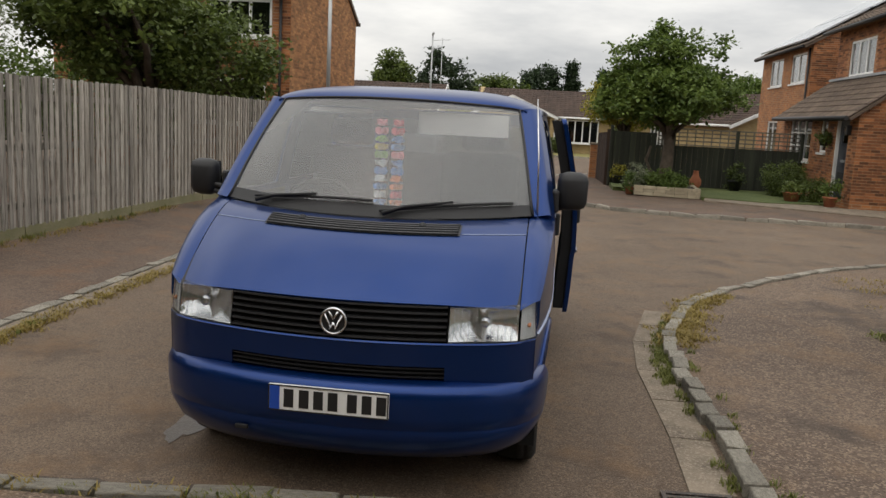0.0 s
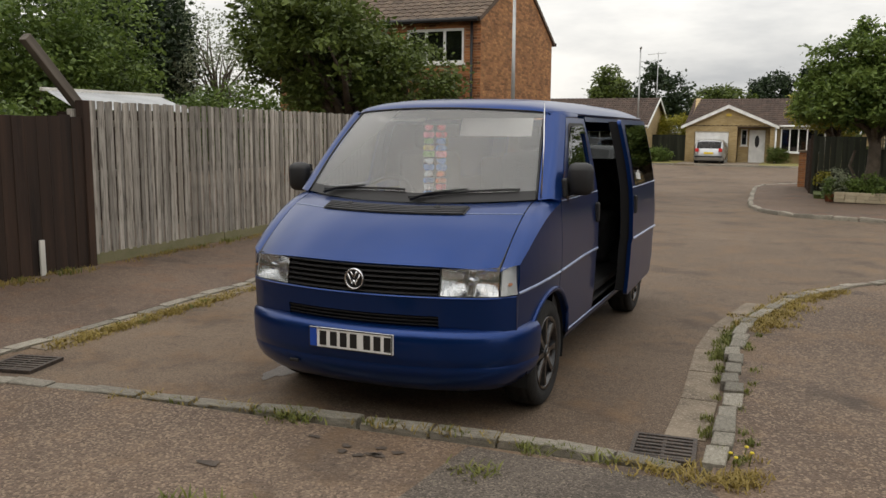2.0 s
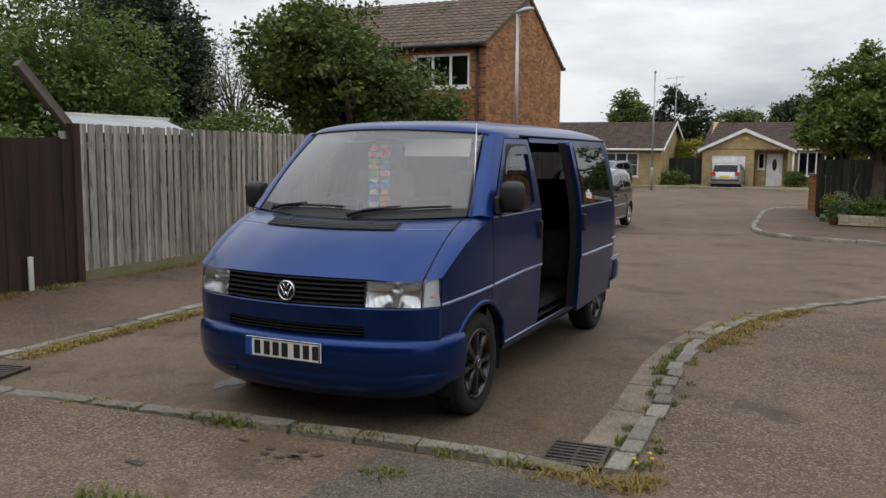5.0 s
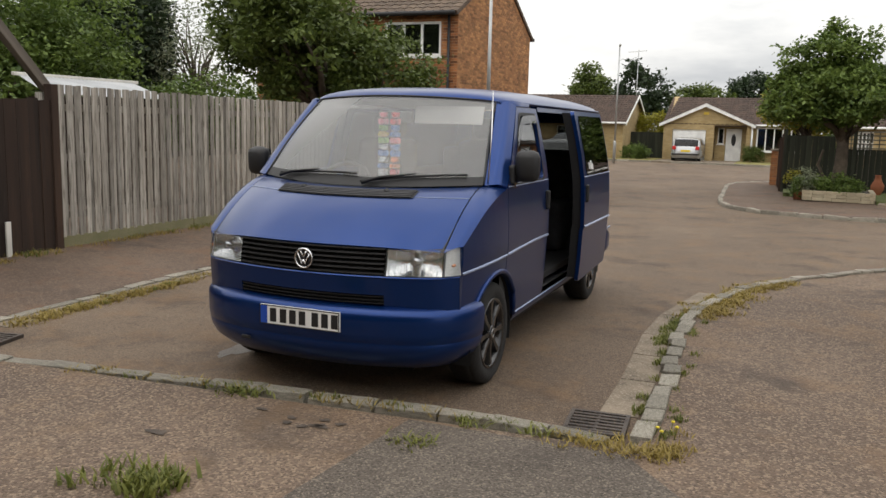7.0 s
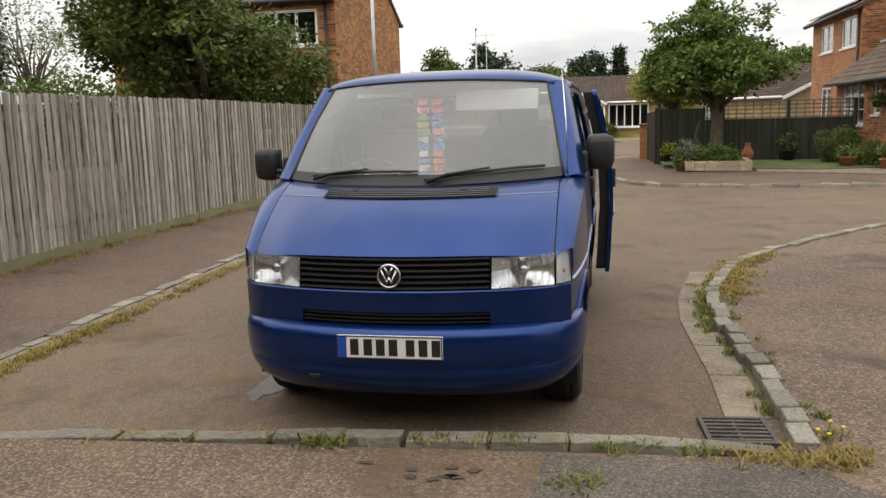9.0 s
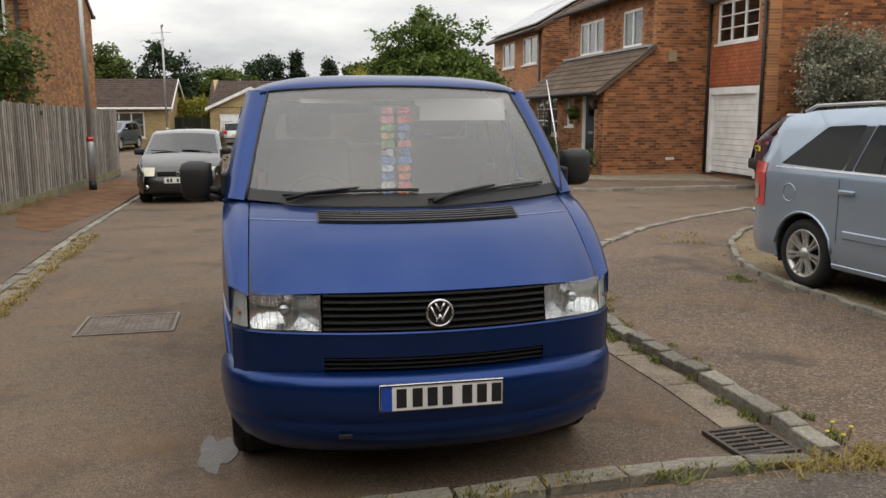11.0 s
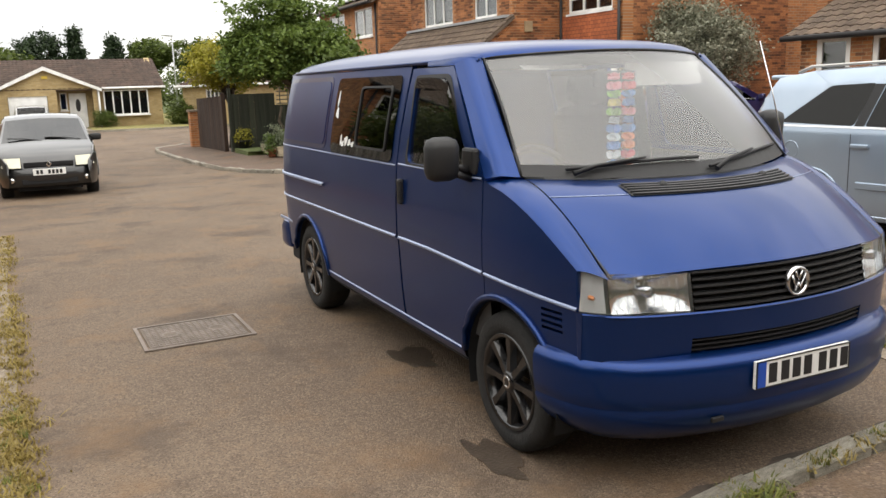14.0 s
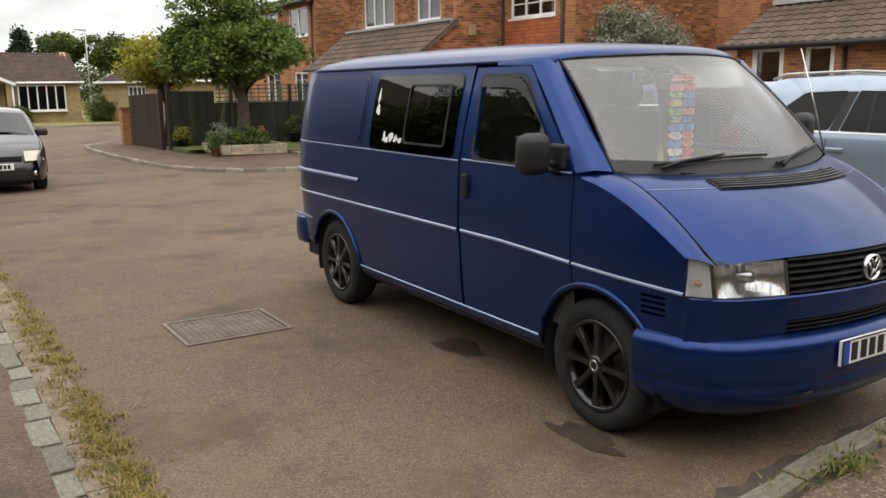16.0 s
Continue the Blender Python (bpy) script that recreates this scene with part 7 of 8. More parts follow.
# far trees on the skyline
for k, (nm, lb, x, y, z, rx, rz, mt, cone) in enumerate((
        ("far_tree", "rounded dark tree on the skyline", -13.4, 70, 4.6, 1.7, 2.4, M_LEAF_DK, False),
        ("far_conifer", "dark spreading conifer on the skyline", -8.7, 68, 4.3, 2.2, 2.9, M_LEAF_CON, False),
        ("far_tree", "low green trees on the skyline", -5.0, 80, 4.2, 2.6, 1.5, M_LEAF_DK, False),
        ("far_tree", "pale green trees on the skyline", -16.5, 85, 4.0, 2.6, 1.4, M_LEAF_MD, False),
        ("far_tree", "dark cedar on the skyline", -1.2, 95, 5.6, 2.4, 2.5, M_LEAF_CON, False),
        ("far_conifer", "pointed conifer on the skyline", 2.2, 95, 5.2, 1.4, 3.0, M_LEAF_CON, True),
        ("far_conifer", "pointed conifer on the skyline", 5.7, 92, 5.0, 1.6, 2.3, M_LEAF_CON, True),
        ("far_tree", "open-crowned trees on the skyline", 9.6, 92, 5.6, 2.4, 1.5, M_LEAF_DK, False),
        ("far_tree", "open-crowned trees on the skyline", 14.0, 90, 5.2, 2.6, 1.7, M_LEAF_DK, False),
        ("far_tree", "green trees on the skyline", 18.5, 80, 4.6, 3.2, 2.2, M_LEAF_MD, False),
        ("far_tree", "green trees on the skyline", 25.0, 70, 4.6, 4.5, 2.6, M_LEAF_DK, False),
        ("far_conifer", "small pointed conifer on the skyline", -2.6, 90, 3.9, 1.0, 2.0, M_LEAF_CON, True))):
    tree(nm, lb, (x, y, -0.2), max(z - rz * 0.6, 1), 0.25, (x, y, z), (rx, rx, rz), mt, 90, 36, 0.4, 40 + k, spread=0.35, cone=cone, limbs=5)
# two unseen trees, added to darken what the van's side windows mirror
tree("back_tree", "unseen broad green tree added to be mirrored in the van's side", (-9.5, -5.5, 0), 2.2, 0.25, (-9.5, -5.5, 5.0), (3.2, 3.2, 2.8), M_LEAF_DK, 240, 40, 0.2, 91, spread=0.35)
tree("back_tree", "unseen broad green tree added to be mirrored in the van's side", (-12.0, 3.0, 0), 2.2, 0.25, (-12.5, 3.0, 4.2), (2.2, 2.4, 2.3), M_LEAF_DK, 200, 40, 0.2, 92, spread=0.35)
# unseen hedge, added to cut the light and reflections on bumper and nose
tree("tall_hedge", "unseen tall dark hedge added behind the view to dim the van's front", (0, -7.6, 0), 0, 0, (0, -7.6, 1.3), (12, 0.6, 1.35), M_LEAF_DK, 420, 40, 0.2, 93, "hedge", spread=0.35)
wood = tree("far_wood", "line of trees along the skyline", (0, 118, 0), 0, 0, (0, 118, 2.2), (75, 4, 2.6), M_LEAF_DK, 700, 26, 0.6, 61, "trees", spread=0.8)
wood["kind"] = "stuff"
wood2 = tree("west_wood", "line of trees beyond the gardens", (-45, 30, 0), 0, 0, (-42, 36, 2.0), (12, 16, 3.2), M_LEAF_DK, 400, 30, 0.5, 63, "trees", spread=0.8)
wood2["kind"] = "stuff"


# ---------------------------------------------------------------- parked cars
def car(name, label, L, W, top, screens, wheels, r, windows, paint, m, spokes=10, belt=0.95, rim_mat=None, tail=None, face=None, group="parked cars"):
    """A hatchback body: side skins with arches and windows, one skin over nose, bonnet, roof and tail; y runs from tail to nose.
    top: the silhouette from tail sill to nose sill; screens: which of its spans are glass."""
    c = thing(name, label, "car", group)
    yr, yf = wheels
    R = r + 0.05
    y_end = L

    def hw(y, z):
        w = W / 2
        if z > belt:
            w -= 0.27 * (z - belt) ** 1.05
        if z < 0.45:
            w -= 0.05 * ((0.45 - z) / 0.25) ** 2
        e = min(y, y_end - y)
        if e < 0.55:
            w -= 0.17 * ((0.55 - e) / 0.55) ** 2.3
        return w

    def sil(y):
        """The silhouette's height over y."""
        best = 0
        for (a, p), (b, q) in zip(top, top[1:]):
            if min(a, b) <= y <= max(a, b) and abs(a - b) > 1e-6:
                best = max(best, p + (q - p) * (y - a) / (b - a))
        return best

    low = 0.24
    arches = []
    for cy in (yf, yr):
        a0 = math.degrees(math.asin((low - r) / R)) if low < r else 0
        arches.append(arc(cy, r, R, a0, 180 - a0, 14))
    outline = list(top) + arches[0] + arches[1]
    for s in (-1, 1):
        def put(u, v, w, s=s):
            x = hw(u, v)
            d = sil(u) - v
            if d < 0.07 and v > 0.5:
                x -= 0.045 * (1 - max(d, 0) / 0.07) ** 2
            return (s * (x - w), u, v)
        us = [k * 0.2 for k in range(1, int(L / 0.2) + 1)] + [0.1, 0.3, L - 0.1, L - 0.3]
        skin = shell("body_side", outline, windows, us, [0.35, 0.45, 0.6, 0.75, 0.85, belt, 1.05, 1.15, 1.25, 1.35, 1.42, 1.5], 0.02, put, paint, c)
        for w in windows:
            shell("side_glass", w, [], us[::2], [1.1, 1.2, 1.3, 1.4], 0.004, lambda u, v, ww, p=put: p(u, v, ww + 0.006), M_CARGLASS, skin)
        part("waist_strip", loft([[put(u, belt + 0.055 + 0.02 * (1 - u / L) + dv, -0.006) for u in [w_ * (L - 1.7) / 8 + 0.5 for w_ in range(9)]] for dv in (-0.009, 0.009)]), M_CHROME, skin)
        for a, b in ((yr, s), (yf, s)):
            part("arch_liner", loft([[(s * x, y, z) for y, z in arc(a, r, R - 0.005, 200, -20, 16)] for x in (W / 2 - 0.03, W / 2 - 0.3)]), M_INNER, c)
            b_ = bmesh.new()
            b_.faces.new([b_.verts.new((s * (W / 2 - 0.29), y, z)) for y, z in arc(a, r, R, 205, -25, 16)])
            part("arch_back", b_, M_INNER, c)
            b_ = tube(bmesh.new(), [put(y, z, -0.004) for y, z in arc(a, r, R + 0.012, 172, 8, 16)], 0.012, 5)
            part("arch_lip", b_, paint, c)
        for hy in (yr + 0.45, yr + 1.45):
            p0 = put(hy, belt - 0.1, -0.012)
            part("door_handle", box(p0[0] - 0.015, p0[0] + 0.015, hy - 0.02, hy + 0.16, belt - 0.12, belt - 0.08, 0.01), paint, skin)
        for sy in (yr + 0.42, yr + 1.38):
            part("door_seam", tube(bmesh.new(), [put(sy, z, 0.0005) for z in (0.3, 0.5, 0.7, 0.85, belt, 1.03)], 0.004, 4), M_BLACK, skin)
        part("side_moulding", loft([[put(u, 0.56 + dv, dw_) for u in [yr + 0.5 + k * (yf - yr - 0.95) / 6 for k in range(7)]] for dv, dw_ in ((-0.035, 0.0), (-0.025, -0.018), (0.025, -0.018), (0.035, 0.0))]), paint, skin)
        part("sill_trim", loft([[put(u, 0.27 + dv, dw_) for u in [yr + R + k * (yf - yr - 2 * R) / 6 for k in range(7)]] for dv, dw_ in ((-0.03, 0.01), (-0.02, -0.008), (0.012, -0.008), (0.02, 0.0))]), paint, skin)
        mr = part("door_mirror", box(-0.1, 0.1, -0.05, 0.05, -0.06, 0.07, 0.035), M_BLACK if face else paint, c, "", True)
        mr.matrix_local = pose(s * (W / 2 + 0.06), yf - 0.55, belt + 0.1, 0, 0, s * 8)
        part("mirror_arm", tube(bmesh.new(), [(s * (W / 2 - 0.06), yf - 0.57, belt + 0.04), (s * (W / 2 + 0.03), yf - 0.55, belt + 0.07)], 0.02, 6), M_BLACK, c)
    # skin over the top
    verts_rows = []
    for k, (y, z) in enumerate(top):
        wv = hw(y, z) - 0.045 * (1 if z > 0.5 else 0)
        crown = 0.035 if z > belt else 0.02
        endy = 0.10 if y < 0.5 else (-0.14 if y > L - 0.5 else 0.0)
        end_f = 1.0 if (y < 0.35 or y > L - 0.5) else 0.0
        verts_rows.append([(f * wv, y + end_f * endy * (f * f * f * f) * 0.9, z + crown * (1 - f * f) * (0 if end_f and z < 0.8 else 1)) for f in (-1, -0.95, -0.8, -0.55, -0.28, 0, 0.28, 0.55, 0.8, 0.95, 1)])
    bm = bmesh.new()
    g = [[bm.verts.new(p) for p in row] for row in verts_rows]
    for k in range(len(g) - 1):
        for j in range(10):
            f = bm.faces.new((g[k][j], g[k][j + 1], g[k + 1][j + 1], g[k + 1][j]))
            f.material_index = 1 if k in screens and 0 < j < 9 else 0
            f.smooth = True
    ob = crisp(part("body_top", bm, [paint, M_CARGLASS], c), 40)
    part("underbody", box(-W / 2 + 0.3, W / 2 - 0.3, 0.2, L - 0.2, 0.16, 0.3), M_INNER, c)
    part("cabin_floor", box(-W / 2 + 0.1, W / 2 - 0.1, yr + R, yf - R, 0.25, 0.4), M_INNER, c)
    part("dashboard", box(-W / 2 + 0.14, W / 2 - 0.14, yf - 0.75, yf - 0.4, 0.6, belt - 0.02, 0.05), M_INNER, c)
    for x in (-0.36, 0.36):
        for y in (yr + 0.2, yr + 1.25):
            part("seat_back", box(x - 0.24, x + 0.24, y, y + 0.13, 0.5, 1.12, 0.05), M_SEAT, c, "", True)
            part("headrest", box(x - 0.12, x + 0.12, y + 0.01, y + 0.1, 1.14, 1.27, 0.04), M_SEAT, c, "", True)
    rm = rim_mat or M_ALLOY
    for s in (-1, 1):
        for cy in (yr, yf):
            wheel = part("wheel", revolve(bmesh.new(), [(s * -0.19, r * 0.66), (s * -0.2, r * 0.9), (s * -0.17, r * 0.985), (s * -0.1, r), (s * -0.03, r * 0.985), (s * 0.0, r * 0.88), (s * -0.005, r * 0.72), (s * -0.02, r * 0.68)], "x", 36), M_RUBBER, c)
            part("rim", revolve(bmesh.new(), [(s * -0.012, r * 0.7), (s * -0.004, r * 0.68), (s * -0.015, r * 0.63), (s * -0.12, r * 0.58)], "x", 36), rm, wheel)
            part("brake_disc", revolve(bmesh.new(), [(s * -0.1, 0.03), (s * -0.1, r * 0.55)], "x", 24), M_INNER, wheel)
            for k in range(spokes):
                a = k * 2 * math.pi / spokes + (0.09 if k % 2 else -0.09) * (spokes > 8)
                ca, sa = math.cos(a), math.sin(a)
                sp = bmesh.new()
                ring = []
                for rr, hwid, out in ((0.03, 0.02, -0.02), (r * 0.4, 0.014, -0.02), (r * 0.66, 0.018, -0.008)):
                    ring.append([sp.verts.new((s * (out - d), ca * rr - sa * w_, sa * rr + ca * w_)) for w_, d in ((-hwid, 0.025), (-hwid * 0.6, 0), (hwid * 0.6, 0), (hwid, 0.025))])
                for p, q in zip(ring, ring[1:]):
                    for j in range(3):
                        sp.faces.new((p[j], p[j + 1], q[j + 1], q[j]))
                part("spoke", sp, rm, wheel)
            part("hub_cap", revolve(bmesh.new(), [(s * -0.03, 0.06), (s * -0.008, 0.05), (s * -0.004, 0.001)], "x", 16), rm, wheel)
            wheel.matrix_local = pose(s * (W / 2 - 0.012), cy, r)
    c.matrix_world = m
    return c, hw


M_CARGLASS = glass("car_window_glass", (0.07, 0.075, 0.08), 0.01, 0.03)
M_ALLOY = plain("silver_alloy", (0.5, 0.49, 0.47), 0.3, 0.7)
M_SILVERBLUE = surface("silver_blue_metallic", (0.3, 0.375, 0.47), (0.35, 0.42, 0.51), 1.2, 0.32, 0.6, 0.0, 400, coat=1.0)
M_BLACKCAR = surface("black_car_paint", (0.012, 0.012, 0.013), (0.018, 0.018, 0.019), 1.2, 0.3, 0.2, 0.0, 400, coat=1.0)
M_PURPLE = surface("dark_violet_blue_paint", (0.012, 0.01, 0.07), (0.018, 0.014, 0.09), 1.2, 0.3, 0.6, 0.0, 400, coat=1.0)
M_SILVER = surface("silver_car_paint", (0.42, 0.43, 0.44), (0.48, 0.49, 0.5), 1.2, 0.34, 0.7, 0.0, 400, coat=1.0)
M_BLUECAR = surface("grey_blue_car_paint", (0.09, 0.12, 0.16), (0.11, 0.14, 0.19), 1.2, 0.34, 0.6, 0.0, 400, coat=1.0)
M_REDLAMP = plain("red_lamp", (0.55, 0.03, 0.03), 0.2, 0, 0.6)
M_YELLOW = plain("yellow_plate", (0.75, 0.55, 0.03), 0.4)

# silver-blue people carrier on the gravel
ztop = [(0.10, 0.24), (0.03, 0.32), (0.0, 0.45), (0.0, 0.62), (0.06, 0.72), (0.10, 0.95), (0.14, 1.12), (0.34, 1.46), (0.42, 1.55), (0.8, 1.61), (1.5, 1.635), (2.1, 1.61), (2.6, 1.53), (2.85, 1.46), (3.62, 1.02), (3.9, 0.95), (4.25, 0.82), (4.42, 0.66), (4.46, 0.5), (4.44, 0.35), (4.36, 0.24)]
zwin = [round_poly([(0.56, 1.12), (1.36, 1.10), (1.5, 1.49), (1.05, 1.47)], 0.04), round_poly([(1.47, 1.10), (2.5, 1.08), (2.5, 1.47), (1.6, 1.49)], 0.03), round_poly([(2.6, 1.07), (3.35, 1.05), (2.82, 1.42), (2.6, 1.45)], 0.03)]
zc, zhw = car("people_carrier", "silver-blue people carrier parked on gravel", 4.46, 1.8, ztop, (6, 13), (0.93, 3.63), 0.318, zwin, M_SILVERBLUE, pose(4.86, 4.5, PZ - 0.01, 0, 0, 185), 14, 1.02)
for s in (-1, 1):
    part("roof_rail", tube(bmesh.new(), [(s * 0.66, 0.6, 1.6), (s * 0.665, 0.75, 1.655), (s * 0.67, 1.5, 1.675), (s * 0.66, 2.3, 1.63), (s * 0.65, 2.45, 1.58)], 0.016, 6), M_ALLOY, zc)
    tl = part("tail_lamp", loft([[(s * (zhw(y, z) + 0.006), y, z) for y in (0.04, 0.1, 0.2, 0.3, 0.36)] for z in (0.7, 0.8, 0.9, 1.02, 1.12)]), M_REDLAMP, zc, "red and clear tail lamp")
    part("clear_lens", loft([[(s * (zhw(y, z) + 0.01), y, z) for y in (0.08, 0.16, 0.24)] for z in (0.76, 0.83, 0.9)]), M_REFLECT, tl)
    part("tail_lamp_side", loft([[(s * x, -0.0 + 0.1 * (x / 0.8) ** 4 + 0.02 + (z - 0.62) * 0.16, z) for x in (0.62, 0.68, 0.74)] for z in (0.74, 0.9, 1.1)]), M_REDLAMP, zc)
    part("fuel_cap", revolve(bmesh.new(), [(0, 0.075), (s * 0.004, 0.078), (s * 0.004, 0.084), (0, 0.088)], "x", 24, (s * (zhw(0.72, 0.86) + 0.0), 0.72, 0.86)), M_SILVERBLUE, zc)
    part("window_pillar", loft([[(s * (zhw(1.4, z) + 0.001), y0 + (z - 1.1) * 0.33, z) for y0 in (1.365, 1.465)] for z in (1.1, 1.2, 1.3, 1.4, 1.48)]), M_BLACK, zc)
    part("window_divider", loft([[(s * (zhw(1.8, z) - 0.002), y0, z) for y0 in (1.74, 1.765)] for z in (1.09, 1.2, 1.3, 1.4, 1.48)]), M_BLACK, zc)
part("tail_spoiler", box(-0.58, 0.58, 0.2, 0.46, 1.53, 1.58, 0.02), M_SILVERBLUE, zc)
part("bumper_line", tube(bmesh.new(), [(-0.8, 0.06, 0.62), (-0.4, -0.008, 0.62), (0.4, -0.008, 0.62), (0.8, 0.06, 0.62)], 0.015, 6), M_SILVERBLUE, zc)
part("number_plate", box(-0.26, 0.26, 0.02, 0.04, 0.78, 0.89), M_YELLOW, zc)

# small black hatchback against the fence kerb
ctop = [(0.12, 0.24), (0.03, 0.34), (0.0, 0.5), (0.05, 0.72), (0.1, 0.92), (0.38, 1.32), (0.6, 1.39), (1.3, 1.42), (1.9, 1.38), (2.1, 1.34), (2.75, 0.96), (3.0, 0.92), (3.45, 0.8), (3.68, 0.66), (3.77, 0.5), (3.78, 0.36), (3.7, 0.24)]
cwin = [round_poly([(0.55, 0.98), (1.35, 0.97), (1.35, 1.28), (0.75, 1.27)], 0.04), round_poly([(1.42, 0.97), (2.5, 0.96), (2.05, 1.27), (1.42, 1.28)], 0.04)]
cc, chw = car("hatchback", "small black hatchback parked beside the kerb", 3.78, 1.64, ctop, (4, 9), (0.65, 3.05), 0.29, cwin, M_BLACKCAR, pose(-2.5, 13.85 + 3.78, dip(15.7), 0, 0, 180), 7, 0.9, face=True)
for s in (-1, 1):
    lens = part("headlamp", loft([[(s * x, 3.78 - 0.14 * (x / 0.82) ** 4 * 1.3 - (z - 0.55) * 0.85 + 0.015, z) for x in (0.44, 0.54, 0.64, 0.74)] for z in (0.58, 0.66, 0.74)]), plain("pale_yellowed_lens", (0.55, 0.53, 0.42), 0.25, 0.2), cc, "cloudy pale headlamp")
    part("fog_lamp", revolve(bmesh.new(), [(3.74, 0.045), (3.755, 0.04), (3.755, 0.001)], "y", 14, (s * 0.6, -0.05, 0.36)), M_REFLECT, cc)
part("grille", box(-0.4, 0.4, 3.70, 3.745, 0.585, 0.665, 0.01), M_INNER, cc)
dm = bmesh.new()
dv = [dm.verts.new(p) for p in ((0, 3.765, 0.69), (0.045, 3.765, 0.625), (0, 3.765, 0.56), (-0.045, 3.765, 0.625))]
dv2 = [dm.verts.new(p) for p in ((0, 3.77, 0.655), (0.02, 3.77, 0.625), (0, 3.77, 0.595), (-0.02, 3.77, 0.625))]
for k in range(4):
    dm.faces.new((dv[k], dv[(k + 1) % 4], dv2[(k + 1) % 4], dv2[k]))
part("emblem", dm, M_CHROME, cc)
pl2 = part("number_plate", box(-0.26, 0.26, 3.775, 3.79, 0.44, 0.55, 0.003), M_PLATE, cc, "white number plate")
for k in range(7):
    if k != 4:
        part("plate_bar", box(-0.205 + k * 0.062, -0.163 + k * 0.062, 3.789, 3.792, 0.46, 0.53), M_BLACK, pl2)
part("lower_intake", box(-0.45, 0.45, 3.74, 3.77, 0.28, 0.37, 0.01), M_INNER, cc)
for x0, x1 in ((-0.6, 0.0), (0.05, 0.62)):
    part("wiper", tube(bmesh.new(), [(x0, 2.78, 0.985), ((x0 + x1) / 2, 2.7, 1.03), (x1, 2.68, 1.04)], 0.01, 5), M_BLACK, cc)

# crossover in front of the flowering shrub
ntop = [(0.14, 0.24), (0.05, 0.4), (0.0, 0.55), (0.04, 0.75), (0.1, 1.0), (0.2, 1.1), (0.5, 1.42), (0.55, 1.5), (1.2, 1.58), (1.9, 1.56), (2.3, 1.48), (3.0, 1.08), (3.4, 1.02), (3.9, 0.88), (4.15, 0.7), (4.2, 0.5), (4.12, 0.24)]
nwin = [round_poly([(0.85, 1.12), (1.75, 1.08), (1.75, 1.42), (1.2, 1.4)], 0.05), round_poly([(1.82, 1.07), (2.75, 1.05), (2.25, 1.4), (1.82, 1.42)], 0.04)]
nc, nhw = car("crossover_car", "dark violet-blue crossover parked by the shrub", 4.2, 1.8, ntop, (5, 10), (0.78, 3.4), 0.34, nwin, M_PURPLE, pose(9.96, 13.85, 0.02, 0, 0, -111), 5, 1.03)
part("rear_bumper", box(-0.8, 0.8, -0.03, 0.16, 0.34, 0.58, 0.05), M_BLACK, nc, "", True)
for s in (-1, 1):
    part("tail_lamp", box(s * 0.62 - 0.12, s * 0.62 + 0.1, 0.08, 0.16, 0.92, 1.0, 0.02), M_REDLAMP, nc)
npl = part("number_plate", box(-0.26, 0.26, 0.005, 0.03, 0.78, 0.89), M_YELLOW, nc, "yellow rear number plate")
for k in range(6):
    part("plate_bar", box(-0.2 + k * 0.07, -0.155 + k * 0.07, 0.001, 0.006, 0.8, 0.87), M_BLACK, npl)

# silver hatchback in front of the bungalow garage
gc, ghw = car("hatchback", "silver hatchback on the drive of a bungalow", 4.1, 1.66, [(y * 1.085, z * 0.97) for y, z in ctop], (4, 9), (0.75, 3.25), 0.3, [[(y * 1.085, z * 1.01) for y, z in w] for w in cwin], M_SILVER, pose(-2.62, 45.6, -0.2, 0, 0, 0), 7, 0.91)
for s in (-1, 1):
    part("tail_lamp", box(s * 0.64 - 0.1, s * 0.64 + 0.1, 0.03, 0.12, 0.72, 0.92, 0.02), M_REDLAMP, gc)
part("number_plate", box(-0.26, 0.26, 0.0, 0.03, 0.6, 0.71), M_YELLOW, gc)
part("bumper_strip", box(-0.75, 0.75, -0.02, 0.1, 0.42, 0.5, 0.02), M_BLACK, gc)
bc, bhw = car("hatchback", "grey-blue hatchback in front of a bungalow", 4.1, 1.7, [(y * 1.085, z * 1.01) for y, z in ctop], (4, 9), (0.75, 3.25), 0.3, [[(y * 1.085, z * 1.01) for y, z in w] for w in cwin], M_BLUECAR, pose(-8.3, 45.0, -0.13, 0, 0, 168), 7, 0.91)


# ---------------------------------------------------------------- street furniture and garden things
def street_lamp(label, x, y, z, h, r, arm=(0.35, 0.0), band=False):
    s = thing("street_lamp", label, "street lamp", "street lamps")
    part("base_column", tube(bmesh.new(), [(x, y, z - 0.1), (x, y, z + 1.05), (x, y, z + 1.12)], [r * 1.5, r * 1.5, r], 12), M_GALV, s)
    part("pole", tube(bmesh.new(), [(x, y, z + 1.1), (x, y, z + h)], [r, r * 0.7], 10), M_GALV, s)
    if band:
        part("foot_band", tube(bmesh.new(), [(x, y, z), (x, y, z + 0.22)], r * 1.55, 12), M_BLACK, s)
        part("red_band", tube(bmesh.new(), [(x, y, z + 1.12), (x, y, z + 1.2)], r * 1.35, 12), M_REDLAMP, s)
    hd = tube(bmesh.new(), [(x - arm[0] * 0.1, y - arm[1] * 0.1, z + h), (x + arm[0] * 0.5, y + arm[1] * 0.5, z + h + 0.05), (x + arm[0], y + arm[1], z + h + 0.06)], [r * 0.9, r * 1.3, r * 0.7], 8)
    part("lamp_head", hd, M_GALV, s)


street_lamp("tall galvanised street lamp with dark foot and red band", -4.65, 16.75, -0.05, 5.27, 0.055, (0.45, -0.1), True)
street_lamp("slim galvanised street lamp by the far lawn", -5.85, 41.3, -0.15, 6.05, 0.05, (0.1, -0.35))
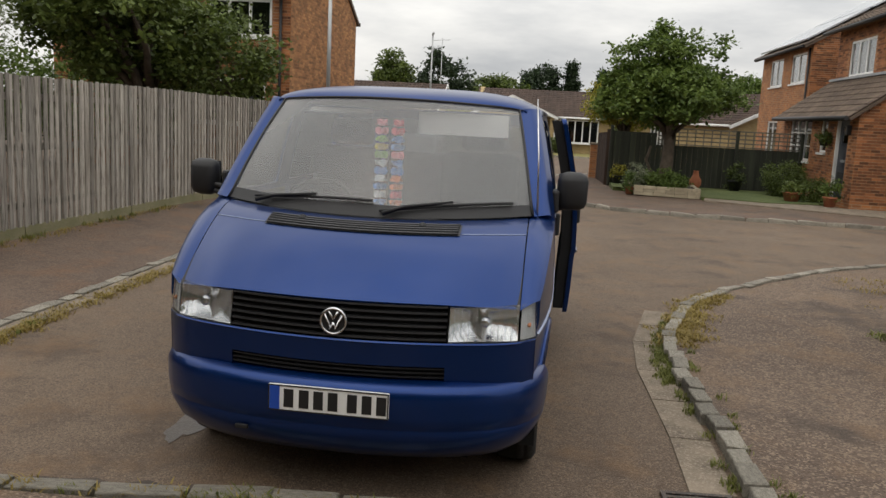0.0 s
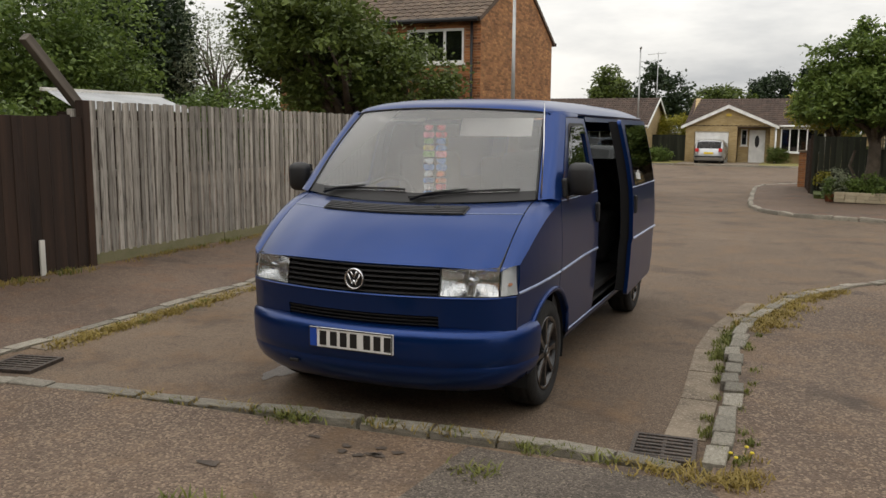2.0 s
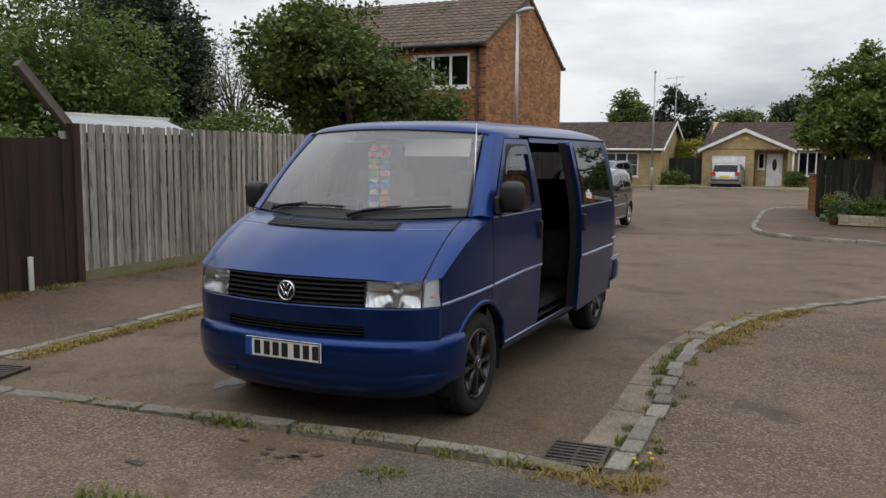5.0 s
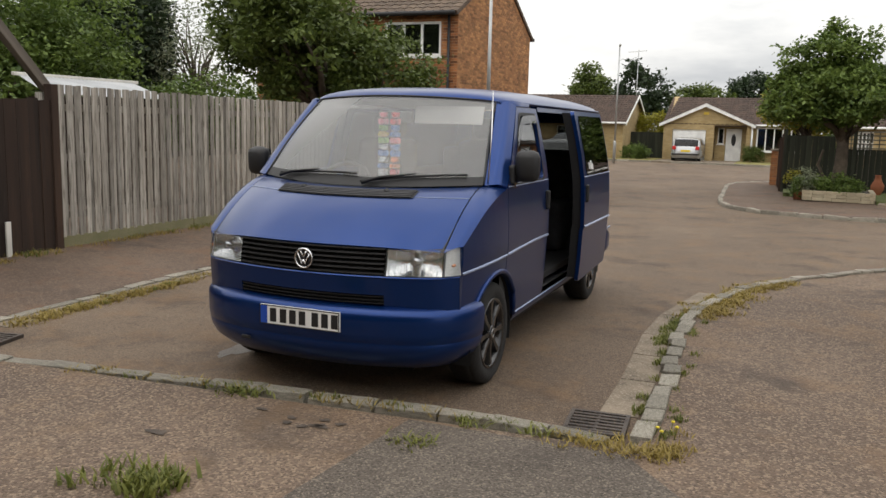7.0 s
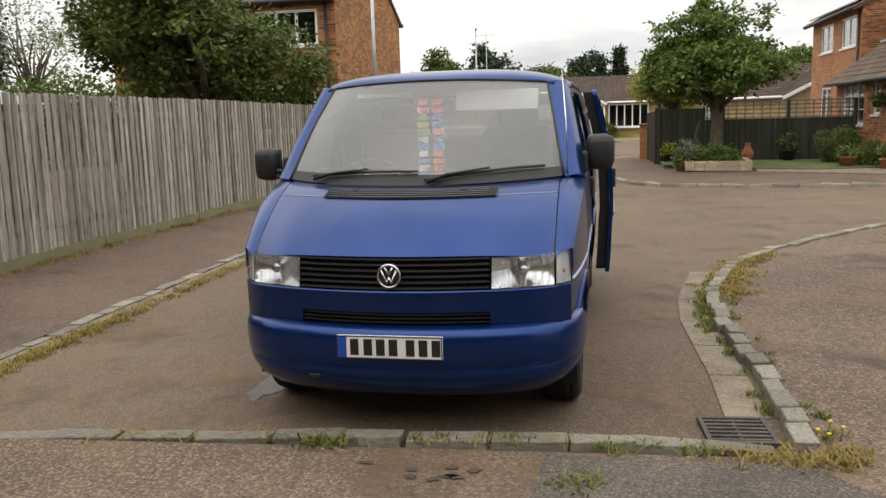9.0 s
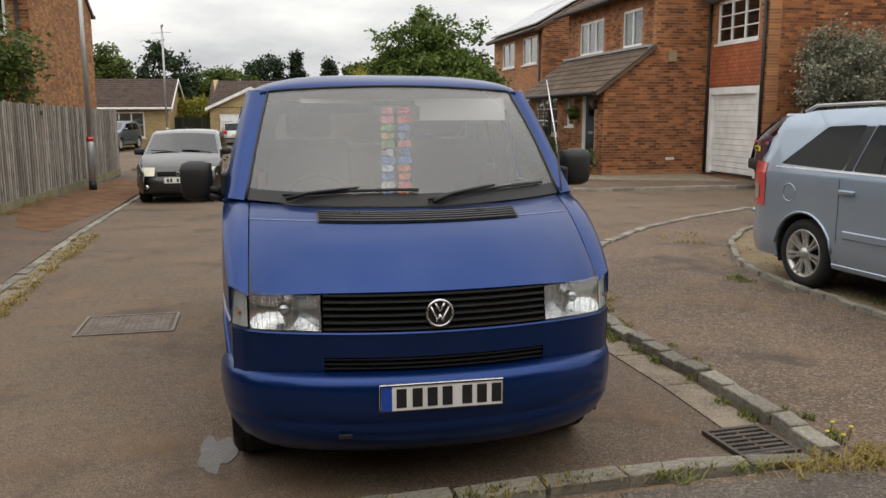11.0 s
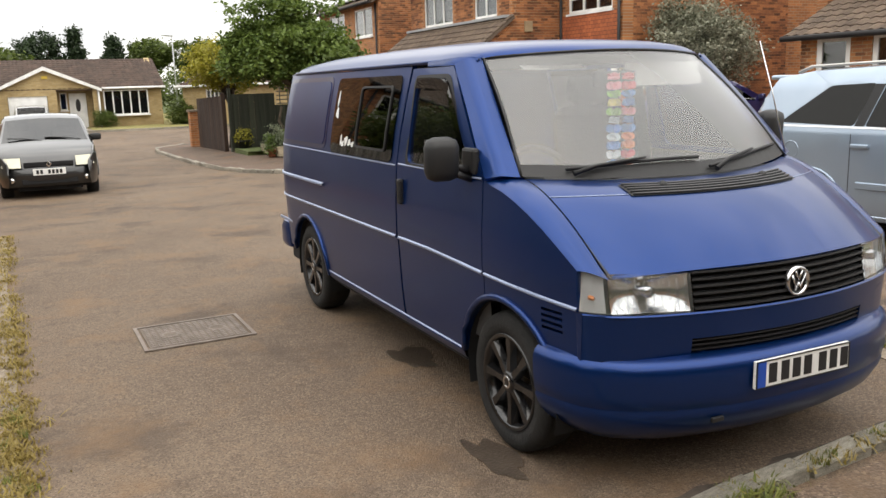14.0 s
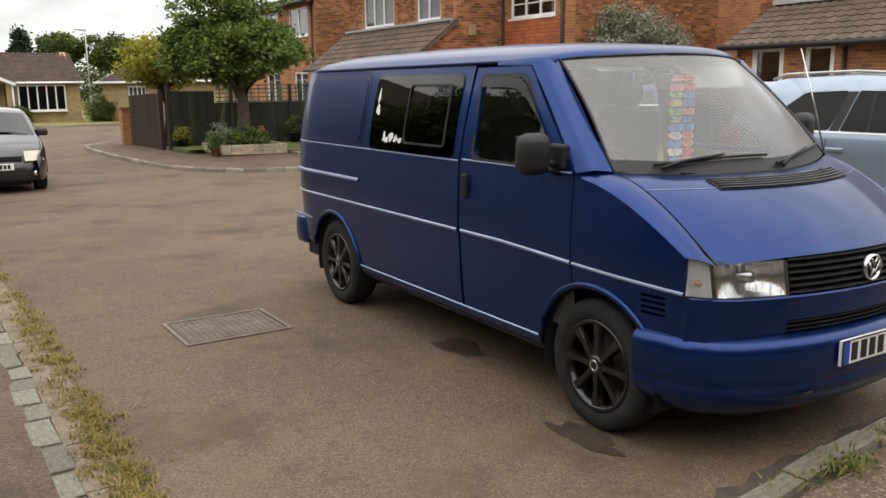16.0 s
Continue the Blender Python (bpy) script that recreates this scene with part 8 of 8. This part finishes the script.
street_lamp("distant street lamp beyond the gardens", -28.2, 30, -0.05, 5.9, 0.06, (0.5, 0))
street_lamp("distant street lamp above the roofs", 9.5, 78, -0.2, 6.8, 0.07, (-0.9, 0))

ae = thing("roof_aerial", "thin television aerial on a roof", "aerial")
part("mast", tube(bmesh.new(), [(-8.2, 62, 0), (-8.2, 62, 7.6)], 0.03, 6), M_GALV, ae)
part("boom", tube(bmesh.new(), [(-9.0, 62, 7.4), (-7.6, 62, 7.5)], 0.02, 6), M_GALV, ae)

shed = thing("shed", "low shed with a pale sloping corrugated sheet roof", "shed")
M_SHEET = surface("pale_roof_sheet", (0.27, 0.28, 0.29), (0.4, 0.41, 0.42), 1.5, 0.5, 0.2, 0.2, 30)
sb = bmesh.new()
n_ = 60
lo = [sb.verts.new((-9.4, 6.5 + k * 2.7 / n_, 2.26 + 0.012 * (k % 2))) for k in range(n_ + 1)]
hi = [sb.verts.new((-7.6, 5.4 + k * 2.7 / n_, 1.92 + 0.012 * (k % 2))) for k in range(n_ + 1)]
for k in range(n_):
    sb.faces.new((lo[k], lo[k + 1], hi[k + 1], hi[k]))
part("roof", sb, M_SHEET, shed)
part("fascia", box(-9.44, -9.37, 6.4, 9.3, 2.25, 2.31, 0.008), M_CREAM, shed)
part("shed_wall", box(-9.3, -7.75, 6.6, 8.0, -0.05, 1.92), M_DARKWOOD, shed)

# corner garden
lawn = finish(prism(bmesh.new(), [(4.75, 19.15), (6.2, 18.6), (7.6, 18.9), (8.1, 19.6), (8.1, 22.7), (2.6, 22.7), (2.6, 21.0), (4.7, 20.9)], -0.3, -0.02), "lawn_garden", M_LAWN)
setting(lawn, "green mown corner garden lawn", "lawn")
path = finish(prism(bmesh.new(), [(4.7, 18.4), (8.1, 16.6), (10.5, 15.6), (10.9, 18.3), (8.1, 18.4), (7.6, 18.85), (6.2, 18.55), (4.8, 19.05)], -0.3, -0.035), "path_garden", M_CONC)
setting(path, "pale paved path in front of the porch", "path")
bed = finish(prism(bmesh.new(), [(3.16, 19.55), (4.6, 19.3), (4.68, 20.9), (3.1, 21.1)], -0.2, 0.13), "ground_flowerbed", M_OIL)
setting(bed, "dark soil of the raised flower bed", "ground")
planter = thing("stone_planter_wall", "low pale stone wall round the raised flower bed", "wall")
M_SANDSTONE = surface("pale_sandstone", (0.3, 0.25, 0.17), (0.42, 0.36, 0.25), 4, 0.9, 0, 0.6, 40, each=0.2)
rs = random.Random(4)


def stone_course(a, b, z, off):
    """Rough stones laid end to end from a to b."""
    a, b = Vector((*a, 0)), Vector((*b, 0))
    run, d = (b - a).length, -off
    turn = math.atan2(b.y - a.y, b.x - a.x)
    while d < run:
        w = rs.uniform(0.2, 0.36)
        lo_, hi_ = max(d, 0) + 0.004, min(d + w, run) - 0.004
        if hi_ - lo_ > 0.05:
            st_ = part("stone", box(lo_, hi_, rs.uniform(-0.012, 0.008), 0.12, 0, 0.082, 0.008), M_SANDSTONE, planter)
            st_.matrix_local = Matrix.Translation((a.x, a.y, z)) @ Euler((0, 0, turn)).to_matrix().to_4x4()
        d += w


for row in range(3):
    stone_course((3.05, 19.5), (4.72, 19.2), -0.09 + row * 0.086, 0.1 * row)
    stone_course((4.72, 19.2), (4.8, 20.9), -0.09 + row * 0.086, 0.07 * row)
    stone_course((3.0, 21.1), (3.05, 19.5), -0.09 + row * 0.086, 0.05 * row)
tree("bedding_plants", "mixed green plants in the raised flower bed", (3.7, 20, 0), 0, 0, (3.85, 19.95, 0.28), (0.75, 0.5, 0.22), M_LEAF_MD, 70, 30, 0.09, 71, "plants", spread=0.1)
tree("grey_plants", "grey-green herbs along the stone planter", (3.2, 19.7, 0), 0, 0, (3.12, 19.9, 0.35), (0.28, 0.25, 0.35), M_LEAF_PALE, 30, 26, 0.07, 72, "plants", spread=0.08)
M_TERRA = surface("terracotta", (0.3, 0.1, 0.05), (0.38, 0.14, 0.07), 5, 0.85, 0, 0.3, 60)


def pot(label, x, y, z, r, h, seed, mat, plant=M_LEAF_MD, ph=0.3):
    p = thing("plant_pot", label, "plant pot", "garden pots")
    part("pot", revolve(bmesh.new(), [(z, 0.001), (z, r * 0.7), (z + h * 0.85, r * 0.95), (z + h * 0.86, r * 1.05), (z + h, r * 1.05), (z + h, r * 0.92), (z + h * 0.9, r * 0.9), (z + h * 0.9, 0.001)], "z", 18, (x, y, 0)), mat, p)
    me, _ = crown_mesh("plant", plant, (x, y, z + h + ph * 0.4), (r * 1.2, r * 1.2, ph), 22, 22, 0.08, seed, spread=0.06)
    ob = new("plant", me)
    ob.parent = p
    ob["kind"] = "stuff"


pot("terracotta pot with a green plant by the planter", 2.95, 19.75, -0.1, 0.13, 0.2, 81, M_TERRA)
pot("dark pot with yellow-green leaves by the gate", 2.85, 22.6, -0.1, 0.2, 0.32, 82, M_BLACK, M_LEAF_YL)
pot("terracotta pot with a plant by the front door", 7.75, 18.6, -0.035, 0.17, 0.25, 83, M_TERRA)
pot("large terracotta pot with a low plant by the hedge", 7.1, 19.6, -0.02, 0.24, 0.24, 84, M_TERRA, M_LEAF_DK, 0.2)
pot("dark pot with a tall plant against the fence", 6.2, 22.3, -0.02, 0.2, 0.3, 85, M_BLACK, M_LEAF_DK, 0.45)
pot("hanging basket with leaves beside the porch window", 7.95, 20.3, 1.45, 0.13, 0.14, 86, M_BLACK, M_LEAF_DK, 0.14)
part("bracket", tube(bmesh.new(), [(8.15, 20.3, 1.95), (7.95, 20.3, 1.95), (7.95, 20.3, 1.55)], 0.012, 5), M_BLACK, bpy.data.objects["plant_pot.005"])
ch = thing("chiminea", "terracotta chiminea stove on the lawn", "stove")
part("chiminea_body", revolve(bmesh.new(), [(0.1, 0.1), (0.16, 0.12), (0.24, 0.17), (0.36, 0.17), (0.48, 0.1), (0.6, 0.07), (0.64, 0.085), (0.64, 0.06)], "z", 18, (5.0, 21.9, -0.12)), M_TERRA, ch)
stump = thing("climber_trunk", "twisted pale climber stem beside the tree", "plant")
part("stem", tube(bmesh.new(), [(3.45, 20.5, 0.1), (3.55, 20.5, 0.5), (3.4, 20.5, 0.8), (3.5, 20.5, 1.2)], [0.05, 0.04, 0.04, 0.03], 6), M_BARK, stump)


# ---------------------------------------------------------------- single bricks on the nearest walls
# the gable's stronger light is put into this paler copy of the brick
M_BRICK_LIT = surface("orange_brick_lit_gable", (0.27, 0.125, 0.05), (0.44, 0.22, 0.085), 2.0, 0.85, 0, 0.5, 60, c=(0.17, 0.08, 0.04), isle=True, each=0.4, bump_d=0.006)
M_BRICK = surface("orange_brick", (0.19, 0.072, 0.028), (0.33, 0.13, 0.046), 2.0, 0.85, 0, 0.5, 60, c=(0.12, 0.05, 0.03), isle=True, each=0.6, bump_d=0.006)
M_BRICK_ONE = surface("orange_brick_single", (0.19, 0.072, 0.028), (0.33, 0.13, 0.046), 2.0, 0.85, 0, 0.5, 60, c=(0.12, 0.05, 0.03), each=0.6, bump_d=0.006)


def inside(poly, u, v):
    hit = False
    for (a, b), (c, d) in zip(poly, poly[1:] + poly[:1]):
        if (b > v) != (d > v) and u < (c - a) * (v - b) / (d - b) + a:
            hit = not hit
    return hit


def brick_skin(wall, outline, holes, put, u0, u1, v0, v1, singles=0, out=0.005, mat=None):
    """Courses of stretchers, a few millimetres proud of the mortar; the lowest ones are parts of their own."""
    V, F = [], []
    made = 0
    v, row = v0, 0
    one = None
    while v < v1 - 0.06:
        u = u0 - (0.1125 if row % 2 else 0)
        while u < u1:
            a, b = max(u, u0) + 0.005, min(u + 0.225, u1) - 0.005
            u += 0.225
            if b - a < 0.04:
                continue
            corners = [(a, v + 0.005), (b, v + 0.005), (b, v + 0.07), (a, v + 0.07)]
            if not all(inside(outline, x, y) for x, y in corners):
                continue
            if any(x0 - 0.01 < b and x1 + 0.01 > a and y0 - 0.07 < v + 0.07 and y1 + 0.01 > v + 0.005 for x0, x1, y0, y1 in holes):
                continue
            d = out + random.uniform(-0.0015, 0.002)
            pts = [put(x, y, 0.0) for x, y in corners] + [put(x + (0.003 if i in (0, 3) else -0.003), y + (0.003 if i < 2 else -0.003), -d) for i, (x, y) in enumerate(corners)]
            fs = [(4, 5, 6, 7), (0, 1, 5, 4), (1, 2, 6, 5), (2, 3, 7, 6), (3, 0, 4, 7)]
            if made < singles and b - a > 0.2:
                base = Vector(put(a, v, 0.0))
                if one is None:
                    one = bpy.data.meshes.new("brick")
                    one.from_pydata([tuple(Vector(p) - base) for p in pts], [], fs)
                    one.materials.append(M_BRICK_ONE)
                ob = new("brick", one)
                ob.parent = wall
                ob.location = base
                made += 1
            else:
                o = len(V)
                V += pts
                F += [tuple(o + i for i in f) for f in fs]
        v += 0.075
        row += 1
    me = bpy.data.meshes.new("bricks")
    me.from_pydata(V, [], F)
    me.materials.append(mat or M_BRICK)
    ob = new("bricks", me)
    ob.parent = wall
    ob["kind"] = "stuff"


def wall_of(house, name):
    return next(o for o in bpy.data.objects[house].children if o.name.split(".")[0] == name)


brick_skin(wall_of("brick_house", "gable_wall"), [(18.1, -0.1), (25.15, -0.1), (25.15, 4.72), (21.625, 6.5), (18.1, 4.72)], [], on_x(-6.05, -1), 18.1, 25.15, 1.4, 6.5, mat=M_BRICK_LIT)
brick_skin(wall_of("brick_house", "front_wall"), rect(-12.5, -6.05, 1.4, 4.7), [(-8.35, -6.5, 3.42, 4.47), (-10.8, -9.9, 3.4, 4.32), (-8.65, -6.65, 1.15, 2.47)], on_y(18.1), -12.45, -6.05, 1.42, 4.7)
brick_skin(wall_of("porch_house", "side_wall"), [(8.15, 0), (11.2, 0), (11.2, 5.0), (9.55, 5.0), (9.55, 3.42), (8.15, 2.4)], [], on_y(18.4), 8.15, 11.14, 0.08, 5.0, 300)
brick_skin(wall_of("porch_house", "porch_wall"), rect(18.4, 25.2, 0, 2.3), [(19.05, 20.05, 0.1, 2.25), (20.7, 21.4, 1.15, 2.22), (22.15, 24.45, 0.85, 2.22)], on_x(8.15), 18.42, 25.2, 0.08, 2.3)
brick_skin(wall_of("porch_house", "upper_wall"), rect(18.5, 25.2, 3.4, 4.95), [(19.15, 20.6, 3.4, 4.57), (21.95, 24.15, 3.4, 4.57)], on_x(9.55), 18.5, 25.2, 3.48, 4.95)
brick_skin(wall_of("porch_house", "garage_wall"), rect(15.6, 18.4, 0, 4.95), [(15.8, 18.32, 0, 3.5), (16.0, 18.1, 3.4, 4.57)], on_x(11.2), 15.62, 18.34, 0.08, 4.95)
brick_skin(wall_of("porch_house", "garage_side_wall"), rect(11.5, 18.5, 0, 6.2), [], on_y(15.6), 11.52, 17.0, 0.1, 6.2)
brick_skin(wall_of("row_house", "lean_to_wall"), rect(3, 11.2, 0, 2.5), [(9.9, 10.85, 0.85, 2.42), (8.7, 9.5, 0.85, 2.42), (6.15, 7.25, 0.05, 2.42)], on_x(12.6), 6.0, 11.2, 0.9, 2.45)
brick_skin(wall_of("row_house", "upper_wall"), rect(6, 12.0, 2.2, 5.1), [(10.05, 11.55, 3.6, 4.77), (7.55, 9.05, 3.6, 4.77)], on_x(14.3), 6.0, 12.0, 2.3, 5.1)
brick_skin(wall_of("solar_roof_house", "gable_wall"), [(9.75, -0.1), (18.1, -0.1), (18.1, 5), (13.95, 7.4), (9.75, 5)], [], on_y(28.7), 9.75, 15.0, 1.8, 7.3)
